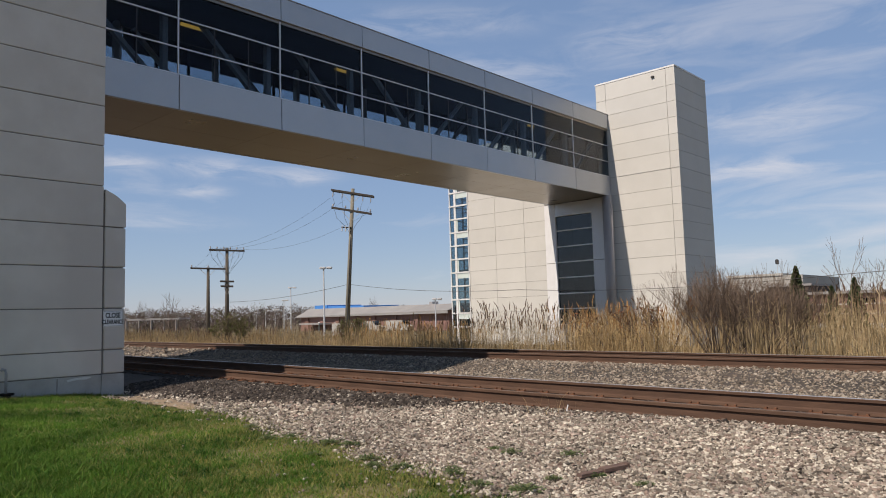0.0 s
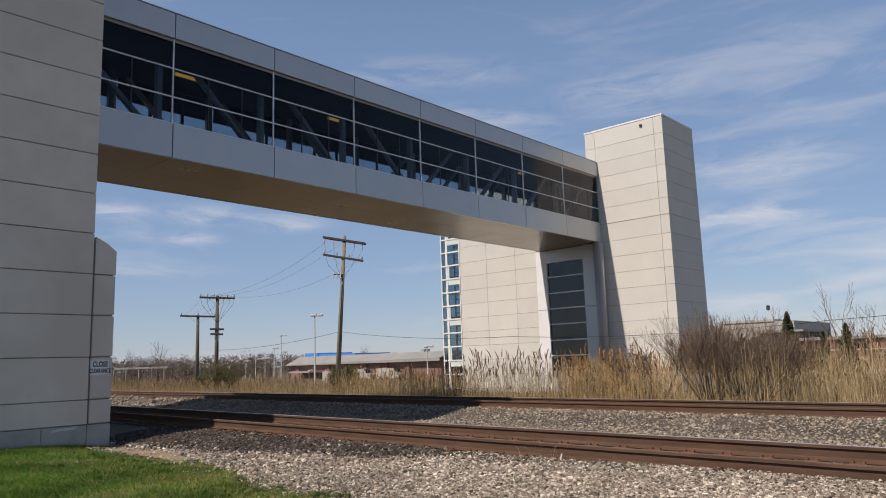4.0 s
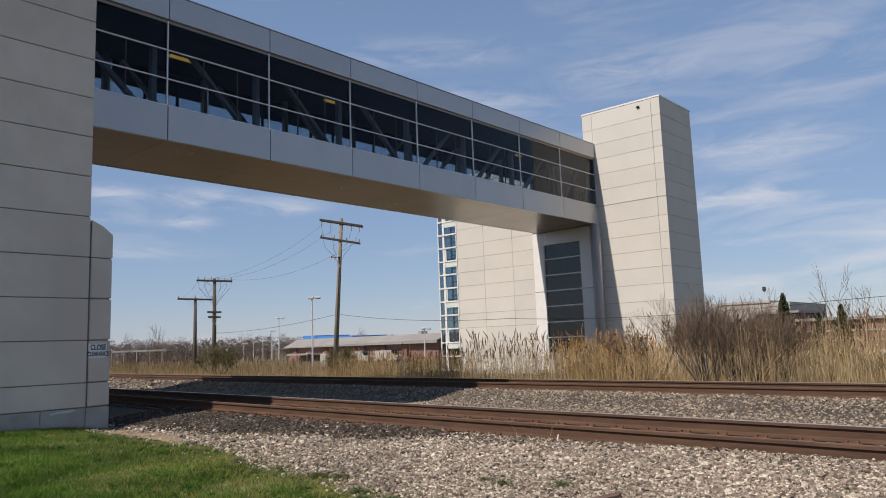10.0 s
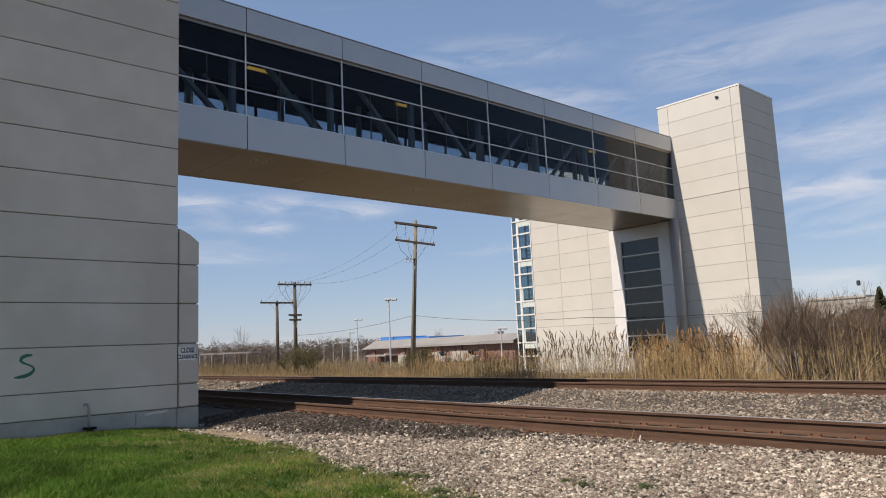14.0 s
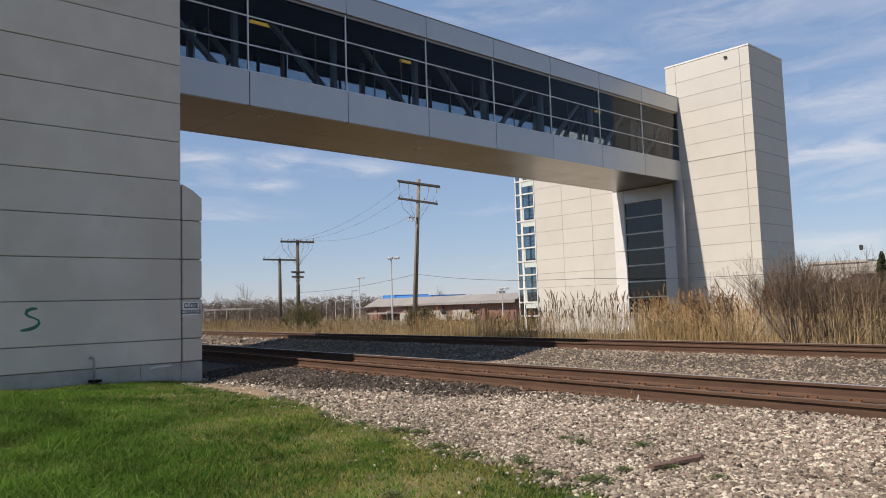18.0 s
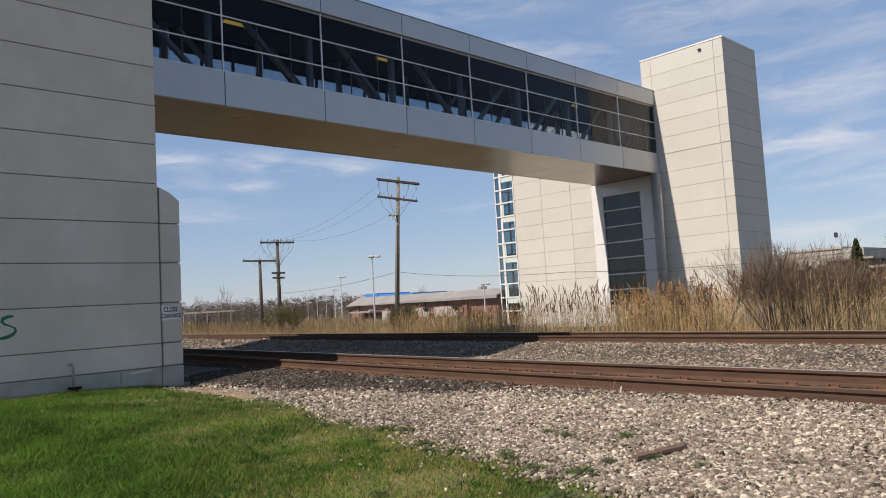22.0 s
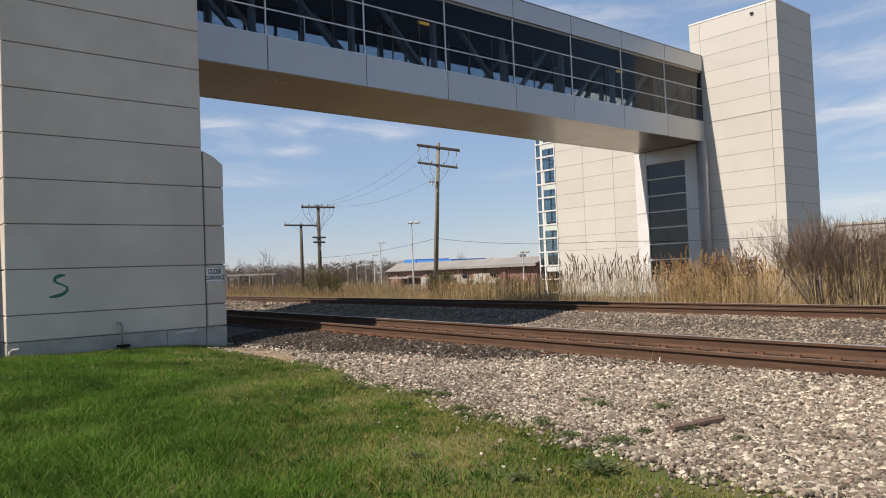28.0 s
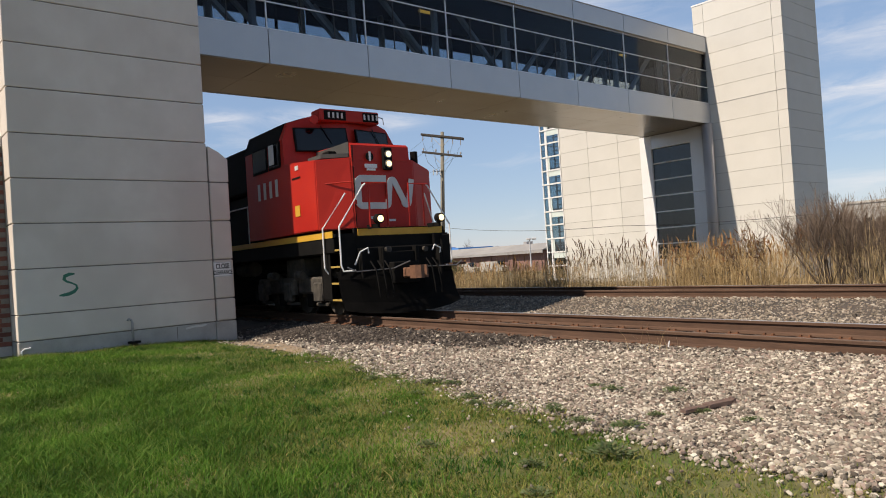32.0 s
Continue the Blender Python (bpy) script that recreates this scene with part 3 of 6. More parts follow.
# the low crash wall that runs on from the tower towards the track
crash = panel_wall("wall_crash", "low concrete crash wall with a sloped top beside the track")
CY1 = 7.03
part("core", bm_prism([(TY1 + 0.012, -0.3), (CY1 - 0.04, -0.3), (CY1 - 0.04, 4.08), (6.78, 4.25), (TY1 + 0.012, 4.37)], TX - 12.0, TX - 0.04, "x"), M_JOINT, crash)
part("plinth", bm_box(TX - 12.0, TX - 0.002, TY1 + 0.008, CY1, -0.3, 0.428, bevel=0.01), M_CONC, crash)
for k, (z0, z1) in enumerate(zip(COURSES[:4], COURSES[1:5])):
    part("panel", bm_box(TX - 12.0, TX, TY1 + 0.04, CY1, z0 + 0.012, z1 - 0.012, bevel=0.02), M_PANEL_GREY, crash)
part("panel", bm_prism([(TY1 + 0.04, COURSES[4] + 0.012), (CY1, COURSES[4] + 0.012), (CY1, 4.14), (6.82, 4.31), (TY1 + 0.04, 4.43)], TX - 12.0, TX, "x"), M_PANEL_GREY, crash)

# ---- the brick wing ----
wing = panel_wall("wall_brick_wing", "dark red brick wing with pale stone coping")
WX = TX - 0.62
part("backing", bm_box(WX - 12, WX - 0.012, -14, TY0 - 0.004, -0.3, 4.30), M_MORTAR, wing)
part("coping", bm_box(WX - 0.3, WX + 0.03, -14, TY0 - 0.004, 4.31, 4.52, bevel=0.01), M_PANEL, wing)
# unseen taller block, added set back to cut skylight on the locomotive
part("unseen_back_block", bm_box(WX - 14, WX - 7, -14, TY0 - 0.004, 4.31, 8.5), M_PLASTER, wing)
part("plinth", bm_box(WX - 1, WX + 0.02, -14, TY0 - 0.004, -0.3, 0.34, bevel=0.01), M_CONC, wing)

# ---- the bridge ----
BX0, BX1, BZ0, BZ1 = -24.2, -20.0, 7.82, 12.43
SILL, HEAD = 8.91, 11.58
JOINTS = [10.37 + 3.655 * k for k in range(-1, 8)]
JOINTS[0], JOINTS[-1] = TY1 + 0.02, 35.88
bridge = thing("footbridge", "enclosed grey metal and glass footbridge spanning the tracks", "bridge")
for side, (xa, xb, xg) in {"near": (BX1 - 0.12, BX1, BX1 - 0.10), "far": (BX0, BX0 + 0.12, BX0 + 0.10)}.items():
    for y0, y1 in zip(JOINTS, JOINTS[1:]):
        part("fascia_panel", bm_box(xa, xb, y0 + 0.012, y1 - 0.012, BZ0, SILL - 0.01, bevel=0.008), M_ALU, bridge)
        part("roof_panel", bm_box(xa, xb, y0 + 0.012, y1 - 0.012, HEAD + 0.05, BZ1, bevel=0.008), M_ALU, bridge)
        pane = part("pane", bm_box(xg - 0.006, xg + 0.006, y0, y1, SILL, HEAD), M_GLASS if side == "near" else M_GLASS_FAR, bridge, "tinted glass")
    for y in JOINTS[1:-1]:
        part("mullion", bm_box(xg - 0.03, xg + 0.04, y - 0.018, y + 0.018, SILL - 0.01, HEAD + 0.02), M_FRAME, bridge)
        part("backer", bm_box(min(xa, xb) + 0.02, max(xa, xb) - 0.03, y - 0.05, y + 0.05, BZ0 + 0.02, SILL - 0.04), M_DARK, bridge)
        part("backer", bm_box(min(xa, xb) + 0.02, max(xa, xb) - 0.03, y - 0.05, y + 0.05, HEAD + 0.06, BZ1 - 0.02), M_DARK, bridge)
    for z in (SILL + 0.015, 9.76, 10.67) if side == "near" else (SILL + 0.015,):
        part("transom", bm_box(xg - 0.03, xg + 0.035, JOINTS[0], JOINTS[-1], z - 0.017, z + 0.017), M_FRAME, bridge)
    part("head_trim", bm_box(xg - 0.08, xg + 0.03, JOINTS[0], JOINTS[-1], HEAD - 0.06, HEAD + 0.045), M_SOFFIT, bridge)
    part("coping", bm_box(xa - 0.02, xb + 0.02, JOINTS[0], JOINTS[-1], BZ1 + 0.004, BZ1 + 0.035), M_COLUMN, bridge)
for y0, y1 in zip(JOINTS, JOINTS[1:]):
    part("soffit_panel", bm_box(BX0 + 0.13, -22.11, y0 + 0.006, y1 - 0.006, BZ0 + 0.01, BZ0 + 0.05), M_SOFFIT, bridge)
    part("soffit_panel", bm_box(-22.10, BX1 - 0.13, y0 + 0.006, y1 - 0.006, BZ0 + 0.01, BZ0 + 0.05), M_SOFFIT, bridge)
part("deck", bm_box(BX0 + 0.14, BX1 - 0.14, JOINTS[0], JOINTS[-1], BZ0 + 0.06, 8.55), M_FLOOR, bridge)
part("ceiling_slab", bm_box(BX0 + 0.14, BX1 - 0.14, JOINTS[0], JOINTS[-1], 11.62, BZ1 - 0.05), M_NEAR_BLACK, bridge)
for k, y in enumerate(JOINTS[1:-1]):
    for x in (BX1 - 0.42, BX0 + 0.42):
        part("truss_post", bm_box(x - 0.11, x + 0.11, y - 0.38, y - 0.20, 8.56, 11.61, bevel=0.02), M_TRUSS, bridge)
for k, (y0, y1) in enumerate(zip(JOINTS, JOINTS[1:])):
    for x in (BX1 - 0.42, BX0 + 0.42):
        a, b = ((y0 + 0.25, 11.5), (y1 - 0.45, 8.6)) if k < 4 else ((y0 + 0.3, 8.6), (y1 - 0.5, 11.5))
        d = Vector((0, b[0] - a[0], b[1] - a[1])).normalized()
        off = Vector((0, -d.z, d.y)) * 0.08
        off *= 0.8
        quad = [(a[0] + off.y, a[1] + off.z), (b[0] + off.y, b[1] + off.z), (b[0] - off.y, b[1] - off.z), (a[0] - off.y, a[1] - off.z)]
        part("truss_diagonal", bm_prism(quad, x - 0.09, x + 0.09, "x"), M_TRUSS, bridge)
    for j in (1, 2):
        y = y0 + (y1 - y0) * j / 3
        part("far_mullion", bm_box(BX0 + 0.13, BX0 + 0.2, y - 0.05, y + 0.05, SILL, HEAD), M_DARK, bridge)
        part("glazing_joint", bm_box(BX1 - 0.125, BX1 - 0.085, y - 0.016, y + 0.016, SILL, 10.65), M_DARK, bridge)
    # added near-black sheets put the ceiling's gloom behind the top panes
    part("shade_sheet", bm_box(BX1 - 0.20, BX1 - 0.17, y0 + 0.05, y1 - 0.05, 10.70, HEAD), M_NEAR_BLACK, bridge)
    part("shade_sheet", bm_box(BX0 + 0.14, BX0 + 0.17, y0 + 0.05, y1 - 0.05, 10.78, HEAD), M_NEAR_BLACK, bridge)

# ---- the far tower ----
FY = 35.9
far_tower = panel_wall("wall_far_tower", "tall square tower clad in cream panels at the bridge end")
SX0, SX1, SY1, STOP = -20.69, -15.95, 39.87, 14.24
part("core", bm_box(SX0 + 0.03, SX1 - 0.03, FY + 0.03, SY1 - 0.03, -0.8, STOP - 0.02), M_JOINT, far_tower)
LEV = [-1.13 + 0.895 * k for k in range(11)] + [8.84, 9.74, 10.64, 11.53, 12.40, 13.28, STOP]
for z0, z1 in zip(LEV, LEV[1:]):
    for a, b in ((SX0, SX0 + 0.62), (SX0 + 0.62, SX1 - 0.5), (SX1 - 0.5, SX1)):
        part("panel", bm_box(a + 0.008, b - 0.008 * (b < SX1), FY, FY + 0.25, z0 + 0.008, z1 - 0.008), M_PANEL, far_tower)
    part("panel", bm_box(SX1 - 0.3, SX1 - 0.002, FY + 0.255, SY1, z0 + 0.008, z1 - 0.008), M_PANEL, far_tower)
    part("panel", bm_box(SX0 + 0.002, SX0 + 0.3, FY + 0.255, SY1, z0 + 0.008, z1 - 0.008), M_PANEL, far_tower)
part("step_joint", bm_box(SX0 + 0.01, SX1 + 0.012, FY - 0.012, SY1, 8.822, 8.838), M_COLUMN, far_tower)
part("coping", bm_box(SX0 - 0.02, SX1 + 0.02, FY - 0.02, SY1 + 0.02, STOP + 0.002, STOP + 0.09), M_WHITE, far_tower)
fixture = part("wall_light", bm_box(-17.25, -17.08, FY - 0.1, FY - 0.002, 13.88, 13.98, bevel=0.02), M_DARK, far_tower, "small dark wall light")

lobby = panel_wall("wall_far_lobby", "cream panelled stair lobby wall under the bridge end")
part("core", bm_box(-30.5, -24.52, FY + 0.03, 41.0, -0.8, 12.4), M_JOINT, lobby)
for z0, z1 in zip(LEV[:15], LEV[1:16]):
    for a, b in ((-30.52, -28.31), (-28.31, -26.07), (-26.07, -24.5)):
        part("panel", bm_box(a + 0.008, b - 0.008, FY, FY + 0.25, z0 + 0.008, min(z1, 12.45) - 0.008), M_PANEL, lobby)

part("side_wall", bm_box(-30.53, -30.5, FY + 0.26, 41.0, -0.8, 12.4), M_PANEL, lobby)
portal = panel_wall("wall_portal", "grey metal portal under the bridge end with a tall window")
for z0, z1 in ((-0.8, 4.30), (4.32, 7.80)):
    part("jamb", bm_box(-24.5, -23.75, FY - 0.06, FY + 0.5, z0, z1, bevel=0.01), M_WHITE, portal, "pale metal jamb")
    part("jamb", bm_box(-21.19, -20.32, FY - 0.25, FY + 0.5, z0, z1, bevel=0.01), M_ALU, portal)
corner_bm = bm_tube([(-20.10, FY - 0.33, -0.8), (-20.10, FY - 0.33, 7.80)], 0.28, 20)
part("corner_column", corner_bm, M_COLUMN, portal, "rounded grey metal corner column", smooth=True)
part("lintel", bm_box(-23.74, -21.2, FY - 0.05, FY + 0.5, 7.10, 7.80), M_ALU, portal)
# near-black block in place of the unlit room behind the window
part("core", bm_box(-24.2, -20.72, FY + 2.5, 41.0, -0.8, 12.4), M_NEAR_BLACK, portal)
part("sill_wall", bm_box(-23.74, -21.2, FY - 0.03, FY + 0.4, -0.8, 0.7), M_CONC, portal)
window = part("window", bm_box(-23.74, -21.2, FY + 0.05, FY + 0.062, 0.71, 7.09), M_GLASS_DARK, portal, "dark reflecting glass")
for z in (0.73, 1.64, 2.52, 3.44, 4.34, 5.25, 6.19, 7.07):
    part("transom", bm_box(-23.74, -21.2, FY - 0.09, FY + 0.045, z - 0.03, z + 0.03), M_WHITE, portal)
part("mullion", bm_box(-22.42, -22.39, FY + 0.07, FY + 0.1, 0.71, 7.09), M_DARK, portal)

stair = panel_wall("wall_stair_glazing", "glazed stair corner with white horizontal frames")
GX0, GX1 = -32.18, -30.53
pane = part("pane", bm_box(GX0, GX1, FY + 0.04, FY + 0.05, -0.5, 12.0), M_GLASS_STAIR, stair)
pane = part("pane", bm_box(GX0, GX0 + 0.012, FY + 0.06, 40.5, -0.5, 12.0), M_GLASS_FAR, stair)
pane = part("pane", bm_box(GX0, GX1, 40.55, 40.56, -0.5, 12.0), M_GLASS_FAR, stair)
for x, w in ((GX0 + 0.035, 0.035), (-31.68, 0.085), (GX1 - 0.04, 0.035)):
    part("mullion", bm_box(x - w, x + w, FY - 0.02, FY + 0.035, -0.5, 12.0), M_WHITE, stair)
for k in range(14):
    z = -0.22 + 0.888 * k
    part("transom", bm_box(GX0, GX1, FY - 0.05, FY + 0.03, z - 0.045, z + 0.045), M_WHITE, stair)
    if k % 3 == 1:
        part("spandrel", bm_box(-31.58, GX1 - 0.08, FY - 0.01, FY + 0.035, z + 0.5, z + 0.84), M_MINT, stair, "pale mint spandrel panel")
    if k % 3 == 2:
        part("spandrel", bm_box(-31.58, -31.46, FY - 0.01, FY + 0.035, z + 0.05, z + 0.84), M_MINT, stair)
    part("inner_frame", bm_box(-31.12, -31.02, FY + 0.06, FY + 0.12, z, z + 0.85), M_DARK, stair)
    part("inner_rail", bm_box(-31.55, GX1, FY + 0.5, FY + 0.56, z + 0.4, z + 0.46), M_DARK, stair)
    part("transom", bm_box(GX0 - 0.02, GX0 + 0.04, FY + 0.07, 40.5, z - 0.03, z + 0.03), M_WHITE, stair)
for k in range(4):
    part("landing", bm_box(GX0 + 0.1, GX1, FY + 0.3, 40.4, 1.6 + 2.67 * k, 1.75 + 2.67 * k), M_FLOOR, stair)

# ---- the tracks ----
RAIL_SECTION = [(-0.075, 0), (0.075, 0), (0.075, 0.011), (0.02, 0.03), (0.009, 0.045), (0.009, 0.135), (0.02, 0.146), (0.036, 0.15), (0.036, 0.18), (0.03, 0.186), (-0.03, 0.186), (-0.036, 0.18), (-0.036, 0.15), (-0.02, 0.146), (-0.009, 0.135), (-0.009, 0.045), (-0.02, 0.03), (-0.075, 0.011)]
RAIL_Z = RAIL_TOP - 0.186


def railway_track(v, label):
    """Two rails on ties along local x; the origin lies where the track's axis crosses x = 0."""
    t = thing("railway_track", label, "railway track", 0, v, 0, TRACK_DEG, "railway tracks")
    for s in (-1, 1):
        y = s * 0.755
        rail = part("rail", bm_prism([(y + a, RAIL_Z + b) for a, b in RAIL_SECTION], -600, 120, "x"), M_RUST, t, "rust-brown steel rail")
        # the rail on the camera's side gets a browner, duller top
        part("running_surface", bm_box(-600, 120, y - 0.029, y + 0.029, RAIL_TOP + 0.0005, RAIL_TOP + 0.003), M_RAILTOP if s > 0 else M_RAILDULL, rail, "polished running surface" if s > 0 else "dull brown running surface")
    return t


near_track = railway_track(NEAR_V, "near railway track with rusty rails on wooden ties")
far_track = railway_track(FAR_V, "far railway track with rusty rails on wooden ties")

tie_mesh = mesh_of(bm_box(-0.115, 0.115, -1.3, 1.3, -0.02, 0.0, bevel=0.008), M_TIE)
plate_bm = bmesh.new()
bm_box(-0.09, 0.09, -0.19, 0.19, 0.0, 0.02, plate_bm, bevel=0.004)
for sx, sy in itertools.product((-0.06, 0.06), (-0.095, 0.095)):
    bm_box(sx - 0.014, sx + 0.014, sy - 0.018, sy + 0.018, 0.014, 0.042, plate_bm)
plate_mesh = mesh_of(plate_bm, M_PLATE)
for track, reach in ((near_track, (-34, 6)), (far_track, (-38, 8))):
    x = reach[0]
    while x < reach[1]:
        xx = x + random.uniform(-0.03, 0.03)
        tie = share("tie", tie_mesh, track, xx, random.uniform(-0.05, 0.05), RAIL_Z - 0.014, random.uniform(-0.015, 0.015))
        for s in ((1,) if track is near_track and x > -3.5 else (-1, 1)):
            share("tie_plate", plate_mesh, track, xx, s * 0.755, RAIL_Z - 0.014)
        x += 0.52
# ---- ballast stones ----
LATTICE = np.random.default_rng(11).uniform(0, 1, (64, 64))


def clump(x, y, size):
    """Smooth random value from 0 to 1 with features of the given size."""
    u, v = x / size + 400.3, y / size + 400.7
    i, j = np.floor(u).astype(int), np.floor(v).astype(int)
    a, b = u - i, v - j
    a, b = a * a * (3 - 2 * a), b * b * (3 - 2 * b)
    q = lambda m, n: LATTICE[m % 64, n % 64]
    return (q(i, j) * (1 - a) + q(i + 1, j) * a) * (1 - b) + (q(i, j + 1) * (1 - a) + q(i + 1, j + 1) * a) * b


def tufty(x, y):
    """Uneven growth of the lawn at three scales."""
    return 0.45 * clump(x, y, 0.9) + 0.35 * clump(x, y, 0.33) + 0.2 * clump(x, y, 0.12)


def icosahedron():
    p = (1 + 5 ** 0.5) / 2
    v = np.array([(-1, p, 0), (1, p, 0), (-1, -p, 0), (1, -p, 0), (0, -1, p), (0, 1, p), (0, -1, -p), (0, 1, -p), (p, 0, -1), (p, 0, 1), (-p, 0, -1), (-p, 0, 1)]) / 1.9
    f = np.array([(0, 11, 5), (0, 5, 1), (0, 1, 7), (0, 7, 10), (0, 10, 11), (1, 5, 9), (5, 11, 4), (11, 10, 2), (10, 7, 6), (7, 1, 8), (3, 9, 4), (3, 4, 2), (3, 2, 6), (3, 6, 8), (3, 8, 9), (4, 9, 5), (2, 4, 11), (6, 2, 10), (8, 6, 7), (9, 8, 1)])
    return v, f


def random_turns(n):
    q = RNG.normal(size=(n, 4))
    q /= np.linalg.norm(q, axis=1, keepdims=True)
    w, x, y, z = q.T
    return np.stack([1 - 2 * (y * y + z * z), 2 * (x * y - z * w), 2 * (x * z + y * w), 2 * (x * y + z * w), 1 - 2 * (x * x + z * z), 2 * (y * z - x * w), 2 * (x * z - y * w), 2 * (y * z + x * w), 1 - 2 * (x * x + y * y)], 1).reshape(-1, 3, 3)


def octahedron():
    v = np.array([(1, 0, 0), (-1, 0, 0), (0, 1, 0), (0, -1, 0), (0, 0, 1), (0, 0, -1)]) * 1.12
    f = np.array([(0, 2, 4), (2, 1, 4), (1, 3, 4), (3, 0, 4), (2, 0, 5), (1, 2, 5), (3, 1, 5), (0, 3, 5)])
    return v, f


def stones(name, xs, ys, size, lift, label, mat=None, fine=True):
    n = len(xs)
    iv, jf = icosahedron() if fine else octahedron()
    nv = len(iv)
    s = size * np.minimum(RNG.lognormal(0, 0.36, n), 2.1)
    shape = iv[None] * RNG.uniform(0.76, 1.22, (n, nv, 1)) * (s[:, None] * RNG.uniform(0.7, 1.2, (n, 3)))[:, None]
    v = np.einsum("nij,nkj->nki", random_turns(n), shape) * [1.05, 1.05, 0.86]
    v += np.stack([xs, ys, ground_z(xs, ys) + lift + RNG.uniform(-0.4, 0.5, n) * s], 1)[:, None]
    f = (jf[None] + nv * np.arange(n)[:, None, None]).reshape(-1, 3)
    return tagged(new(name, soup(name, v.reshape(-1, 3), f, mat or M_STONE)), label, "ballast", kind="stuff")


def scatter(n, x0, x1, y0, y1, keep):
    x, y = RNG.uniform(x0, x1, n), RNG.uniform(y0, y1, n)
    k = keep(x, y)
    return x[k], y[k]


def on_bank(x, y, near=True):
    v = y - SLOPE * x
    clear = (np.abs(v - NEAR_V - 0.755) > 0.1) & (np.abs(v - NEAR_V + 0.755) > 0.055) & (np.abs(v - FAR_V - 0.755) > 0.1) & (np.abs(v - FAR_V + 0.755) > 0.055)
    edge = lawn_edge(x)
    fade = RNG.uniform(0, 1, len(x)) < np.clip((y - edge + 0.32) / 0.85 + 0.7 * (clump(x, y, 0.4) - 0.5), 0, 1) ** 1.3
    return clear & fade & (v < 19.2) & ~(in_sand(x, y) & (RNG.uniform(0, 1, len(x)) < 0.86))


def stained(x, y):
    """Stones darkened by grease and rust near the rails, more so towards the tower."""
    v = y - SLOPE * x
    p = np.clip((v - np.interp(x, [-16, -12, -8, -5], [5.9, 6.2, 6.85, 7.3])) / 0.45, 0, 1) * np.interp(x, [-16, -9, -5, 0], [0.97, 0.85, 0.3, 0.05])
    return RNG.uniform(0, 1, len(x)) < p


sx, sy = scatter(380000, -12, 2.0, 3.2, 9.0, lambda x, y: on_bank(x, y) & (np.hypot(x, y) > 3.8) & (np.hypot(x, y) < 11) & (y - SLOPE * x < 8.0) & (x < 0.8 - 0.2 * y) & (RNG.uniform(0, 1, len(x)) < np.clip(7.5 / np.hypot(x, y), 0, 1)))
dk = stained(sx, sy)
nr = np.hypot(sx, sy) < 6.3
# the nearest loose stones, one by one
near_few = np.flatnonzero((sx > -3.6) & (sx < -1.2) & (sy < lawn_edge(sx) + 0.75) & ~dk)[:290]
iv, jf = icosahedron()
piece_meshes = []
for k in range(18):
    shape = iv * RNG.uniform(0.76, 1.22, (12, 1)) * RNG.uniform(0.7, 1.25, 3) * [1.1, 1.1, 0.8]
    piece_meshes.append(soup("stone", shape @ random_turns(1)[0].T * [1.05, 1.05, 0.86], jf, M_STONE_PIECE))
for i in near_few:
    st = share("stone", piece_meshes[i % 18], bed, sx[i], sy[i], float(ground_z(sx[i], sy[i])) + RNG.uniform(-0.006, 0.008), RNG.uniform(-3, 3))
    st.scale = (float(0.0185 * min(RNG.lognormal(0, 0.36), 2.1)),) * 3
keep_on = np.ones(len(sx), bool)
keep_on[near_few] = False
sx, sy, dk, nr = sx[keep_on], sy[keep_on], dk[keep_on], nr[keep_on]
stones("ballast_stones_near", sx[~dk & nr], sy[~dk & nr], 0.0146, 0.003, "loose pale grey and brown crushed stones at the lawn's edge")
stones("ballast_stones_shoulder", sx[~dk & ~nr], sy[~dk & ~nr], 0.0148, 0.003, "loose pale grey and brown crushed stones beside the rail", None, False)
stones("ballast_stones_stained", sx[dk], sy[dk], 0.0165, 0.0, "stained dark brown crushed stones beside the rail", M_STONE_DARK, False)
sx, sy = scatter(82000, -17, -7.5, 4.5, 9.6, lambda x, y: on_bank(x, y) & (np.hypot(x, y) >= 11) & (y - SLOPE * x < 8.2))
dk = stained(sx, sy)
stones("ballast_stones_corner", sx[~dk], sy[~dk], 0.0205, 0.002, "loose pale crushed stones near the tower", None, False)
stones("ballast_stones_corner_stained", sx[dk], sy[dk], 0.0215, 0.012, "stained dark crushed stones near the tower", M_STONE_DARK, False)
sx, sy = scatter(76000, -29, 0, 8, 18.5, lambda x, y: on_bank(x, y) & (x < 1 - 0.22 * y) & (y - SLOPE * x > 8.0) & (y - SLOPE * x < 15.6))
stones("ballast_stones_between", sx, sy, 0.0215, 0.0, "crushed stones between the two tracks", M_STONE_GREY, False)
sx, sy = scatter(9000, -60, -29, 9, 21, lambda x, y: on_bank(x, y) & (y - SLOPE * x > 8.0) & (y - SLOPE * x < 15.6))
stones("ballast_stones_west", sx, sy, 0.05, -0.005, "crushed stones between the tracks beyond the bridge", M_STONE_GREY, False)

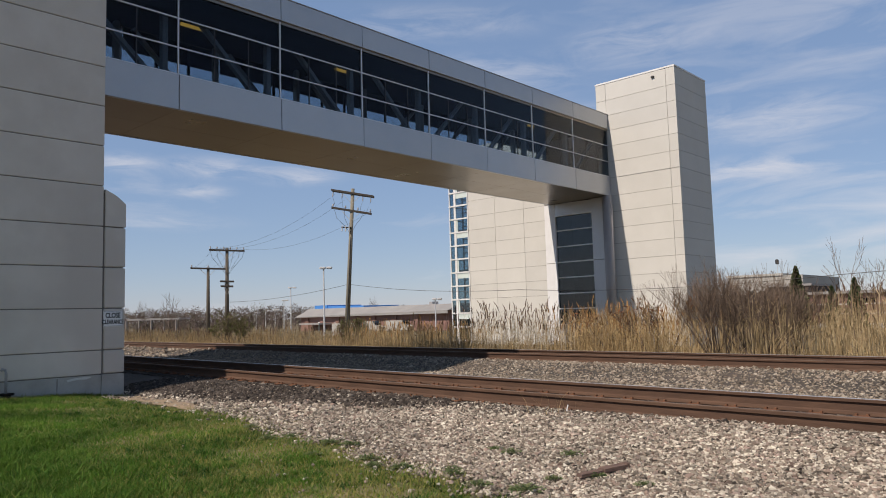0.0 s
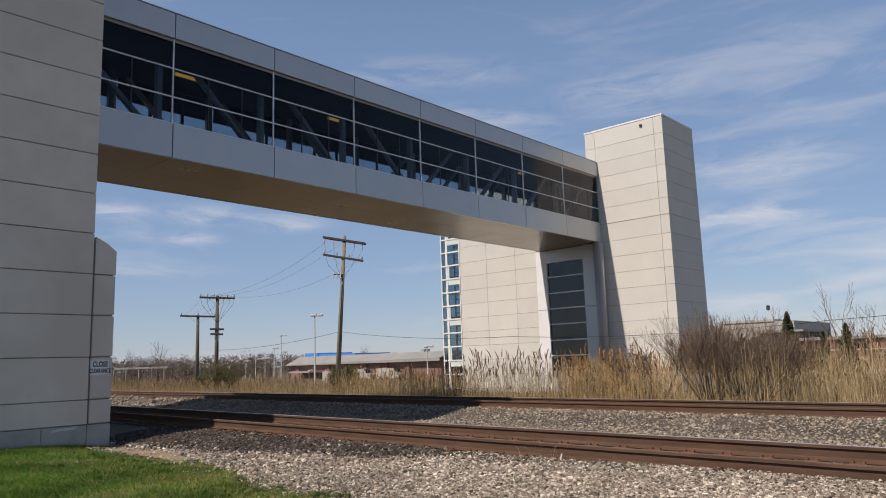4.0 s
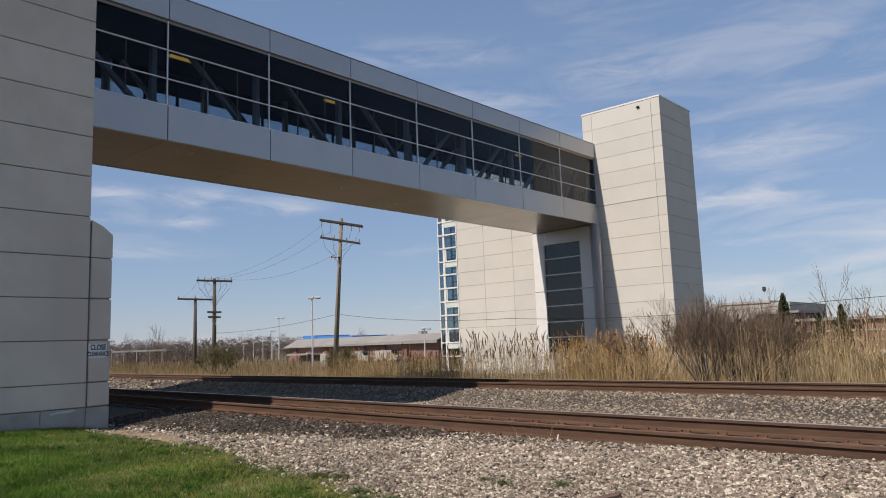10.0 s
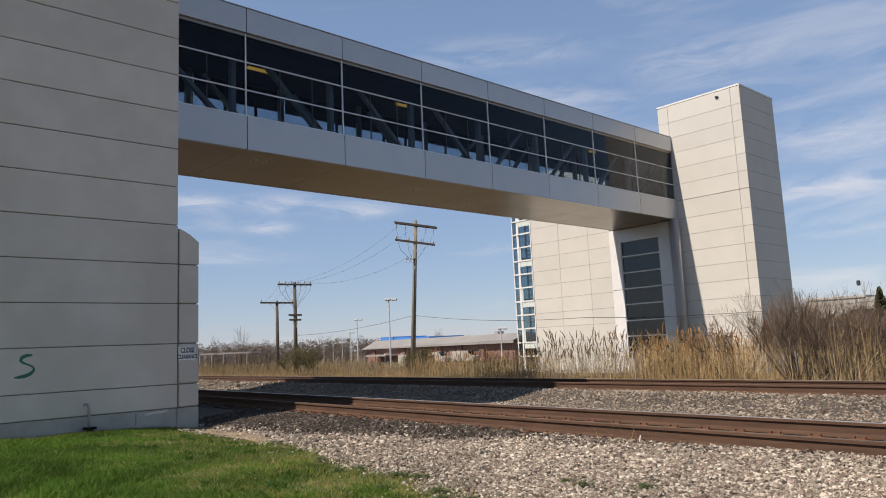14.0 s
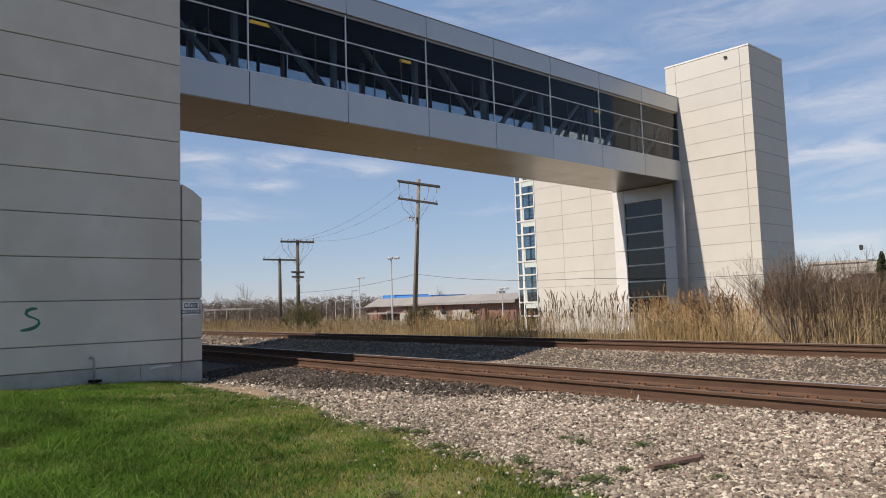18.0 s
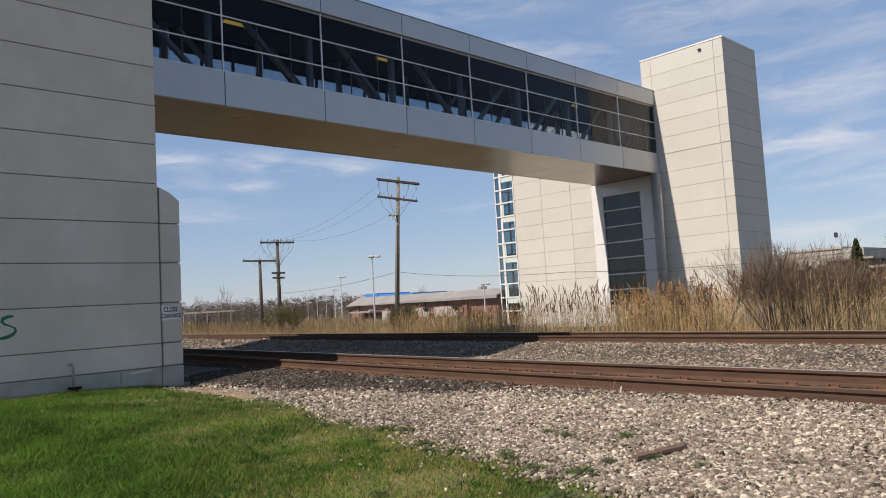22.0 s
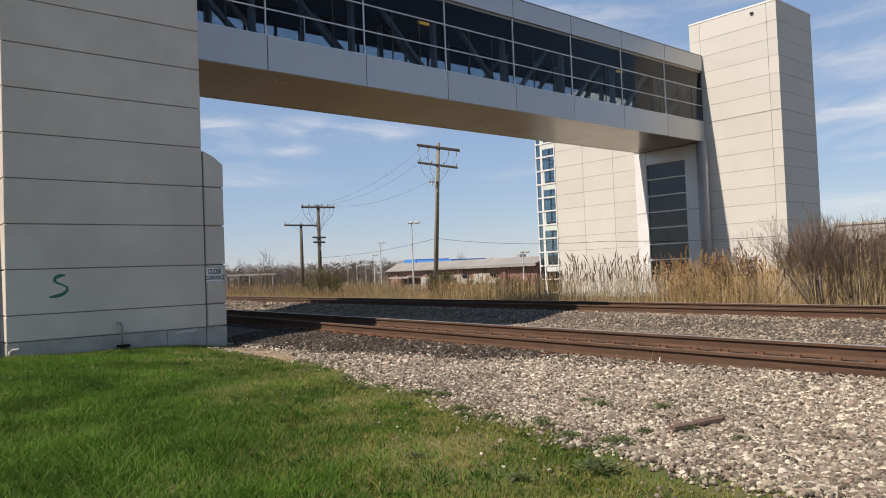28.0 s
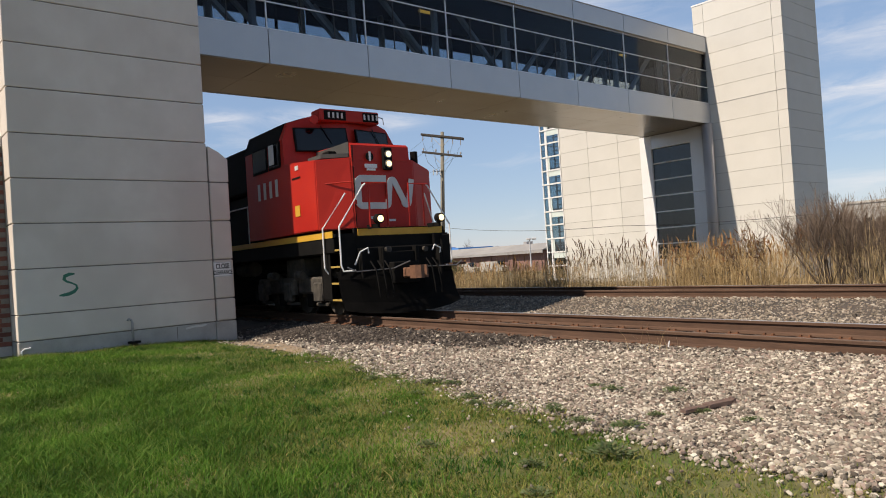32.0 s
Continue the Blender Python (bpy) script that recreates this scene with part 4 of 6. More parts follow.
# ---- grass ----
def blades(name, x, y, h, w, mat, label, category, lean=0.35):
    n = len(x)
    a = RNG.uniform(0, 2 * np.pi, n)
    h = h * RNG.lognormal(0, 0.3, n)
    side = np.stack([np.cos(a), np.sin(a), np.zeros(n)], 1) * (w * RNG.uniform(0.6, 1.3, n))[:, None]
    b = RNG.uniform(0, 2 * np.pi, n)
    bend = np.stack([np.cos(b), np.sin(b), np.zeros(n)], 1) * (h * RNG.uniform(0.05, 2 * lean, n))[:, None]
    root = np.stack([x, y, ground_z(x, y) - 0.015], 1)
    up = np.array([0, 0, 1.0]) * h[:, None]
    v = np.stack([root - side, root + side, root + 0.55 * up + 0.3 * bend + 0.7 * side, root + 0.55 * up + 0.3 * bend - 0.7 * side, root + up * 0.95 + bend], 1).reshape(-1, 3)
    k = 5 * np.arange(n)[:, None]
    f = np.concatenate([k + [0, 1, 2], k + [0, 2, 3], k + [3, 2, 4]])
    return tagged(new(name, soup(name, v, f, mat)), label, category, kind="stuff")


def patchy(x, y):
    return 0.5 + 0.5 * np.sin(1.1 * x + 0.7 * np.sin(1.9 * y)) * np.sin(1.4 * y + 0.9 * np.sin(1.2 * x + 2))


def lawn_keep(x, y):
    d = np.hypot(x, y)
    inside = (y < lawn_edge(x) + 0.1 + 0.3 * RNG.normal(size=len(x))) & (x > -15.9)
    thin = np.clip((lawn_edge(x) + 0.35 - y) / 0.8, 0.0, 1) ** 0.8 * np.clip(1.7 * tufty(x, y) - 0.1, 0.3, 1) + 0.2 * np.clip((lawn_edge(x) - y - 0.6) / 2.0, 0, 1)
    return inside & ((d > 3.0) & (y > 0.4) | (d > 0.5) & (RNG.uniform(0, 1, len(x)) < 0.2)) & ~in_sand(x, y) & (RNG.uniform(0, 1, len(x)) < thin) & (RNG.uniform(0, 1, len(x)) < np.clip(8.0 / d, 0, 1))


def blade_height(x, y):
    """Longer in the lush part away from the ballast, short near its edge."""
    return np.interp(lawn_edge(x) - y, [0, 1.5, 3.5], [0.034, 0.042, 0.066]) * np.clip(0.25 + 1.7 * tufty(x + 7, y), 0.4, 1.7)


gx1, gy1 = scatter(640000, -16, 1.5, -1.2, 6.8, lawn_keep)
dry = RNG.uniform(0, 1, len(gx1)) < np.clip(0.04 + np.interp(gx1, [-9, -5], [0.7, 1.3]) * np.clip(1.1 - (lawn_edge(gx1) - gy1) / np.interp(gx1, [-14, -8, -3], [1.4, 2.8, 3.6]), 0, 1) * np.clip(2.6 * tufty(gx1 - 9, gy1) - 0.55, 0.05, 1.3) + 0.5 * np.clip(clump(gx1 + 3, gy1, 0.5) - 0.78, 0, 1) * 4, 0, 0.88)
blades("lawn_grass", gx1[~dry], gy1[~dry], blade_height(gx1[~dry], gy1[~dry]), 0.004, M_GRASS, "short green lawn grass, lush near the wall", "grass", 0.95)
blades("dry_lawn_grass", gx1[dry], gy1[dry], 0.034, 0.0042, M_GRASS_DRY, "yellowed short lawn grass near the ballast", "grass", 1.0)
gx2, gy2 = scatter(60000, -16, -3.5, 0.4, 6.0, lambda x, y: lawn_keep(x, y) & (y < 0.35 * -x + 0.2) & (tufty(x + 7, y) > 0.52))
blades("tall_lawn_grass", gx2, gy2, 0.068, 0.004, M_GRASS, "longer tufts of dark green lawn grass", "grass", 0.9)
# dark lush tufts, scattered over the lawn
cx, cy = scatter(2600, -15.5, -1.5, 0.6, 6.2, lambda x, y: (y < lawn_edge(x) - 0.25) & (np.hypot(x, y) > 3.0) & (RNG.uniform(0, 1, len(x)) < np.clip(3.2 * clump(x + 7, y, 0.9) - 1.2, 0.04, 1) * np.interp(lawn_edge(x) - y, [0, 1.5, 3], [0.25, 0.5, 1])))
rad = np.repeat(RNG.uniform(0.03, 0.16, len(cx)), 42)
tx = np.repeat(cx, 42) + rad * RNG.normal(size=42 * len(cx))
ty = np.repeat(cy, 42) + 0.7 * rad * RNG.normal(size=42 * len(cx))
blades("lush_tufts", tx, ty, 0.048, 0.0042, M_GRASS_LUSH, "small dark lush tufts in the lawn", "grass", 0.7)
gx3, gy3 = scatter(9000, -15.92, -15.6, 2.6, 7.0, lambda x, y: RNG.uniform(0, 1, len(x)) < 0.5)
blades("wall_foot_grass", gx3, gy3, 0.055, 0.004, M_GRASS_DRY, "thin yellowed grass along the foot of the wall", "grass", 0.7)


def weed(x, y, size, n):
    """A low rosette of small leaves."""
    a, e = RNG.uniform(0, 2 * np.pi, n), RNG.uniform(0.15, 1.3, n)
    r = size * RNG.uniform(0.25, 1.0, n)
    d = np.stack([np.cos(a) * np.cos(e), np.sin(a) * np.cos(e), np.sin(e) * 0.38], 1)
    c = d * r[:, None]
    s = np.stack([-np.sin(a), np.cos(a), 0.5 * np.sin(3 * a)], 1) * (0.11 * size * RNG.uniform(0.4, 0.9, n))[:, None]
    t = d * (0.19 * size)
    v = np.stack([c - t * 0.6, c + s, c + t, c - s], 1).reshape(-1, 3)
    f = 4 * np.arange(n)[:, None] + np.arange(4)
    plant = thing("weed", "low grey-green weed growing among the ballast stones", "weed", x, y, float(ground_z(np.array(x), np.array(y))) + 0.01, group="weeds at the ballast edge")
    ob = new("leaves", soup("leaves", v, f, M_WEED))
    ob.parent = plant
    ob["kind"] = "stuff"
    return plant


for x, y, s in ((-3.34, 4.27, 0.26), (-4.1, 6.3, 0.16), (-4.7, 6.1, 0.16), (-4.95, 6.15, 0.12), (-5.2, 5.0, 0.17), (-5.5, 4.9, 0.14), (-7.9, 5.3, 0.17), (-7.7, 5.5, 0.13), (-4.14, 4.9, 0.16), (-4.6, 5.1, 0.15), (-3.75, 5.05, 0.2), (-3.0, 5.7, 0.12), (-3.5, 5.75, 0.15), (-3.78, 5.5, 0.12), (-6.6, 5.0, 0.14), (-9.0, 5.75, 0.14), (-4.66, 3.61, 0.13), (-3.64, 3.75, 0.14), (-5.78, 5.09, 0.17), (-3.15, 3.28, 0.13), (-6.65, 5.57, 0.16), (-4.75, 5.24, 0.12), (-6.93, 5.5, 0.15)):
    weed(x, y, s * 0.8, 200)
bx, by = scatter(34000, -12, 1, 1.5, 7, lambda x, y: (y > lawn_edge(x) - 1.0) & (y < lawn_edge(x) + 0.7) & (patchy(2 * x, 2 * y) > 0.5) & (RNG.uniform(0, 1, len(x)) < np.clip(1 - (y - lawn_edge(x)) / 0.7, 0, 1)))
blades("edge_grass", bx, by, 0.045, 0.004, M_GRASS_DRY, "sparse yellow-green grass tufts at the edge of the ballast", "grass", 0.6)


# ---- reeds ----
def reeds(name, x, y, h, mat, plume_share, label, plume=None):
    """Dead reed stems with hanging leaves and, on some, a feathery plume."""
    n = len(x)
    h = h * RNG.uniform(0.62, 1.12, n)
    root = np.stack([x, y, ground_z(x, y) - 0.05], 1)
    a = RNG.uniform(0, 2 * np.pi, n)
    lean = np.stack([np.cos(a), np.sin(a), 0 * a], 1) * (h * RNG.uniform(0.0, 0.26, n) ** 1.2)[:, None]
    mid = root + np.array([0, 0, 0.55]) * h[:, None] + 0.35 * lean
    tip = root + np.array([0, 0, 1.0]) * h[:, None] + lean
    pieces = [tubes(root, mid, 0.0068, 0.0058), tubes(mid, tip, 0.0058, 0.003)]
    for k in range(3):
        u = RNG.uniform(0.25, 0.9, n)[:, None]
        base = np.where(u < 0.55, root + (mid - root) * (u / 0.55), mid + (tip - mid) * ((u - 0.55) / 0.45))
        b = RNG.uniform(0, 2 * np.pi, n)
        out = np.stack([np.cos(b), np.sin(b), 0 * b], 1)
        side = np.stack([-np.sin(b), np.cos(b), 0 * b], 1) * 0.0085
        ln = (RNG.uniform(0.2, 0.45, n) * np.minimum(1, h / 1.8))[:, None]
        c = base + out * ln * 0.55 + np.array([0, 0, 1.0]) * ln * RNG.uniform(0.1, 0.6, n)[:, None]
        e = c + out * ln * 0.35 - np.array([0, 0, 1.0]) * ln * RNG.uniform(-0.1, 0.5, n)[:, None]
        v = np.stack([base - side * 0.6, base + side * 0.6, c + side, c - side, e + side * 0.2, e - side * 0.2], 1).reshape(-1, 3)
        q = 6 * np.arange(n)[:, None]
        pieces.append((v, np.concatenate([q + [0, 1, 2, 3], q + [3, 2, 4, 5]])))
    ob = tagged(new(name, soup(name, *join_soups(pieces), mat)), label, "reeds", kind="stuff")
    pick = RNG.uniform(0, 1, n) < plume_share
    t, l2 = tip[pick], lean[pick]
    m = len(t)
    pl = []
    turn = RNG.uniform(0, 2 * np.pi, m)
    droop = np.stack([np.cos(turn), np.sin(turn), 0 * turn], 1) * 0.045 + l2 * 0.2
    for k in range(5):
        # tufts along one drooping axis, fullest below the middle
        b = turn + RNG.uniform(-1.3, 1.3, m)
        out = np.stack([np.cos(b), np.sin(b), 0 * b], 1) * 0.028
        u = k / 4
        w = (0.017, 0.025, 0.024, 0.018, 0.011)[k]
        s = t + droop * u * u * 1.4 + np.array([0, 0, -0.15 + 0.27 * u])
        e = s + out + droop * 0.35 + np.array([0, 0, 0.115 - 0.03 * u])
        pl += [tubes(s, s * 0.55 + e * 0.45, 0.008, w), tubes(s * 0.55 + e * 0.45, e, w, 0.003)]
    if m:
        tagged(new(name + "_plumes", soup(name, *join_soups(pl), plume or M_PLUME)), "brown feathery plumes on dead reeds", "reeds", kind="stuff")
    return ob


def reed_zone(n, x0, x1, v0, v1, keep=None):
    x, v = RNG.uniform(x0, x1, n), RNG.uniform(v0, v1, n)
    y = v + SLOPE * x
    k = ~((y > 35.3) & (x > -32.4) & (x < -15.5)) & (y < 41)
    if keep is not None:
        k &= keep(x, y)
    return x[k], y[k]


def tall(x, y):
    return np.interp(x, [-80, -45, -28, -18, -12, -8, 0, 14], [1.25, 1.15, 1.25, 1.8, 1.8, 1.95, 2.0, 2.0]) * (0.85 + 0.3 * patchy(x * 0.6, y * 0.6))


def gaps(x, y):
    return RNG.uniform(0, 1, len(x)) < 0.25 + 0.75 * patchy(0.55 * x + 3, 0.5 * y)


x, y = reed_zone(6800, -80, -26, 20.0, 31, gaps)
reeds("reeds_west", x, y, tall(x, y) * 0.95, M_REED_WEST, 0.12, "golden dead reeds and grass beyond the tracks")
x, y = reed_zone(4300, -27, -11, 20.5, 30, lambda x, y: gaps(x, y) & ~((x < -15.3) & (x > -21.5) & (y < 26) | (x > -25) & (x < -17) & (y >= 26) & (RNG.uniform(0, 1, len(x)) < 0.8)))
reeds("reeds_middle", x, y, tall(x, y) * 0.9, M_REED, 0.22, "golden dead reeds in front of the far tower", M_PLUME_TAN)
x, y = reed_zone(430, -15.4, -11.2, 20.6, 24.5)
reeds("reeds_portal", x, y, tall(x, y) * 0.86, M_REED, 0.2, "golden dead reeds before the glazed portal", M_PLUME_TAN)
x, y = reed_zone(900, -22, -14.4, 20.3, 24.0)
reeds("reeds_low", x, y, np.full(len(x), 0.62), M_REED_WEST, 0.0, "low brown broken reeds at the foot of the pale ones")
x, y = reed_zone(7400, -11, 16, 20.2, 34, gaps)
reeds("reeds_east", x, y, tall(x, y), M_REED_GOLD, 0.12, "tall golden reeds beside the far track")
px_, py_ = reed_zone(820, -20.5, -13.4, 20.3, 26, lambda x, y: ((x + 17.0) / 3.2) ** 2 + ((y - 21.6) / 2.2) ** 2 < 1)
reeds("reeds_pale", px_, py_, np.full(len(px_), 1.78), M_REED_PALE, 0.5, "pale reeds with dark brown plumes before the cream wall")
x, y = scatter(30000, -80, 16, 17, 27, lambda x, y: (y - SLOPE * x > 18.9) & (y - SLOPE * x < 26 - 4 * patchy(x, y)))
blades("dry_verge_grass", x, y, 0.38, 0.008, M_REED, "dry straw grass along the far track", "grass", 0.5)


# ---- shrubs and trees ----
def branches(rng, h, stems, levels, spread, r0, kids=3, up=0.55, seglen=None):
    """A bare plant as bars: start, end, radius at both."""
    p0, p1, ra, rb = [], [], [], []
    def grow(p, d, length, r, level):
        steps = 3
        for s in range(steps):
            d2 = (d + Vector((rng.uniform(-1, 1), rng.uniform(-1, 1), rng.uniform(-0.4, 0.9))) * 0.16).normalized()
            q = p + d2 * (length / steps)
            p0.append(p[:]), p1.append(q[:]), ra.append(r), rb.append(r * 0.82)
            r, p, d = r * 0.82, q, d2
            if level < levels and s >= (1 if level == 0 else 0):
                for k in range(kids if s == steps - 1 else 1):
                    t = (d + Vector((rng.uniform(-1, 1), rng.uniform(-1, 1), rng.uniform(-0.15, 1) * up)) * spread).normalized()
                    grow(p, t, length * rng.uniform(0.5, 0.72), r * 0.62, level + 1)
    for k in range(stems):
        a = rng.uniform(0, 2 * math.pi)
        o = 0.0 if stems == 1 else 1.0
        d = Vector((math.cos(a) * rng.uniform(0.1, 0.75) * o, math.sin(a) * rng.uniform(0.1, 0.75) * o, 1)).normalized()
        grow(Vector((math.cos(a) * 0.25 * o, math.sin(a) * 0.25 * o, 0)), d, h * rng.uniform(0.36, 0.5), r0, 0)
    return np.array(p0), np.array(p1), np.array(ra), np.array(rb)


def bare_plant(name, label, category, x, y, h, stems, levels, spread, r0, seed, kids=3, z=None, buds=0, group="", wide=1.0, twig=0.0055, leaf=None):
    rng = random.Random(seed)
    p0, p1, ra, rb = branches(rng, h, stems, levels, spread, r0, kids)
    top = max(p1[:, 2].max(), 0.1)
    s = h / top
    p0, p1 = p0 * [s * wide, s * wide, s], p1 * [s * wide, s * wide, s]
    plant = thing(name, label, category, x, y, float(ground_z(np.array(x), np.array(y))) - 0.08 if z is None else z, group=group)
    thick = ra > r0 * 0.45
    tr = new("trunk", soup("trunk", *tubes(p0[thick], p1[thick], ra[thick], rb[thick], 6), M_TWIG))
    cr = new("crown", soup("crown", *tubes(p0[~thick], p1[~thick], np.maximum(ra[~thick], twig), np.maximum(rb[~thick], twig * 0.7), 3), M_TWIG))
    tr.parent = cr.parent = plant
    cr["kind"] = "stuff"
    if stems > 1:
        tr["kind"] = "stuff"
    if buds:
        sel = rng.sample(range(len(p1)), min(buds, len(p1)))
        c = p1[sel]
        n = len(c)
        d = RNG.normal(size=(n, 3)) * 0.05
        e = np.cross(d, RNG.normal(size=(n, 3)))
        e = e / np.linalg.norm(e, axis=1, keepdims=True) * 0.025
        v = np.stack([c - d, c + e, c + d, c - e], 1).reshape(-1, 3)
        lf = new("leaves", soup("leaves", v, 4 * np.arange(n)[:, None] + np.arange(4), leaf or M_BUD))
        lf.parent = plant
    return plant


bare_plant("shrub", "large bare brown shrub among the reeds", "shrub", -8.9, 22.0, 3.3, 22, 3, 0.42, 0.02, 3, wide=1.1, twig=0.0036)
bare_plant("shrub", "bare brown shrub with arching twigs", "shrub", -7.8, 22.3, 3.15, 22, 3, 0.45, 0.018, 5, wide=1.1, twig=0.0036)
bare_plant("shrub", "thin bare shrub with a few dry red-brown leaves", "shrub", -10.9, 22.2, 2.6, 8, 3, 0.55, 0.012, 6, wide=1.3, twig=0.0034, buds=160, leaf=M_DRYLEAF)
bare_plant("shrub", "low thin shrub with dry red-brown leaves", "shrub", -12.5, 22.5, 2.1, 6, 3, 0.6, 0.010, 8, wide=1.4, twig=0.0032, buds=120, leaf=M_DRYLEAF)
bare_plant("shrub", "upright bare brown shrub in the thicket", "shrub", -8.3, 23.2, 3.2, 18, 3, 0.4, 0.016, 17, wide=1.0, twig=0.0036)
bare_plant("shrub", "low bare shrub at the edge of the golden reeds", "shrub", -7.0, 22.6, 2.5, 12, 3, 0.5, 0.012, 18, wide=1.2, twig=0.0034)
bare_plant("shrub", "budding olive shrub near the utility poles", "shrub", -38.6, 23.6, 2.4, 13, 3, 0.8, 0.018, 11, buds=1500, wide=1.25)
bare_plant("shrub", "small budding shrub in the dry grass", "shrub", -31.5, 26.6, 1.6, 9, 3, 0.8, 0.014, 12, buds=500)
bare_plant("shrub", "small green-tinged shrub near a pole", "shrub", -33.6, 28.6, 1.9, 9, 3, 0.8, 0.014, 14, buds=900)
bare_plant("tree", "thin leafless sapling in the dry grass", "tree", -46.0, 24.2, 3.7, 2, 3, 0.5, 0.03, 24, kids=2, twig=0.007)
bare_plant("tree", "thin leafless sapling in the dry grass", "tree", -49.0, 23.6, 3.2, 2, 3, 0.5, 0.03, 25, kids=2, twig=0.007)
bare_plant("tree", "slender leafless young tree among reeds", "tree", -7.05, 30.2, 4.5, 1, 3, 0.55, 0.04, 21, kids=2, twig=0.006)
bare_plant("tree", "leafless sapling above the reeds", "tree", -5.6, 28.6, 3.4, 1, 3, 0.8, 0.035, 22, kids=4)
bare_plant("tree", "thin leafless sapling by the shrubs", "tree", -10.9, 31.8, 2.8, 2, 3, 0.7, 0.03, 23, kids=3)


def conifer(x, y, h, z, label):
    t = thing("conifer", label, "tree", x, y, z)
    part("trunk", bm_tube([(0, 0, 0), (0, 0, h)], 0.03 * h, 6, None, 0.01), M_TWIG, t)
    p0, p1 = [], []
    rng = random.Random(int(h * 10))
    for k in range(520):
        u = rng.random() ** 0.8
        zc = h * (0.12 + 0.88 * u)
        a = rng.uniform(0, 2 * math.pi)
        r = h * 0.20 * (1.02 - u) ** 0.8 * rng.uniform(0.35, 1.25) + 0.05
        p0.append((0, 0, zc)), p1.append((math.cos(a) * r, math.sin(a) * r, zc - r * 0.25 + 0.1))
    cr = new("crown", soup("crown", *tubes(p0, p1, 0.02 * h, 0.05 * h * 0.5), M_NEEDLE))
    cr.parent = t


conifer(-24.5, 82.5, 6.7, -1.2, "dark green conifer beyond the reeds")
conifer(-15.3, 66.5, 4.7, -1.2, "dark conifer by the brick building")
conifer(-16.9, 66.0, 4.1, -1.2, "low dark conifer by the brick building")

# far woods: one mass of bare crowns along the horizon
rng = random.Random(40)
wood = []
for k in range(12):
    a = radians(rng.uniform(18, 66)) if k < 60 else radians(rng.uniform(66, 105))
    d = rng.uniform(190, 300)
    h = rng.uniform(5.0, 8.2) * d / 250
    p0, p1, ra, rb = branches(rng, h, 1, 3, 0.9, 0.12, 3)
    s = h / max(p1[:, 2].max(), 0.1)
    base = np.array([-d * math.cos(a), d * math.sin(a), -1.3])
    wood.append(tubes(p0 * [s * 1.3, s * 1.3, s] + base, p1 * [s * 1.3, s * 1.3, s] + base, np.maximum(ra * 1.0, 0.05), np.maximum(rb, 0.04)))
for k in range(330):
    # rounded bare crowns, each a trunk and a cloud of fine twigs
    a, d = radians(rng.uniform(15, 40) if k < 215 else rng.uniform(40, 105)), rng.uniform(170, 290)
    h = (rng.uniform(3.6, 5.2) if k < 215 else rng.uniform(3.0, 4.4)) * d / 200 + 1.4
    r = rng.uniform(1.6, 3.4) * d / 220
    base = np.array([-d * math.cos(a), d * math.sin(a), -1.3])
    wood.append(tubes([base], [base + [0, 0, h * 0.6]], 0.2, 0.1))
    g = np.array([[rng.gauss(0, 1), rng.gauss(0, 1), rng.gauss(0, 1)] for _ in range(95)])
    g = g / np.linalg.norm(g, axis=1, keepdims=True) * np.array([rng.random() ** 0.45 for _ in range(95)])[:, None]
    c = base + [0, 0, h * 0.55] + g * [r, r, h * 0.45]
    tip = c + g * [0.4, 0.4, 0.4] + np.array([[rng.uniform(-0.8, 0.8), rng.uniform(-0.8, 0.8), rng.uniform(-0.4, 0.5)] for _ in range(95)])
    wood.append(tubes(c, tip, 0.075, 0.03))
tagged(new("far_woods", soup("far_woods", *join_soups(wood), M_WOODS_HAZY)), "brown leafless woods along the horizon", "trees", kind="stuff")
bare_plant("tree", "rounded bare tree far behind the low building", "tree", -113.0, 103.0, 7.0, 1, 4, 0.9, 0.12, 31, z=-1.2)
bare_plant("tree", "young tree in pale green leaf far off", "tree", -150.0, 98.0, 7.0, 1, 3, 0.9, 0.12, 32, z=-1.2, buds=2500)

# ---- utility poles ----
def utility_pole(x, y, h, arms, rz, label, tilt=(0, 0), droop=2.0, wood=None):
    """arms: (height below the top, half length, insulators)."""
    z = float(ground_z(np.array(x), np.array(y))) - 0.1
    p = thing("utility_pole", label, "utility pole", x, y, z, rz, "utility poles along the railway")
    H = h - z
    p.rotation_euler = (radians(tilt[0]), radians(tilt[1]), radians(rz))
    part("pole", bm_tube([(0, 0, 0), (0, 0, H * 0.5), (0, 0, H)], 0.185, 12, None, 0.12), wood or M_POLE, p, smooth=True)
    for down, half, pins in arms:
        za = H - down
        fall = math.tan(radians(droop))
        arm = bm_box(-half, half, -0.19, -0.06, za - 0.075, za + 0.075, bevel=0.015)
        for v in arm.verts:
            v.co.z -= v.co.x * fall
        part("crossarm", arm, M_ARM, p)
        for s in (-1, 1):
            part("brace", bm_tube([(s * half * 0.45, -0.13, za - 0.05), (s * 0.08, -0.12, za - 0.65)], 0.018, 5), M_GALV, p)
        for k in range(pins):
            xx = -half + 0.1 + (2 * half - 0.2) * k / (pins - 1)
            za = H - down - xx * fall
            ins = bm_disc((xx, -0.115, za + 0.07), 0.03, 0.10, "z", 6)
            bm_tube([(xx, -0.115, za + 0.15), (xx, -0.115, za + 0.21), (xx, -0.115, za + 0.29)], 0.075, 8, ins, 0.045)
            part("insulator", ins, M_COLUMN, p)
    return p, H


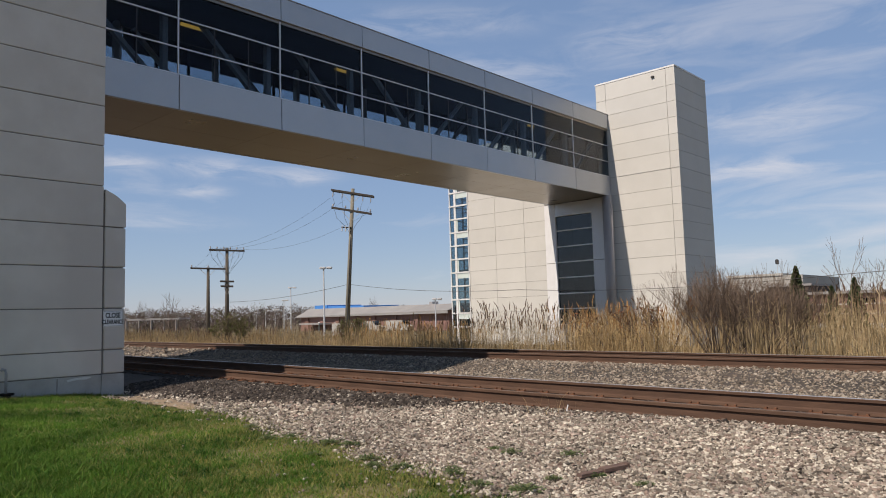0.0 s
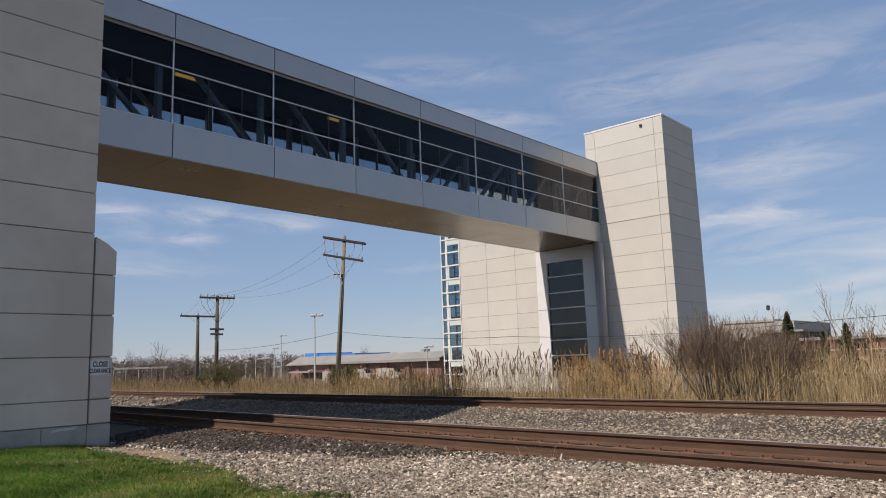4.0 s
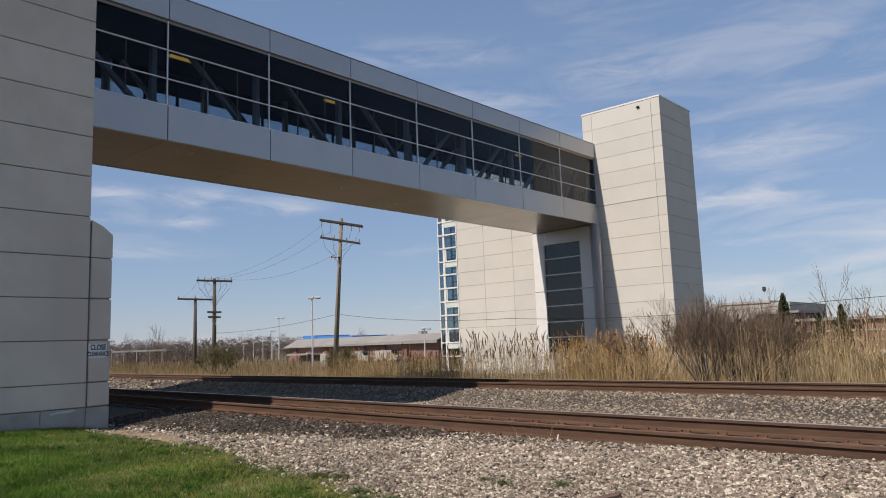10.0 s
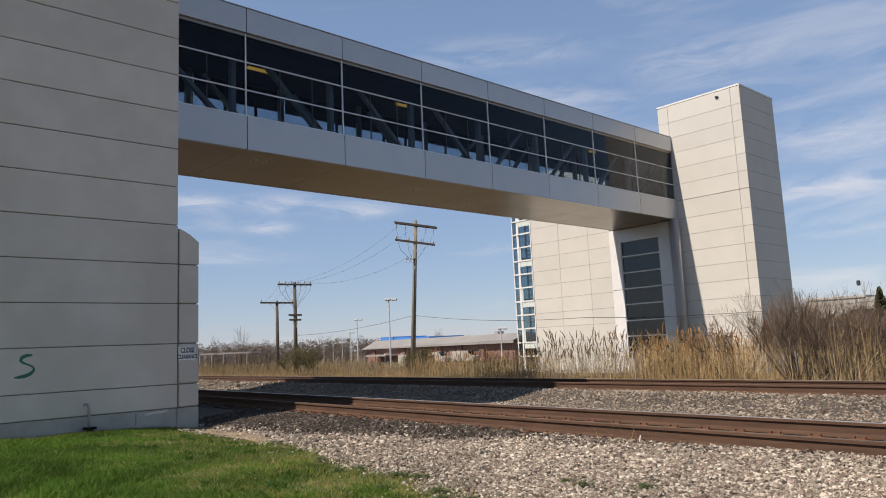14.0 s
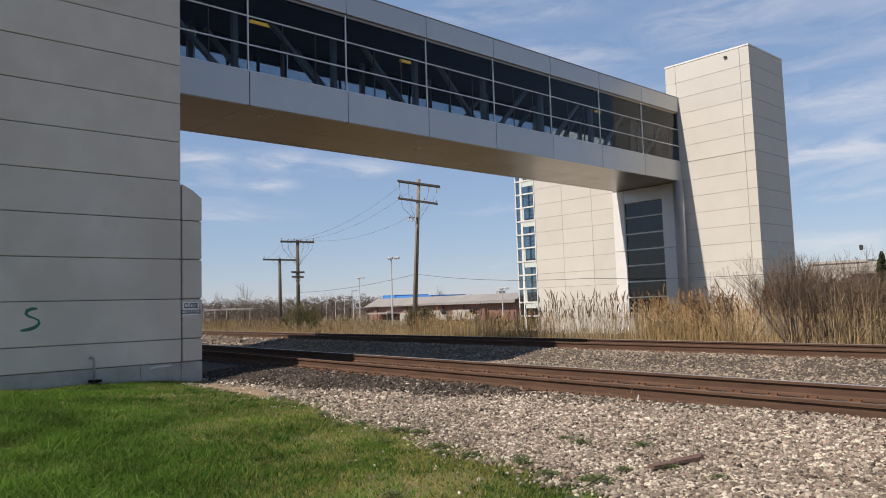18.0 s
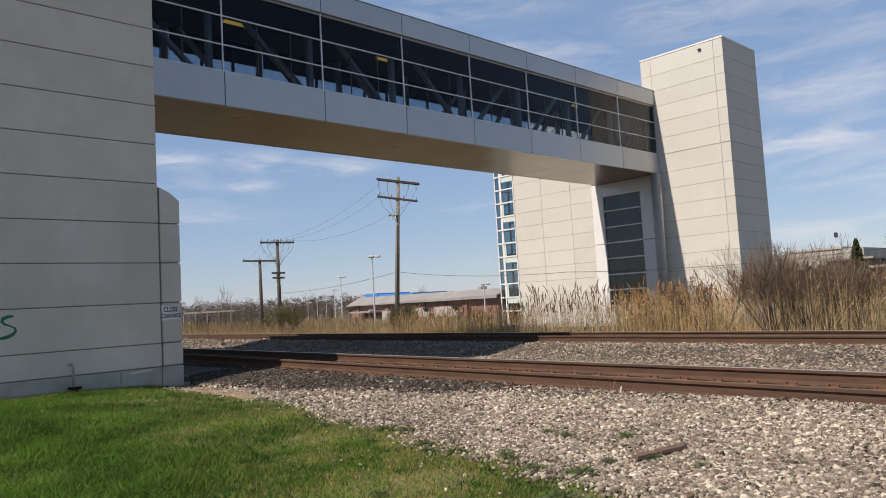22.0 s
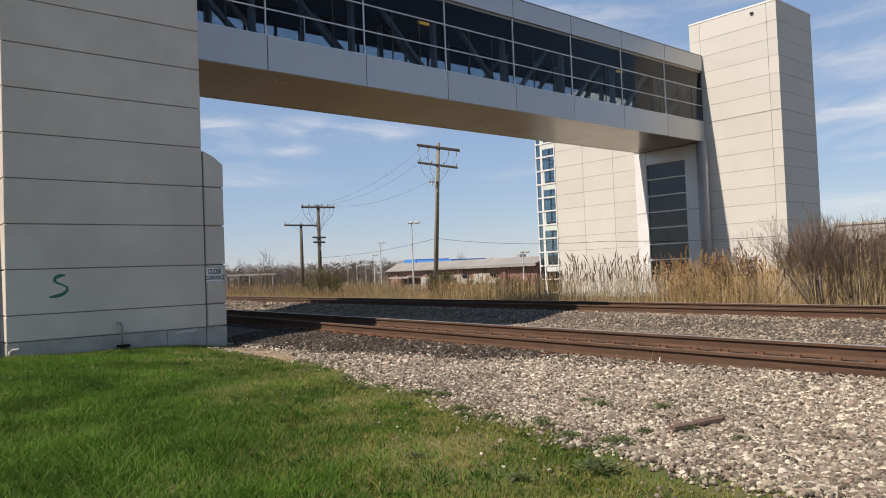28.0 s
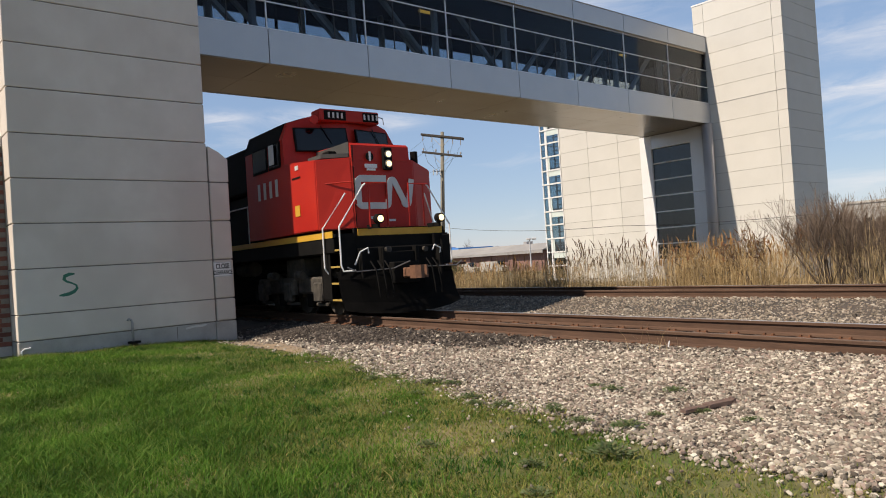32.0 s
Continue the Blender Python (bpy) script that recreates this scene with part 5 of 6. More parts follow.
P1, P2, P3 = (-38.0, 32.5), (-53.2, 31.8), (-59.2, 33.5)
pole, H1 = utility_pole(-38.42, 32.0, 10.35, ((0.33, 1.5, 0), (1.55, 1.42, 4)), 36, "tall weathered wooden pole with two crossarms", (0, 3.4), 8.0)
back = bm_box(-1.5, 1.5, 0.08, 0.2, H1 - 0.41, H1 - 0.25, bevel=0.015)
for v in back.verts:
    v.co.z -= v.co.x * math.tan(radians(8))
part("crossarm", back, M_ARM, pole)
for s in (-1.35, -0.7, 0.75, 1.3):
    za = H1 - 0.42 - s * math.tan(radians(8))
    part("hanger", bm_tube([(s, -0.1, za), (s * 1.02, -0.12, za - 0.35)], 0.035, 6), M_COLUMN, pole)
    part("jumper", bm_tube([(s * 1.02, -0.12, za - 0.35), (s * 0.9, -0.25, za - 0.75), (s * 0.82, -0.16, za - 1.1)], 0.009, 5), M_WIRE, pole)
for s in (-1.2, -0.5, 0.9):
    part("jumper", bm_tube([(s, -0.14, H1 - 1.5), (s * 0.8, -0.3, H1 - 2.1), (s * 0.35, -0.22, H1 - 2.6), (0.05, -0.17, H1 - 3.2)], 0.012, 5), M_WIRE, pole)
for k in range(3):
    part("cutout_fuse", bm_box(-0.6 + 0.25 * k, -0.54 + 0.25 * k, -0.30, -0.22, H1 - 3.0, H1 - 2.6, bevel=0.01), M_GALV, pole)
part("standoff", bm_box(-0.65, 0.1, -0.2, -0.14, H1 - 2.75, H1 - 2.69), M_ARM, pole)
part("riser", bm_tube([(0.03, -0.19, 0), (0.03, -0.17, H1 - 3.4)], 0.03, 6), M_WIRE, pole)
pole, H2 = utility_pole(*P2, 7.45, ((0.2, 1.4, 6), (2.75, 0.55, 0), (3.15, 0.5, 0)), 58, "dark weathered wooden pole with a crossarm and insulators", wood=M_POLE_DARK)
for s in (-1.3, -0.8, 0.5, 1.0, 1.35):
    part("jumper", bm_tube([(s, -0.14, H2 - 0.2), (s * 0.9, -0.3, H2 - 0.8), (s * 0.4, -0.24, H2 - 1.6), (0.05, -0.2, H2 - 2.3)], 0.013, 5), M_WIRE, pole)
utility_pole(*P3, 6.3, ((0.12, 1.5, 3),), 60, "shorter dark wooden pole with a single crossarm", wood=M_POLE_DARK)


def cable(points, sag, r, label, name="cable"):
    """A hanging line through points, with its sag between each two."""
    path = []
    for a, b in zip(points, points[1:]):
        for k in range(12):
            u = k / 12
            path.append([a[i] + (b[i] - a[i]) * u - (4 * sag * u * (1 - u) if i == 2 else 0) for i in range(3)])
    path.append(list(points[-1]))
    tagged(new(name, mesh_of(bm_tube(path, r, 4), M_WIRE)), label, "cable", group="overhead cables")


c, s = math.cos(radians(42)), math.sin(radians(42))
for off, top in ((-1.3, 10.0), (-0.6, 9.6), (0.9, 8.6)):
    cable([(P1[0] + off * c, P1[1] + off * s, top), (P2[0] + off * 0.5, P2[1] + off * 0.8, 7.4)], 0.9, 0.007, "thin power line between two utility poles")
for off in (-1.2, -0.4, 0.5, 1.2):
    cable([(P2[0] + off * 0.5, P2[1] + off * 0.8, 7.45), (P3[0] + off * 0.5, P3[1] + off * 0.8, 6.35)], 0.2, 0.008, "thin power line between two utility poles")
cable([(P2[0], P2[1], 3.0), (P1[0] - 0.3, P1[1] - 0.3, 3.75), (-24.0, 32.4, 2.75), (-8.0, 32.3, 2.65), (12, 32.3, 4.2)], 0.25, 0.012, "black telephone cable on the poles")


def street_lamp(x, y, h, label, size=1.0):
    l = thing("street_lamp", label, "street lamp", x, y, -1.2, 40, "parking lot lamps")
    part("post", bm_tube([(0, 0, 0), (0, 0, h + 1.2)], 0.11 * size, 8, None, 0.08 * size), M_GALV, l)
    part("arm", bm_box(-0.2 * size, 0.5 * size, -0.05, 0.05, h + 1.06, h + 1.14), M_GALV, l)
    for x0, x1 in ((-0.45, 0.22), (0.34, 1.0)):
        head = part("lamp_head", bm_box(x0 * size, x1 * size, -0.25 * size, 0.25 * size, h + 0.98, h + 1.24, bevel=0.05), M_GALV, l)
        part("lens", bm_box((x0 + 0.08) * size, (x1 - 0.08) * size, -0.2 * size, 0.2 * size, h + 0.95, h + 0.978), M_COLUMN, head)


street_lamp(-74.8, 58.7, 8.05, "tall grey parking lot lamp with two heads", 1.1)
street_lamp(-130.2, 93.2, 8.3, "distant grey parking lot lamp with two heads", 1.2)
street_lamp(-141.0, 99.0, 5.9, "distant grey parking lot lamp with two heads", 1.0)
for az, el in ((33.0, 0.63), (33.7, 0.74), (31.9, 0.55), (34.4, 0.8)):
    street_lamp(-200 * math.cos(radians(az)), 200 * math.sin(radians(az)), 1.3 + 200 * math.tan(radians(el)), "far small grey parking lot lamp", 1.1)
street_lamp(-67.0, 71.4, 3.7, "grey post with small lamps beside the low building", 0.9)

# ---- far buildings ----
low = thing("low_building", "long low red brick building with a grey roof", "building")
A, B = Vector((-128.9, 94.8, 0)), Vector((-73.8, 81.6, 0))
run = (B - A).normalized()
perp = Vector((-run.y, run.x, 0))


def along(u, w):
    p = A + run * u + perp * w
    return p.x, p.y


L = (B - A).length


def slab(name, u0, u1, w0, w1, z0, z1, mat, parent, z2=None):
    """A block set out along the building's front; z2: height of the top at the far end."""
    z2 = z1 if z2 is None else z2
    bm = bmesh.new()
    v = [bm.verts.new((*along(u, w), z)) for u, zt in ((u0, z1), (u1, z2)) for w in (w0, w1) for z in (z0, zt)]
    for f in ((0, 1, 3, 2), (4, 6, 7, 5), (0, 4, 5, 1), (2, 3, 7, 6), (0, 2, 6, 4), (1, 5, 7, 3)):
        bm.faces.new([v[i] for i in f])
    return part(name, bm, mat, parent)


slab("wall", 0, L, 0, 30, -1.3, 1.75, M_FARBRICK_HAZY, low, 2.1)
for k in range(7):
    slab("pilaster", 3 + 7.3 * k, 4.6 + 7.3 * k, -0.25, -0.02, -1.3, 1.6, M_FARBRICK_HAZY, low)
roof_bm = bmesh.new()
ring_lo = [roof_bm.verts.new((*along(u, w), z)) for u, w, z in ((-1, -0.8, 1.8), (L + 1, -0.8, 2.15), (L + 1, 31, 2.15), (-1, 31, 1.8))]
ring_hi = [roof_bm.verts.new((*along(u, w), z)) for u, w, z in ((1.2, 1.4, 3.45), (L + 1, 1.4, 3.15), (L + 1, 29, 3.15), (1.2, 29, 3.45))]
for k in range(4):
    roof_bm.faces.new((ring_lo[k], ring_lo[(k + 1) % 4], ring_hi[(k + 1) % 4], ring_hi[k]))
roof_bm.faces.new(ring_hi)
roof_bm.faces.new(ring_lo[::-1])
part("roof", roof_bm, M_ROOF_DULL, low, "pale grey sloping metal roof edge")
slab("eave", -1.1, L + 1, -0.95, -0.82, 1.68, 1.84, M_ROOF_DULL, low, 2.18)
slab("upper_roof", 0.6, 7, 3.0, 11, 2.4, 4.2, M_BLUE, low, 4.15)
slab("upper_roof", 7.02, 23, 3.2, 11, 2.4, 3.95, M_BLUE, low, 3.68)
for u in (45,):
    slab("roof_vent", u, u + 1.0, 4.0, 5.2, 3.0, 3.7, M_COLUMN, low)
slab("canopy", 6, 16, -3.0, -0.3, 0.2, 0.5, M_ROOF_DULL, low)
for k in range(5):
    slab("door", 9 + 8 * k, 10.6 + 8 * k, -0.06, -0.01, -1.2, 0.7, M_PLASTER, low)
shed = thing("carport", "long low white-roofed carport in the distance", "carport")
C = Vector((-109.7, 48.6, 0))
for k in range(5):
    part("post", bm_box(C.x + 0.55 * 2.6 * k - 0.1, C.x + 0.55 * 2.6 * k + 0.1, C.y + 1.25 * k - 0.1, C.y + 1.25 * k + 0.1, -1.2, 1.9), M_FENCE, shed)
roof_bm = bmesh.new()
rv = [roof_bm.verts.new((C.x + a + dx, C.y + b + dy, z)) for a, b in ((0, 0), (5.8, 5.4)) for dx, dy in ((0, 0), (-4, 4)) for z in (1.9, 2.15)]
for f in ((0, 1, 3, 2), (4, 6, 7, 5), (0, 4, 5, 1), (2, 3, 7, 6), (0, 2, 6, 4), (1, 5, 7, 3)):
    roof_bm.faces.new([rv[i] for i in f])
part("roof", roof_bm, M_ROOF_DULL, shed)


def van(x, y, rz, mat, label):
    v = thing("van", label, "van", x, y, -1.2, rz)
    part("body", bm_prism([(-2.4, 0.35), (2.4, 0.35), (2.4, 1.0), (1.6, 1.2), (1.0, 1.95), (-2.4, 1.95)], -0.9, 0.9, "y"), mat, v)
    part("windscreen", bm_prism([(1.02, 1.92), (1.55, 1.27), (1.6, 1.3), (1.08, 1.95)], -0.75, 0.75, "y"), M_GLASS_DARK, v)
    for sx, sy in itertools.product((-1.5, 1.5), (-0.9, 0.72)):
        part("wheel", bm_disc((sx, sy, 0.34), 0.34, 0.18, "y", 12), M_DARK, v)


van(-71.5, 60.5, 20, M_WARMWALL, "white van parked by the low building")
van(-92, 82, 10, M_WARMWALL, "white van parked by the brick wall")
van(-86, 83, 10, M_WARMWALL, "pale van parked by the brick wall")

# to the right of the far tower
hall = thing("white_building", "pale flat-roofed building beyond the reeds", "building")
part("wall", bm_box(-49.3, -37, 128, 150, -1.3, 6.4), M_WARMWALL, hall)
part("parapet", bm_box(-49.5, -40, 127.8, 150.2, 6.42, 6.8), M_WARMWALL, hall)
for k in range(5):
    part("window", bm_box(-48.6 + 2.3 * k, -47.2 + 2.3 * k, 127.93, 127.99, 2.5, 4.0), M_GLASS_DARK, hall)
mast = thing("antenna_mast", "thin mast with a dark head on the pale building", "mast", -41.8, 131, 6.4)
part("pole", bm_tube([(0, 0, 0), (0, 0, 2.9)], 0.05, 6), M_GALV, mast)
part("head", bm_box(-0.28, 0.28, -0.2, 0.2, 2.1, 2.95, bevel=0.12), M_DARK, mast)
box = thing("dark_building", "dark flat-roofed block beyond the reeds", "building")
part("wall", bm_box(-34, -28.6, 102, 112, -1.3, 3.9), M_NEAR_BLACK, box)
part("parapet", bm_box(-34.2, -28.4, 101.8, 112.2, 3.92, 4.2), M_ROOF_DULL, box)
part("side_wall", bm_box(-46, -34.3, 101, 112, -1.3, 3.0), M_NEAR_BLACK, box)
shop = thing("brick_building", "low red brick building with pale stripes", "building")
part("wall", bm_box(-24, 22, 84, 100, -1.3, 2.48), M_FARBRICK_HAZY, shop)
part("roof", bm_box(-24.4, 22.4, 83.6, 100.4, 2.5, 2.78), M_ROOF_DULL, shop)
for z in (0.35, 1.35):
    part("band", bm_box(-24, 22, 83.93, 83.99, z, z + 0.1), M_PLASTER, shop)
part("kerb_wall", bm_box(-24, 22, 83.2, 83.9, -1.3, -0.6), M_PLASTER, shop)
for k in range(8):
    part("window", bm_box(-20 + 5 * k, -17.5 + 5 * k, 83.94, 83.98, 1.5, 2.0), M_GLASS_DARK, shop)

# ---- the locomotive ----
def locomotive():
    """Local x points ahead (0 at the plough), y to its left, z up from the rail top."""
    lo = thing("locomotive", "red and black diesel locomotive moving on the near track", "locomotive")
    def P(name, bm, mat, parent=None, label="", smooth=False):
        return part(name, bm, mat, parent or lo, label, smooth)
    # underframe and deck
    P("frame", bm_box(-21.2, -0.75, -1.46, 1.46, 1.42, 1.76, bevel=0.02), M_BLACK)
    P("sill_stripe", bm_box(-21.2, -0.74, -1.475, -1.464, 1.76, 1.9), M_YELLOW, label="yellow sill stripe")
    P("sill_stripe", bm_box(-21.2, -0.74, 1.464, 1.475, 1.76, 1.9), M_YELLOW, label="yellow sill stripe")
    P("deck", bm_box(-21.2, -0.64, -1.46, 1.46, 1.765, 1.84), M_BLACK)
    P("front_stripe", bm_box(-0.62, -0.6, -0.92, 1.35, 1.78, 1.93), M_YELLOW, label="yellow front stripe")
    P("front_beam", bm_box(-0.70, -0.625, -1.0, 1.42, 1.5, 1.95), M_BLACK)
    # nose: a wide body with chamfered corners and a raised middle
    bm = bmesh.new()
    plan = [(-3.12, -1.55), (-1.24, -1.55), (-0.86, -0.82), (-0.86, 0.84), (-1.24, 1.55), (-3.12, 1.55)]
    tops = [3.68, 3.52, 3.56, 3.56, 3.36, 3.5]
    lowv = [bm.verts.new((x, y, 1.95)) for x, y in plan]
    topv = [bm.verts.new((x - (0.05 if i in (2, 3) else 0), y, tops[i])) for i, (x, y) in enumerate(plan)]
    for i in range(6):
        j = (i + 1) % 6
        bm.faces.new((lowv[i], lowv[j], topv[j], topv[i]))
    bm.faces.new(topv)
    bm.faces.new(lowv[::-1])
    bmesh.ops.bevel(bm, geom=[e for e in bm.edges], offset=0.025, segments=2, affect="EDGES")
    nose = P("nose", bm, M_RED, label="red wide nose")
    P("nose_top", bm_prism([(-2.6, 3.5), (-0.9, 3.5), (-0.92, 3.84), (-1.0, 3.90), (-2.6, 3.95)], -0.80, 0.74, "y"), M_RED, nose)
    P("nose_door_seam", bm_box(-0.868, -0.852, -0.80, -0.785, 1.98, 3.82), M_BLACK, nose)
    P("nose_door_seam", bm_box(-0.866, -0.850, 0.02, 0.034, 1.98, 3.0), M_BLACK, nose)
    for z in (2.5, 3.35):
        P("hinge", bm_box(-0.87, -0.835, -0.83, -0.76, z, z + 0.09), M_RED, nose)
    P("glare_panel", bm_prism([(-1.95, -1.36), (-1.3, -1.36), (-0.98, -0.83), (-2.1, -0.83)], 3.57, 3.66, "z"), M_GLARE, nose, "dark grey anti-glare panel")
    P("glare_panel", bm_box(-2.6, -0.99, -0.815, -0.803, 3.55, 3.92), M_GLARE, nose, "dark grey anti-glare panel")
    P("marker_vent", bm_box(-1.75, -1.45, -1.1, -0.86, 3.66, 3.78, bevel=0.03), M_BLACK, nose)
    P("vent_cap", bm_tube([(-1.15, 1.05, 3.4), (-1.15, 1.05, 3.78)], 0.09, 10), M_BLACK, nose)
    # cab
    sec = [(-1.54, 1.95), (1.62, 1.95), (1.62, 4.26), (1.42, 4.66), (0.86, 4.86), (-0.80, 4.86), (-1.36, 4.68), (-1.54, 4.26)]
    bm = bmesh.new()
    rear, front = [], []
    for y, z in sec:
        rear.append(bm.verts.new((-5.35, y, z)))
        xf = -2.76 + 0.40 * (1 - (abs(y) / 1.53)) - 0.30 * max(0, (z - 3.7) / 1.3)
        front.append(bm.verts.new((xf, y, z)))
    mid_lo, mid_hi = bm.verts.new((-2.36, 0, 1.95)), bm.verts.new((-2.66, 0, 4.92))
    bm.faces.new(rear[::-1])
    for i in range(8):
        j = (i + 1) % 8
        if i == 0:
            bm.faces.new((rear[0], rear[1], front[1], mid_lo, front[0]))
        elif i == 4:
            bm.faces.new((rear[4], rear[5], front[5], mid_hi, front[4]))
        else:
            bm.faces.new((rear[i], rear[j], front[j], front[i]))
    bm.faces.new((mid_lo, front[1], front[2], front[3], front[4], mid_hi))
    bm.faces.new((mid_hi, front[5], front[6], front[7], front[0], mid_lo))
    bmesh.ops.recalc_face_normals(bm, faces=bm.faces[:])
    cab = P("cab", bm, M_RED, label="red cab")
    def cabfront(y, z):
        return -2.76 + 0.40 * (1 - abs(y) / 1.53) - 0.30 * max(0, (z - 3.7) / 1.3)
    def on_front(name, ys, zs, lift, mat, parent):
        """A plate on the raked cab front, corner by corner."""
        b2 = bmesh.new()
        corners = [(ys[0], zs[0]), (ys[1], zs[0]), (ys[1], zs[1]), (ys[0], zs[1])]
        a = [b2.verts.new((cabfront(y, z) + lift, y, z)) for y, z in corners]
        c = [b2.verts.new((cabfront(y, z) - 0.02, y, z)) for y, z in corners]
        b2.faces.new(a)
        b2.faces.new(c[::-1])
        for i in range(4):
            b2.faces.new((a[i], c[i], c[(i + 1) % 4], a[(i + 1) % 4]))
        return P(name, b2, mat, parent)
    for ys in ((-1.27, 0.0), (0.30, 1.40)):
        w = on_front("windshield_gasket", ys, (3.96, 4.56), 0.035, M_BLACK, cab)
        on_front("windshield", (ys[0] + 0.035, ys[1] - 0.035), (3.995, 4.525), 0.05, M_GLASS_DARK, w)
        m = (ys[0] + ys[1]) / 2
        P("wiper", bm_tube([(cabfront(m, 4.56) + 0.08, m, 4.6), (cabfront(m + 0.2, 4.2) + 0.08, m + 0.22, 4.15)], 0.012, 5), M_BLACK, w)
    P("visor_box", bm_box(-3.0, -2.525, -0.70, 0.98, 4.70, 5.01, bevel=0.03), M_RED, cab)
    P("cab_roof", bm_prism([(-1.56, 4.22), (-1.38, 4.70), (-0.81, 4.885), (0.87, 4.885), (1.44, 4.69), (1.64, 4.22), (1.5, 4.22), (1.3, 4.6), (-1.3, 4.6), (-1.5, 4.22)], -5.4, -3.12, "x"), M_BLACK, cab, "black roof panel")
    for y0, y1 in ((-0.58, 0.02), (0.50, 0.94)):
        board = P("number_board", bm_box(-2.60, -2.50, y0, y1, 4.74, 4.97, bevel=0.015), M_BLACK, cab, "black number board with pale marks")
        digits("....", (-2.499, (y0 + y1) / 2, 4.855), 0.20, board, front=True)
    P("horn", bm_tube([(-2.62, -0.88, 4.70), (-2.42, -0.90, 4.70)], 0.05, 10, None, 0.11), M_RED, cab)
    P("roof_rail", bm_tube([(-2.75, 1.25, 4.75), (-2.70, 1.20, 4.9), (-2.9, 0.7, 5.08)], 0.015, 6), M_WHITE, cab)
    for x0, x1 in ((-3.72, -3.1), (-4.75, -3.9)):
        for s in (-1, 1):
            g = P("side_window_frame", bm_box(x0 - 0.05, x1 + 0.05, s * (1.585 + s * 0.04) - 0.02, s * (1.585 + s * 0.04) + 0.02, 3.62, 4.26), M_BLACK, cab)
            P("side_window", bm_box(x0, x1, s * (1.61 + s * 0.04) - 0.004, s * (1.61 + s * 0.04) + 0.004, 3.67, 4.21), M_GLASS_DARK, g)
    P("sun_shield", bm_box(-3.55, -3.3, -1.64, -1.61, 3.72, 4.2), M_LOGO, cab)
    P("side_access_door", bm_box(-2.35, -2.1, -1.565, -1.548, 2.35, 2.6), M_YELLOW, nose, "yellowed label plate")
    P("latch_slot", bm_box(-2.45, -2.0, -1.562, -1.548, 3.22, 3.26), M_BLACK, nose)
    P("grab_plate", bm_box(-2.25, -2.08, -1.565, -1.548, 3.42, 3.52), M_LOGO, nose)
    digits("....", (-3.95, -1.544, 3.15), 0.62, cab, front=False)
    # long hood
    hood = P("hood", bm_prism([(-0.95, 1.85), (0.95, 1.85), (0.95, 4.5), (0.7, 4.80), (-0.7, 4.80), (-0.95, 4.5)], -20.6, -5.37, "x"), M_BLACK, label="black long engine hood")
    for k in range(16):
        P("hood_door", bm_box(-6.4 - 0.9 * k, -5.56 - 0.9 * k, -0.966, -0.952, 1.95, 3.9), M_BLACK, hood)
    P("blower_duct", bm_box(-8.2, -5.4, -1.40, -0.96, 1.86, 3.2, bevel=0.04), M_BLACK)
    P("inverter_cabinet", bm_box(-9.5, -5.42, -1.5, -0.97, 3.25, 4.45, bevel=0.05), M_BLACK)
    P("side_rail", bm_tube([(-20.5, -1.42, 2.9), (-5.6, -1.42, 2.9)], 0.018, 6), M_WHITE)
    for k in range(8):
        P("stanchion", bm_tube([(-5.7 - 2.1 * k, -1.42, 1.84), (-5.7 - 2.1 * k, -1.42, 2.9)], 0.018, 6), M_WHITE)
    # pilot, plough, coupler
    P("pilot", bm_box(-0.85, -0.52, -1.18, 1.42, 0.62, 1.52, bevel=0.03), M_BLACK)
    for y in (-0.98, -0.45, 0.45, 1.1):
        P("pilot_rib", bm_box(-0.53, -0.34, y - 0.03, y + 0.03, 0.75, 1.5, bevel=0.01), M_BLACK)
    P("drawbar_plate", bm_box(-0.53, -0.42, -0.42, 0.42, 0.62, 1.4, bevel=0.02), M_BLACK)
    P("mu_socket", bm_disc((-0.53, -0.25, 1.45), 0.07, 0.10, "x", 12), M_GRIME)
    P("mu_socket", bm_disc((-0.53, 0.75, 1.42), 0.06, 0.10, "x", 12), M_GRIME)
    bm = bmesh.new()
    ys = [-1.52, -1.1, -0.5, 0.0, 0.5, 1.1, 1.52]
    prof = [(-0.30, 1.02), (-0.20, 0.82), (-0.16, 0.56), (-0.08, 0.29), (0.06, 0.05)]
    rows = []
    for y in ys:
        back = 0.30 * (abs(y) / 1.52) ** 2
        notch = 0.28 if abs(y) < 0.45 else 0
        cut = 0.14 * max(0, (abs(y) - 0.8) / 0.72)
        rows.append([bm.verts.new((x - back, y, z + cut * k / 4 - (notch if k == 0 else notch * 0.5 if k == 1 else 0))) for k, (x, z) in enumerate(prof)])
    for a, b in zip(rows, rows[1:]):
        for k in range(4):
            bm.faces.new((a[k], b[k], b[k + 1], a[k + 1]))
    bmesh.ops.solidify(bm, geom=bm.faces[:], thickness=0.04)
    P("snow_plough", bm, M_BLACK, label="black steel snow plough")
    coup = P("coupler", bm_box(-0.3, 0.28, -0.11, 0.11, 0.80, 1.02, bevel=0.03), M_COUPLER, label="rusty knuckle coupler")
    P("knuckle", bm_prism([(0.2, -0.15), (0.42, -0.16), (0.5, -0.06), (0.48, 0.04), (0.4, 0.05), (0.38, -0.04), (0.28, -0.02), (0.27, 0.12), (0.38, 0.17), (0.36, 0.22), (0.2, 0.16)], 0.78, 1.06, "z"), M_COUPLER, coup)
    P("draft_box", bm_box(-0.35, -0.14, -0.34, 0.34, 0.68, 1.16, bevel=0.02), M_BLACK)
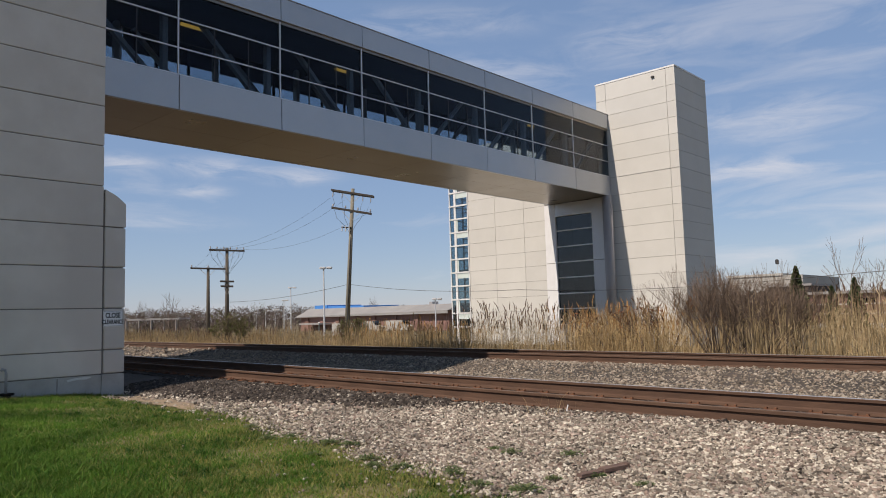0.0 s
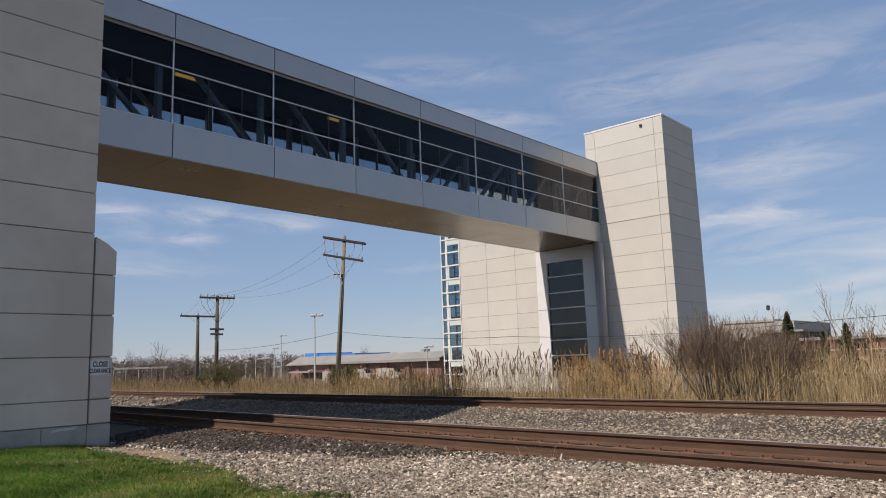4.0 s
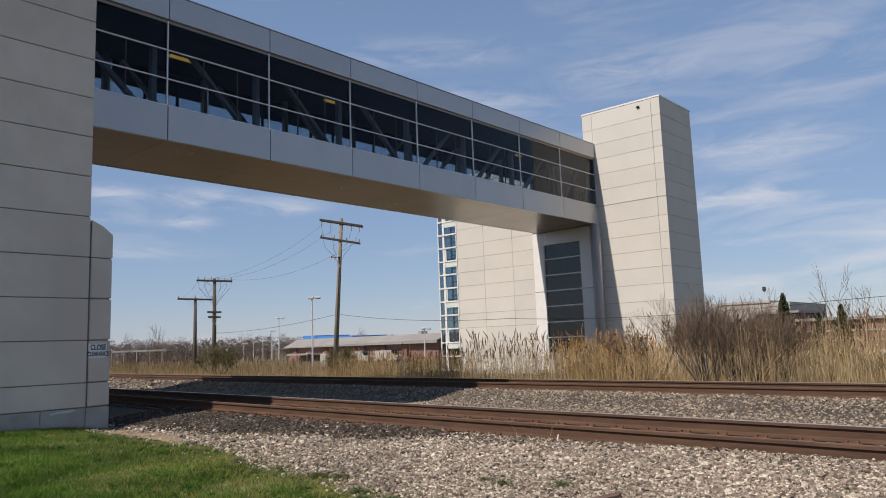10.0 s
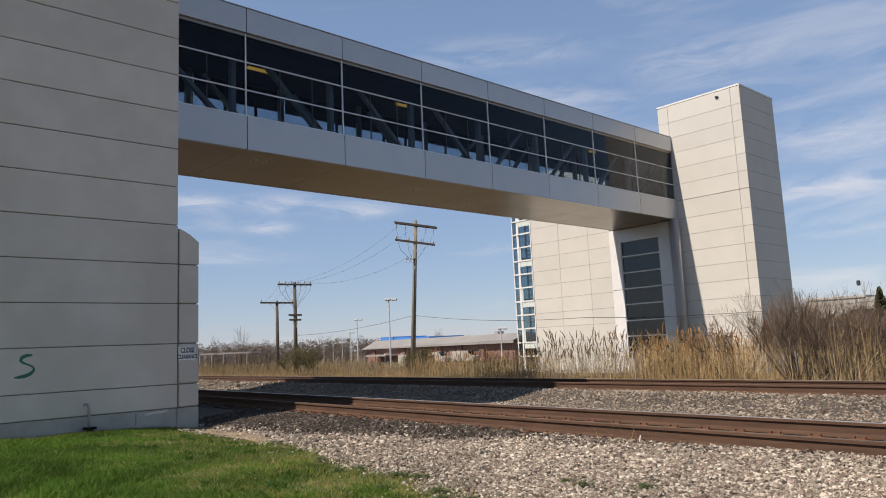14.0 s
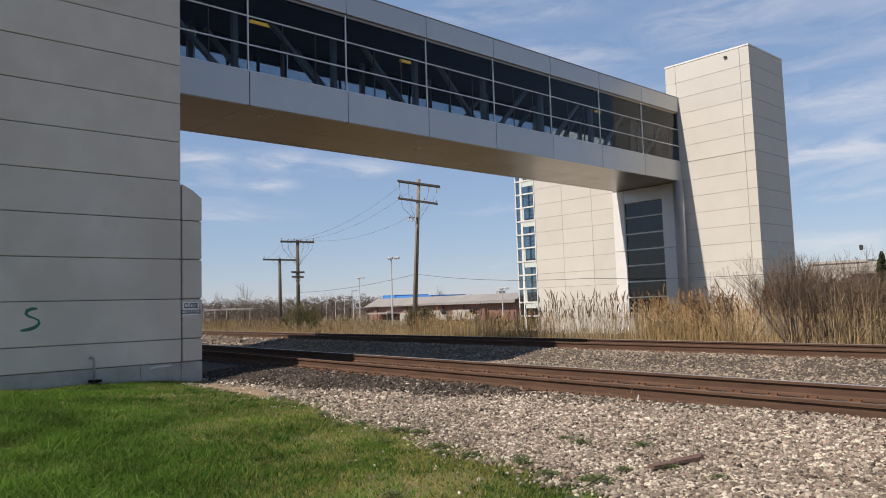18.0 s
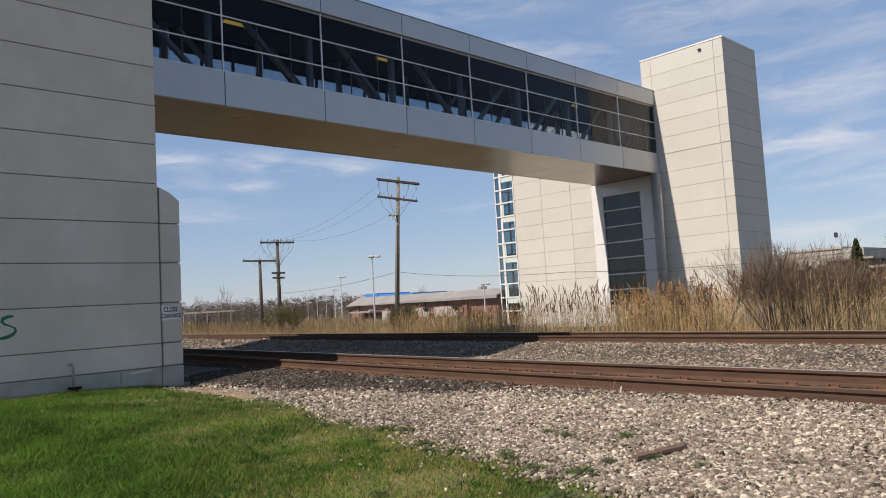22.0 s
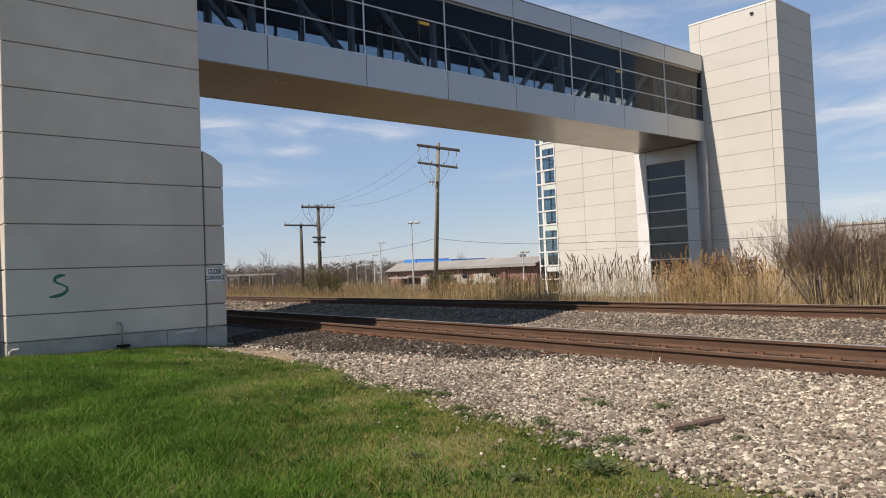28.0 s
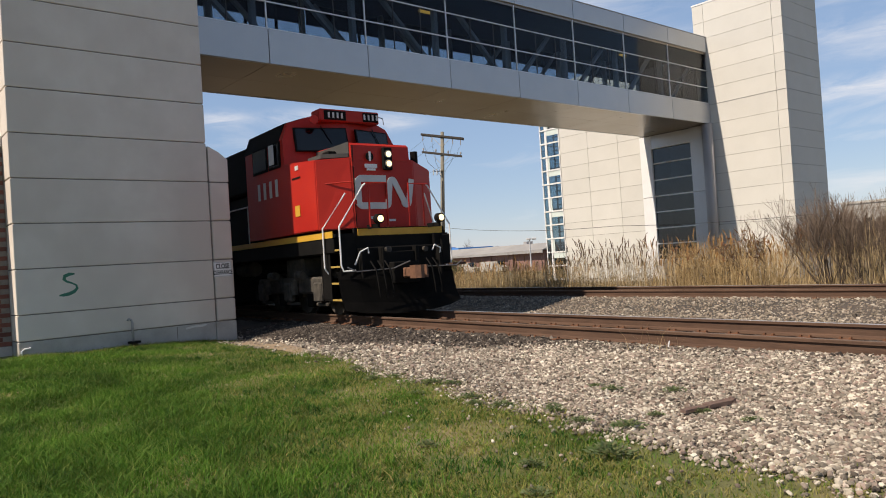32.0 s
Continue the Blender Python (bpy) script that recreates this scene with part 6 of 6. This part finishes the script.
    for y in (-0.9, -0.72, -0.55, 0.55, 0.72):
        P("air_hose", bm_tube([(-0.16, y, 1.2), (0.02, y + 0.02, 1.0), (0.06, y + 0.05, 0.6), (0.03, y + 0.08, 0.42)], 0.02, 6), M_BLACK)
    P("uncoupling_lever", bm_tube([(-0.1, -1.5, 1.1), (-0.06, -1.3, 1.0), (-0.06, -0.4, 1.02), (0.0, 0.0, 1.16)], 0.015, 6), M_STEEL)
    P("uncoupling_lever", bm_tube([(-0.1, 1.5, 1.1), (-0.06, 1.3, 1.0), (-0.06, 0.4, 1.02)], 0.015, 6), M_STEEL)
    P("corner_post", bm_box(-0.75, -0.45, 1.2, 1.48, 0.9, 1.75, bevel=0.03), M_BLACK)
    P("plough_step", bm_box(-0.45, -0.1, 1.25, 1.62, 1.0, 1.06), M_RUST)
    # steps and handrails at both front corners
    for s in (-1, 1):
        wl = P("stepwell", bm_box(-1.42, -0.5, min(s * 1.05, s * 1.1), max(s * 1.05, s * 1.1), 0.35, 1.78), M_BLACK)
        for k, z in enumerate((0.42, 0.78, 1.14, 1.5)):
            st = P("step", bm_box(-1.38, -0.54, min(s * 1.08, s * 1.42), max(s * 1.08, s * 1.42), z - 0.03, z), M_BLACK, wl)
            P("step_edge", bm_box(-0.98, -0.54, min(s * 1.422, s * 1.436), max(s * 1.422, s * 1.436), z - 0.035, z + 0.005), M_STEPEDGE, st, "worn yellow step edge")
        P("step_panel", bm_box(-1.40, -1.0, min(s * 1.40, s * 1.432), max(s * 1.40, s * 1.432), 0.42, 1.76), M_BLACK, wl)
        for x in (-1.41, -0.52):
            P("step_side", bm_box(x - 0.015, x + 0.015, min(s * 1.05, s * 1.44), max(s * 1.05, s * 1.44), 0.38, 1.78), M_BLACK, wl)
        P("handrail", bm_tube([(-1.12, s * 1.40, 0.95), (-1.12, s * 1.51, 1.1), (-1.12, s * 1.51, 1.98), (-0.82, s * 1.06, 2.74)], 0.019, 8), M_WHITE, label="white handrail")
        P("handrail", bm_tube([(-0.30, s * 1.2, 1.02), (-0.42, s * 1.42, 1.02), (-0.44, s * 1.46, 1.15), (-0.44, s * 1.46, 1.98), (-0.38, s * 0.86, 2.86), (-0.38, s * 0.80, 2.90)], 0.019, 8), M_WHITE, label="white handrail")
        P("grab_iron", bm_tube([(-0.45, s * 1.12, 1.15), (-0.30, s * 1.06, 1.42), (-0.28, s * 0.88, 1.5), (-0.32, s * 0.84, 1.38)], 0.018, 6), M_WHITE)
    P("front_rail", bm_tube([(-0.38, -0.80, 2.90), (-0.38, -0.25, 2.92), (-0.38, -0.25, 1.95)], 0.020, 8), M_RED)
    P("front_rail", bm_tube([(-0.38, 0.85, 2.90), (-0.38, 0.32, 2.92), (-0.38, 0.32, 1.95)], 0.020, 8), M_RED)
    for y in (-0.72, 0.72):
        P("rail_post", bm_tube([(-0.38, y, 1.95), (-0.38, y, 2.9)], 0.022, 8), M_RED)
    P("nose_rail", bm_tube([(-1.25, -1.33, 2.96), (-1.18, -1.38, 2.98), (-0.80, -0.86, 3.0)], 0.014, 6), M_RED)
    # lights
    box = P("headlight_box", bm_box(-0.9, -0.80, -0.02, 0.22, 3.28, 3.80, bevel=0.02), M_BLACK, nose)
    for z in (3.42, 3.64):
        h = P("headlight", bm_disc((-0.82, 0.10, z), 0.09, 0.05, "x", 20), M_STEEL, box)
        h.parent = nose
        P("headlight_lens", bm_disc((-0.768, 0.10, z), 0.066, 0.012, "x", 20), M_LAMP, h, "lit headlight")
    for y in (-0.64, 0.98):
        d = P("ditch_light", bm_disc((-0.22, y, 2.11), 0.105, 0.14, "x", 20), M_BLACK, nose)
        d.parent = lo
        P("ditch_light_lens", bm_disc((-0.078, y, 2.11), 0.07, 0.012, "x", 20), M_LAMP, d, "lit ditch light")
        P("ditch_bracket", bm_box(-0.62, -0.16, y - 0.03, y + 0.03, 1.92, 2.01), M_BLACK, d)
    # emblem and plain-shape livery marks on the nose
    em = P("emblem", bm_disc((-0.862, -0.36, 3.58), 0.10, 0.02, "x", 16), M_BLACK, nose)
    P("emblem_stripe", bm_box(-0.84, -0.833, -0.385, -0.335, 3.47, 3.69), M_WHITE, em)
    P("plate", bm_box(-0.862, -0.838, -0.50, -0.18, 3.32, 3.41, bevel=0.005), M_WHITE, nose)
    P("plate", bm_box(-0.862, -0.842, -0.45, -0.22, 3.26, 3.31, bevel=0.004), M_WHITE, nose)
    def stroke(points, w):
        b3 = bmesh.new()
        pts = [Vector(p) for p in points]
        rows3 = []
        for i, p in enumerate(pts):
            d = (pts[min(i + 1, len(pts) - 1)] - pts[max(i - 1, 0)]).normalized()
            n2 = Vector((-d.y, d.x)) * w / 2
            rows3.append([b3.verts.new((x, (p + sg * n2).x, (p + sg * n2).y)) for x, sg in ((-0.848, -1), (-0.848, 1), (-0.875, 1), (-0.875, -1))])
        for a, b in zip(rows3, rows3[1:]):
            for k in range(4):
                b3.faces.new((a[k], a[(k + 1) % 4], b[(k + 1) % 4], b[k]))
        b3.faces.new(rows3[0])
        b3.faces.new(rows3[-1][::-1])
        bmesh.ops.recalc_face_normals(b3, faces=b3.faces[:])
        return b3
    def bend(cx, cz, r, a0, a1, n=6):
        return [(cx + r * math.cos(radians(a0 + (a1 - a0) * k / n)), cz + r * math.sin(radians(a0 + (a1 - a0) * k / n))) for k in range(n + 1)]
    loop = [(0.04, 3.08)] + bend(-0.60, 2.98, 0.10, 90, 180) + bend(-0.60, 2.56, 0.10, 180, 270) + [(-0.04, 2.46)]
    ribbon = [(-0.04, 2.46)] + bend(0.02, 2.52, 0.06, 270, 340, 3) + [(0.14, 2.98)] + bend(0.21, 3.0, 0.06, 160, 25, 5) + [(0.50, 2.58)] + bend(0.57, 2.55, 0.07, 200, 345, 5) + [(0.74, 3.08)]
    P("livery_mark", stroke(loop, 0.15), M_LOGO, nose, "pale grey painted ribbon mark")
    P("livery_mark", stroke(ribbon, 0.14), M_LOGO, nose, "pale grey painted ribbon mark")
    P("notice", bm_box(-0.862, -0.845, -0.46, -0.30, 2.16, 2.22), M_LOGO, nose)
    P("notice", bm_box(-0.862, -0.845, 0.06, 0.24, 2.1, 2.15), M_LOGO, nose)
    # running gear
    axles = []
    for base in (-1.92, -16.2):
        fr = P("truck_frame", bm_box(base - 3.9, base + 0.55, -1.20, -1.02, 0.52, 0.92, bevel=0.05), M_GRIME)
        P("truck_frame", bm_box(base - 3.9, base + 0.55, 1.02, 1.20, 0.52, 0.92, bevel=0.05), M_GRIME)
        P("bolster", bm_box(base - 2.2, base - 1.2, -1.1, 1.1, 0.9, 1.4, bevel=0.05), M_GRIME)
        for k in range(3):
            x = base - 1.68 * k
            for s in (-1, 1):
                P("journal_box", bm_box(x - 0.2, x + 0.2, min(s * 1.2, s * 1.36), max(s * 1.2, s * 1.36), 0.34, 0.80, bevel=0.04), M_GRIME, fr)
                P("spring", bm_tube([(x + 0.32, s * 1.27, 0.5), (x + 0.32, s * 1.27, 0.86)], 0.09, 10), M_GRIME, fr)
                P("brake_cylinder", bm_tube([(x + 0.5, s * 1.26, 0.98), (x + 0.85, s * 1.26, 0.98)], 0.11, 10), M_GRIME, fr)
            P("traction_motor", bm_box(x - 0.75, x + 0.62, -0.60, 0.60, 0.14, 1.15, bevel=0.06), M_BLACK)
            P("brake_rigging", bm_box(x - 0.95, x - 0.72, -1.16, -0.72, 0.2, 0.6, bevel=0.03), M_BLACK, fr)
            P("pedestal_tie", bm_box(x - 0.3, x + 0.3, -1.24, -1.12, 0.24, 0.32, bevel=0.02), M_GRIME, fr)
            ws = bm_disc((0, -0.95, 0), 0.09, 1.9, "y", 12)
            for s in (-1, 1):
                bm_disc((0, s * 0.755 - 0.065, 0), 0.51, 0.13, "y", 28, ws)
                bm_disc((0, s * 0.69 - 0.015, 0), 0.54, 0.03, "y", 28, ws)
                for a in range(6):
                    bm_box(0.28 * math.cos(a) - 0.05, 0.28 * math.cos(a) + 0.05, s * 0.825 - 0.012, s * 0.825 + 0.012, 0.28 * math.sin(a) - 0.05, 0.28 * math.sin(a) + 0.05, ws)
            wh = P("wheelset", ws, M_GRIME, label="steel wheelset")
            wh.location = (x, 0, 0.515)
            axles.append((wh, x))
    P("fuel_tank", bm_box(-12.6, -7.4, -1.42, 1.42, 0.16, 1.4, bevel=0.12), M_BLACK)
    P("air_reservoir", bm_tube([(-7.2, -1.1, 1.2), (-6.2, -1.1, 1.2)], 0.2, 12), M_GRIME)
    P("sand_pipe", bm_tube([(-1.2, -0.95, 1.2), (-1.35, -0.8, 0.6), (-1.45, -0.76, 0.15)], 0.02, 6), M_STEEL)
    return lo, axles


def text_mesh(text, size, depth=0.002, bold=0.012):
    cu = bpy.data.curves.new("text", "FONT")
    cu.body, cu.size, cu.align_x, cu.align_y, cu.extrude, cu.offset = text, size, "CENTER", "CENTER", depth, size * bold
    ob = bpy.data.objects.new("text", cu)
    scene.collection.objects.link(ob)
    me = bpy.data.meshes.new_from_object(ob.evaluated_get(bpy.context.evaluated_depsgraph_get()))
    bpy.data.objects.remove(ob)
    return me


def digits(text, at, size, parent, front):
    """The running number, as plain bars."""
    bm = bmesh.new()
    for k in range(len(text)):
        x = (k - (len(text) - 1) / 2) * size * 0.60
        bm_box(x - size * 0.13, x + size * 0.13, -size * 0.34, size * 0.34, 0.0, 0.003, bm)
    ob = new("number_bars", mesh_of(bm, M_LOGO))
    ob.parent = parent
    ob.matrix_local = pose(*at, 90, 0, 90) if front else pose(*at, 90, 0, 0)
    return ob


loco, wheelsets = locomotive()

# ---- small things at the near tower ----
sign = thing("warning_sign", "white metal sign with black letters on the concrete wall", "sign", TX + 0.004, 6.765, 1.615)
part("plate", bm_box(0, 0.006, -0.21, 0.21, -0.17, 0.17, bevel=0.002), M_WHITE, sign)
for k, (word, z) in enumerate((("CLOSE", 0.065), ("CLEARANCE", -0.075))):
    me = text_mesh(word, 0.135 if k == 0 else 0.112, 0.001, 0.03)
    me.materials.clear()
    me.materials.append(M_BLACKPAINT)
    t = new("letters", me)
    t.parent = sign
    t.matrix_local = pose(0.008, 0, z, 90, 0, 90) @ Matrix.Diagonal((0.72 if k else 0.8, 1.15, 1, 1))
for y, z in ((0, 0.15), (0, -0.15)):
    part("bolt", bm_disc((0.006, y, z), 0.012, 0.006, "x", 8), M_GALV, sign)
for z0, z1, y0, y1 in ((0.155, 0.16, -0.2, 0.2), (-0.16, -0.155, -0.2, 0.2), (-0.16, 0.16, -0.2, -0.195), (-0.16, 0.16, 0.195, 0.2)):
    part("border", bm_box(0.0062, 0.0075, y0, y1, z0, z1), M_BLACKPAINT, sign)

# a sprayed letter on the panels
pts = [(3.67, 1.70), (3.57, 1.695), (3.49, 1.66), (3.47, 1.60), (3.52, 1.55), (3.61, 1.515), (3.69, 1.47), (3.705, 1.41), (3.65, 1.345), (3.56, 1.305), (3.45, 1.285), (3.37, 1.28)]
bm = bmesh.new()
ring = []
for i, p in enumerate(pts):
    a, b = Vector(pts[max(i - 1, 0)]), Vector(pts[min(i + 1, len(pts) - 1)])
    d = (b - a).normalized()
    w = (0.026 + 0.010 * math.sin(i * 0.9)) * (0.6 if i in (0, len(pts) - 1) else 1)
    ring.append([bm.verts.new((TX + 0.0015, p[0] - d.y * w * s, p[1] + d.x * w * s)) for s in (-1, 1)])
for a, b in zip(ring, ring[1:]):
    bm.faces.new((a[0], a[1], b[1], b[0]))
tagged(new("graffiti", mesh_of(bm, M_GREENPAINT)), "green sprayed letter S on the concrete panels", "graffiti")

pipe = thing("standpipe", "bent grey vent pipe on a black cap at the wall foot", "pipe", TX + 0.12, 4.66, 0.02)
part("pipe", bm_tube([(0, 0.03, 0.15), (0, 0.03, 0.58), (0, 0.01, 0.65), (0, -0.04, 0.67), (0, -0.06, 0.63)], 0.026, 10), M_COLUMN, pipe, smooth=True)
part("cap", bm_tube([(0, 0.05, 0.16), (0, 0.05, 0.20)], 0.13, 14), M_BLACK, pipe, "black cap")
part("collar", bm_tube([(0, 0.05, -0.05), (0, 0.05, 0.16)], 0.075, 12), M_GRIME, pipe)
conduit = thing("downpipe", "thin white pipe end at the tower corner", "pipe", TX + 0.03, 2.66, 0.13)
part("pipe", bm_tube([(0, 0, 0), (0, 0, 0.13), (0, 0.05, 0.17), (0, 0.16, 0.18)], 0.018, 8), M_WHITE, conduit)
scar = new("plinth_crack", mesh_of(bm_box(TX - 0.001, TX + 0.003, 5.65, 5.668, 0.16, 0.41), M_JOINT))
tagged(scar, "dark vertical crack in the concrete plinth", "crack")
chip = bmesh.new()
cp = [(5.86, 0.33), (6.05, 0.36), (6.22, 0.355), (6.34, 0.39), (6.3, 0.41), (6.0, 0.40), (5.84, 0.37)]
chip.faces.new([chip.verts.new((TX + 0.002, y, z)) for y, z in cp])
tagged(new("plinth_patch", mesh_of(chip, M_PLASTER)), "pale chipped patch on the concrete plinth", "concrete patch")

log = thing("broken_plank", "weathered brown broken plank lying on the ballast", "plank", -3.48, 5.85, 0.07, 70)
bm = bmesh.new()
for k, (x0, x1, y0, y1, z0, z1) in enumerate(((-0.02, 0.25, -0.05, 0.045, -0.02, 0.016), (-0.26, 0.0, -0.03, 0.04, -0.022, 0.006), (0.24, 0.28, -0.04, 0.02, -0.012, 0.022))):
    bm_box(x0, x1, y0, y1, z0, z1, bm)
bmesh.ops.subdivide_edges(bm, edges=[e for e in bm.edges if e.calc_length() > 0.2], cuts=5)
for v in bm.verts:
    v.co += Vector((0, 1, 1)) * noise.noise(v.co * 8) * 0.005
    v.co.z += 0.05 * v.co.x
part("wood", bm, M_BARK, log)
stake = thing("trackside_marker", "thin white marker stick standing beside the rail", "marker", -5.35, 8.15, 0.16)
part("stick", bm_tube([(0, 0, 0), (0.01, 0, 0.06), (0.02, 0.01, 0.12)], 0.009, 6), M_WHITE, stake)

bx, by = scatter(420, -7, -2, 2.9, 5.4, lambda x, y: (y < lawn_edge(x) - 0.1) & (RNG.uniform(0, 1, len(x)) < 0.12 * np.exp(-(lawn_edge(x) - y) / 0.7)))
bx, by = np.concatenate([bx, [-4.15, -3.89, -3.63, -3.6, -3.9, -3.96, -4.28]]), np.concatenate([by, [4.08, 3.84, 3.67, 4.02, 4.63, 4.58, 3.98]])
gx, gy = scatter(5200, -12, -1.5, 3.0, 6.6, lambda x, y: (y < lawn_edge(x) + 0.1) & (y > lawn_edge(x) - 1.5) & (RNG.uniform(0, 1, len(x)) < np.exp(-(lawn_edge(x) - y) / 0.45) * np.clip(1.7 * patchy(2.6 * x + 2, 3.1 * y) - 0.35, 0, 1)))
stones("edge_gravel", gx, gy, 0.013, 0.006, "small loose stones among the thin grass at the ballast edge")
stones("strayed_stones", bx, by, 0.018, 0.014, "pale stones strayed onto the lawn")
tx, ty = RNG.uniform(-5.7, -5.0, 18), RNG.uniform(7.75, 7.95, 18)
blades("trackside_straw", tx, ty - 0.07 * tx - 0.35, 0.30, 0.004, M_REED, "dry straw tuft beside the rail", "grass", 0.5)

# things in the bridge corridor
for y0, y1 in ((11.43, 12.26), (17.98, 18.78), (31.0, 31.5)):
    hs = thing("ceiling_light", "glowing yellow light bar under the corridor ceiling", "ceiling light", -22.0, (y0 + y1) / 2, 11.38, group="lights in the footbridge")
    part("tube", bm_box(-0.06, 0.06, -(y1 - y0) / 2, (y1 - y0) / 2, -0.045, 0.045, bevel=0.015), M_WARM, hs)
    for s in (-1, 1):
        part("hanger", bm_tube([(0, s * 0.3, 0.045), (0, s * 0.3, 0.24)], 0.01, 5), M_GALV, hs)

# ---- bricks of the wing ----
brick_mesh = mesh_of(bm_box(-0.05, 0.0, -0.142, 0.142, 0.0, 0.082, bevel=0.005), M_BRICK)
for row in range(42):
    z = 0.352 + 0.094 * row
    y = TY0 - 0.155 - (0.15 if row % 2 else 0)
    while y > 0.9:
        share("brick", brick_mesh, wing, WX, y, z)
        y -= 0.302


def motions():
    """The locomotive runs along the near track at a steady pace; its wheelsets roll."""
    way = Vector((math.cos(radians(TRACK_DEG)), math.sin(radians(TRACK_DEG)), 0))
    start = Vector((0, NEAR_V, RAIL_TOP + 0.003))
    key = [(0.0, -24.22 - 31 * 11.8), (15.0, -24.22 - 16 * 11.8), (28.0, -24.22 - 3 * 11.8), (30.0, -24.22 - 11.8), (31.0, -24.22), (31.5, -18.32), (32.0, -12.70)]
    rows = []
    for t, s in key:
        p = start + way * s
        rows.append((t, pose(*p, 0, 0, TRACK_DEG)))
    walk(loco, rows)
    turn = 11.75 / 0.51
    steps = 32 * 15
    for ob, x in wheelsets:
        walk(ob, [(32.0 * k / steps, pose(x, 0, 0.515, 0, math.degrees(turn * 32.0 * k / steps) % 360, 0)) for k in range(steps + 1)])


motions()
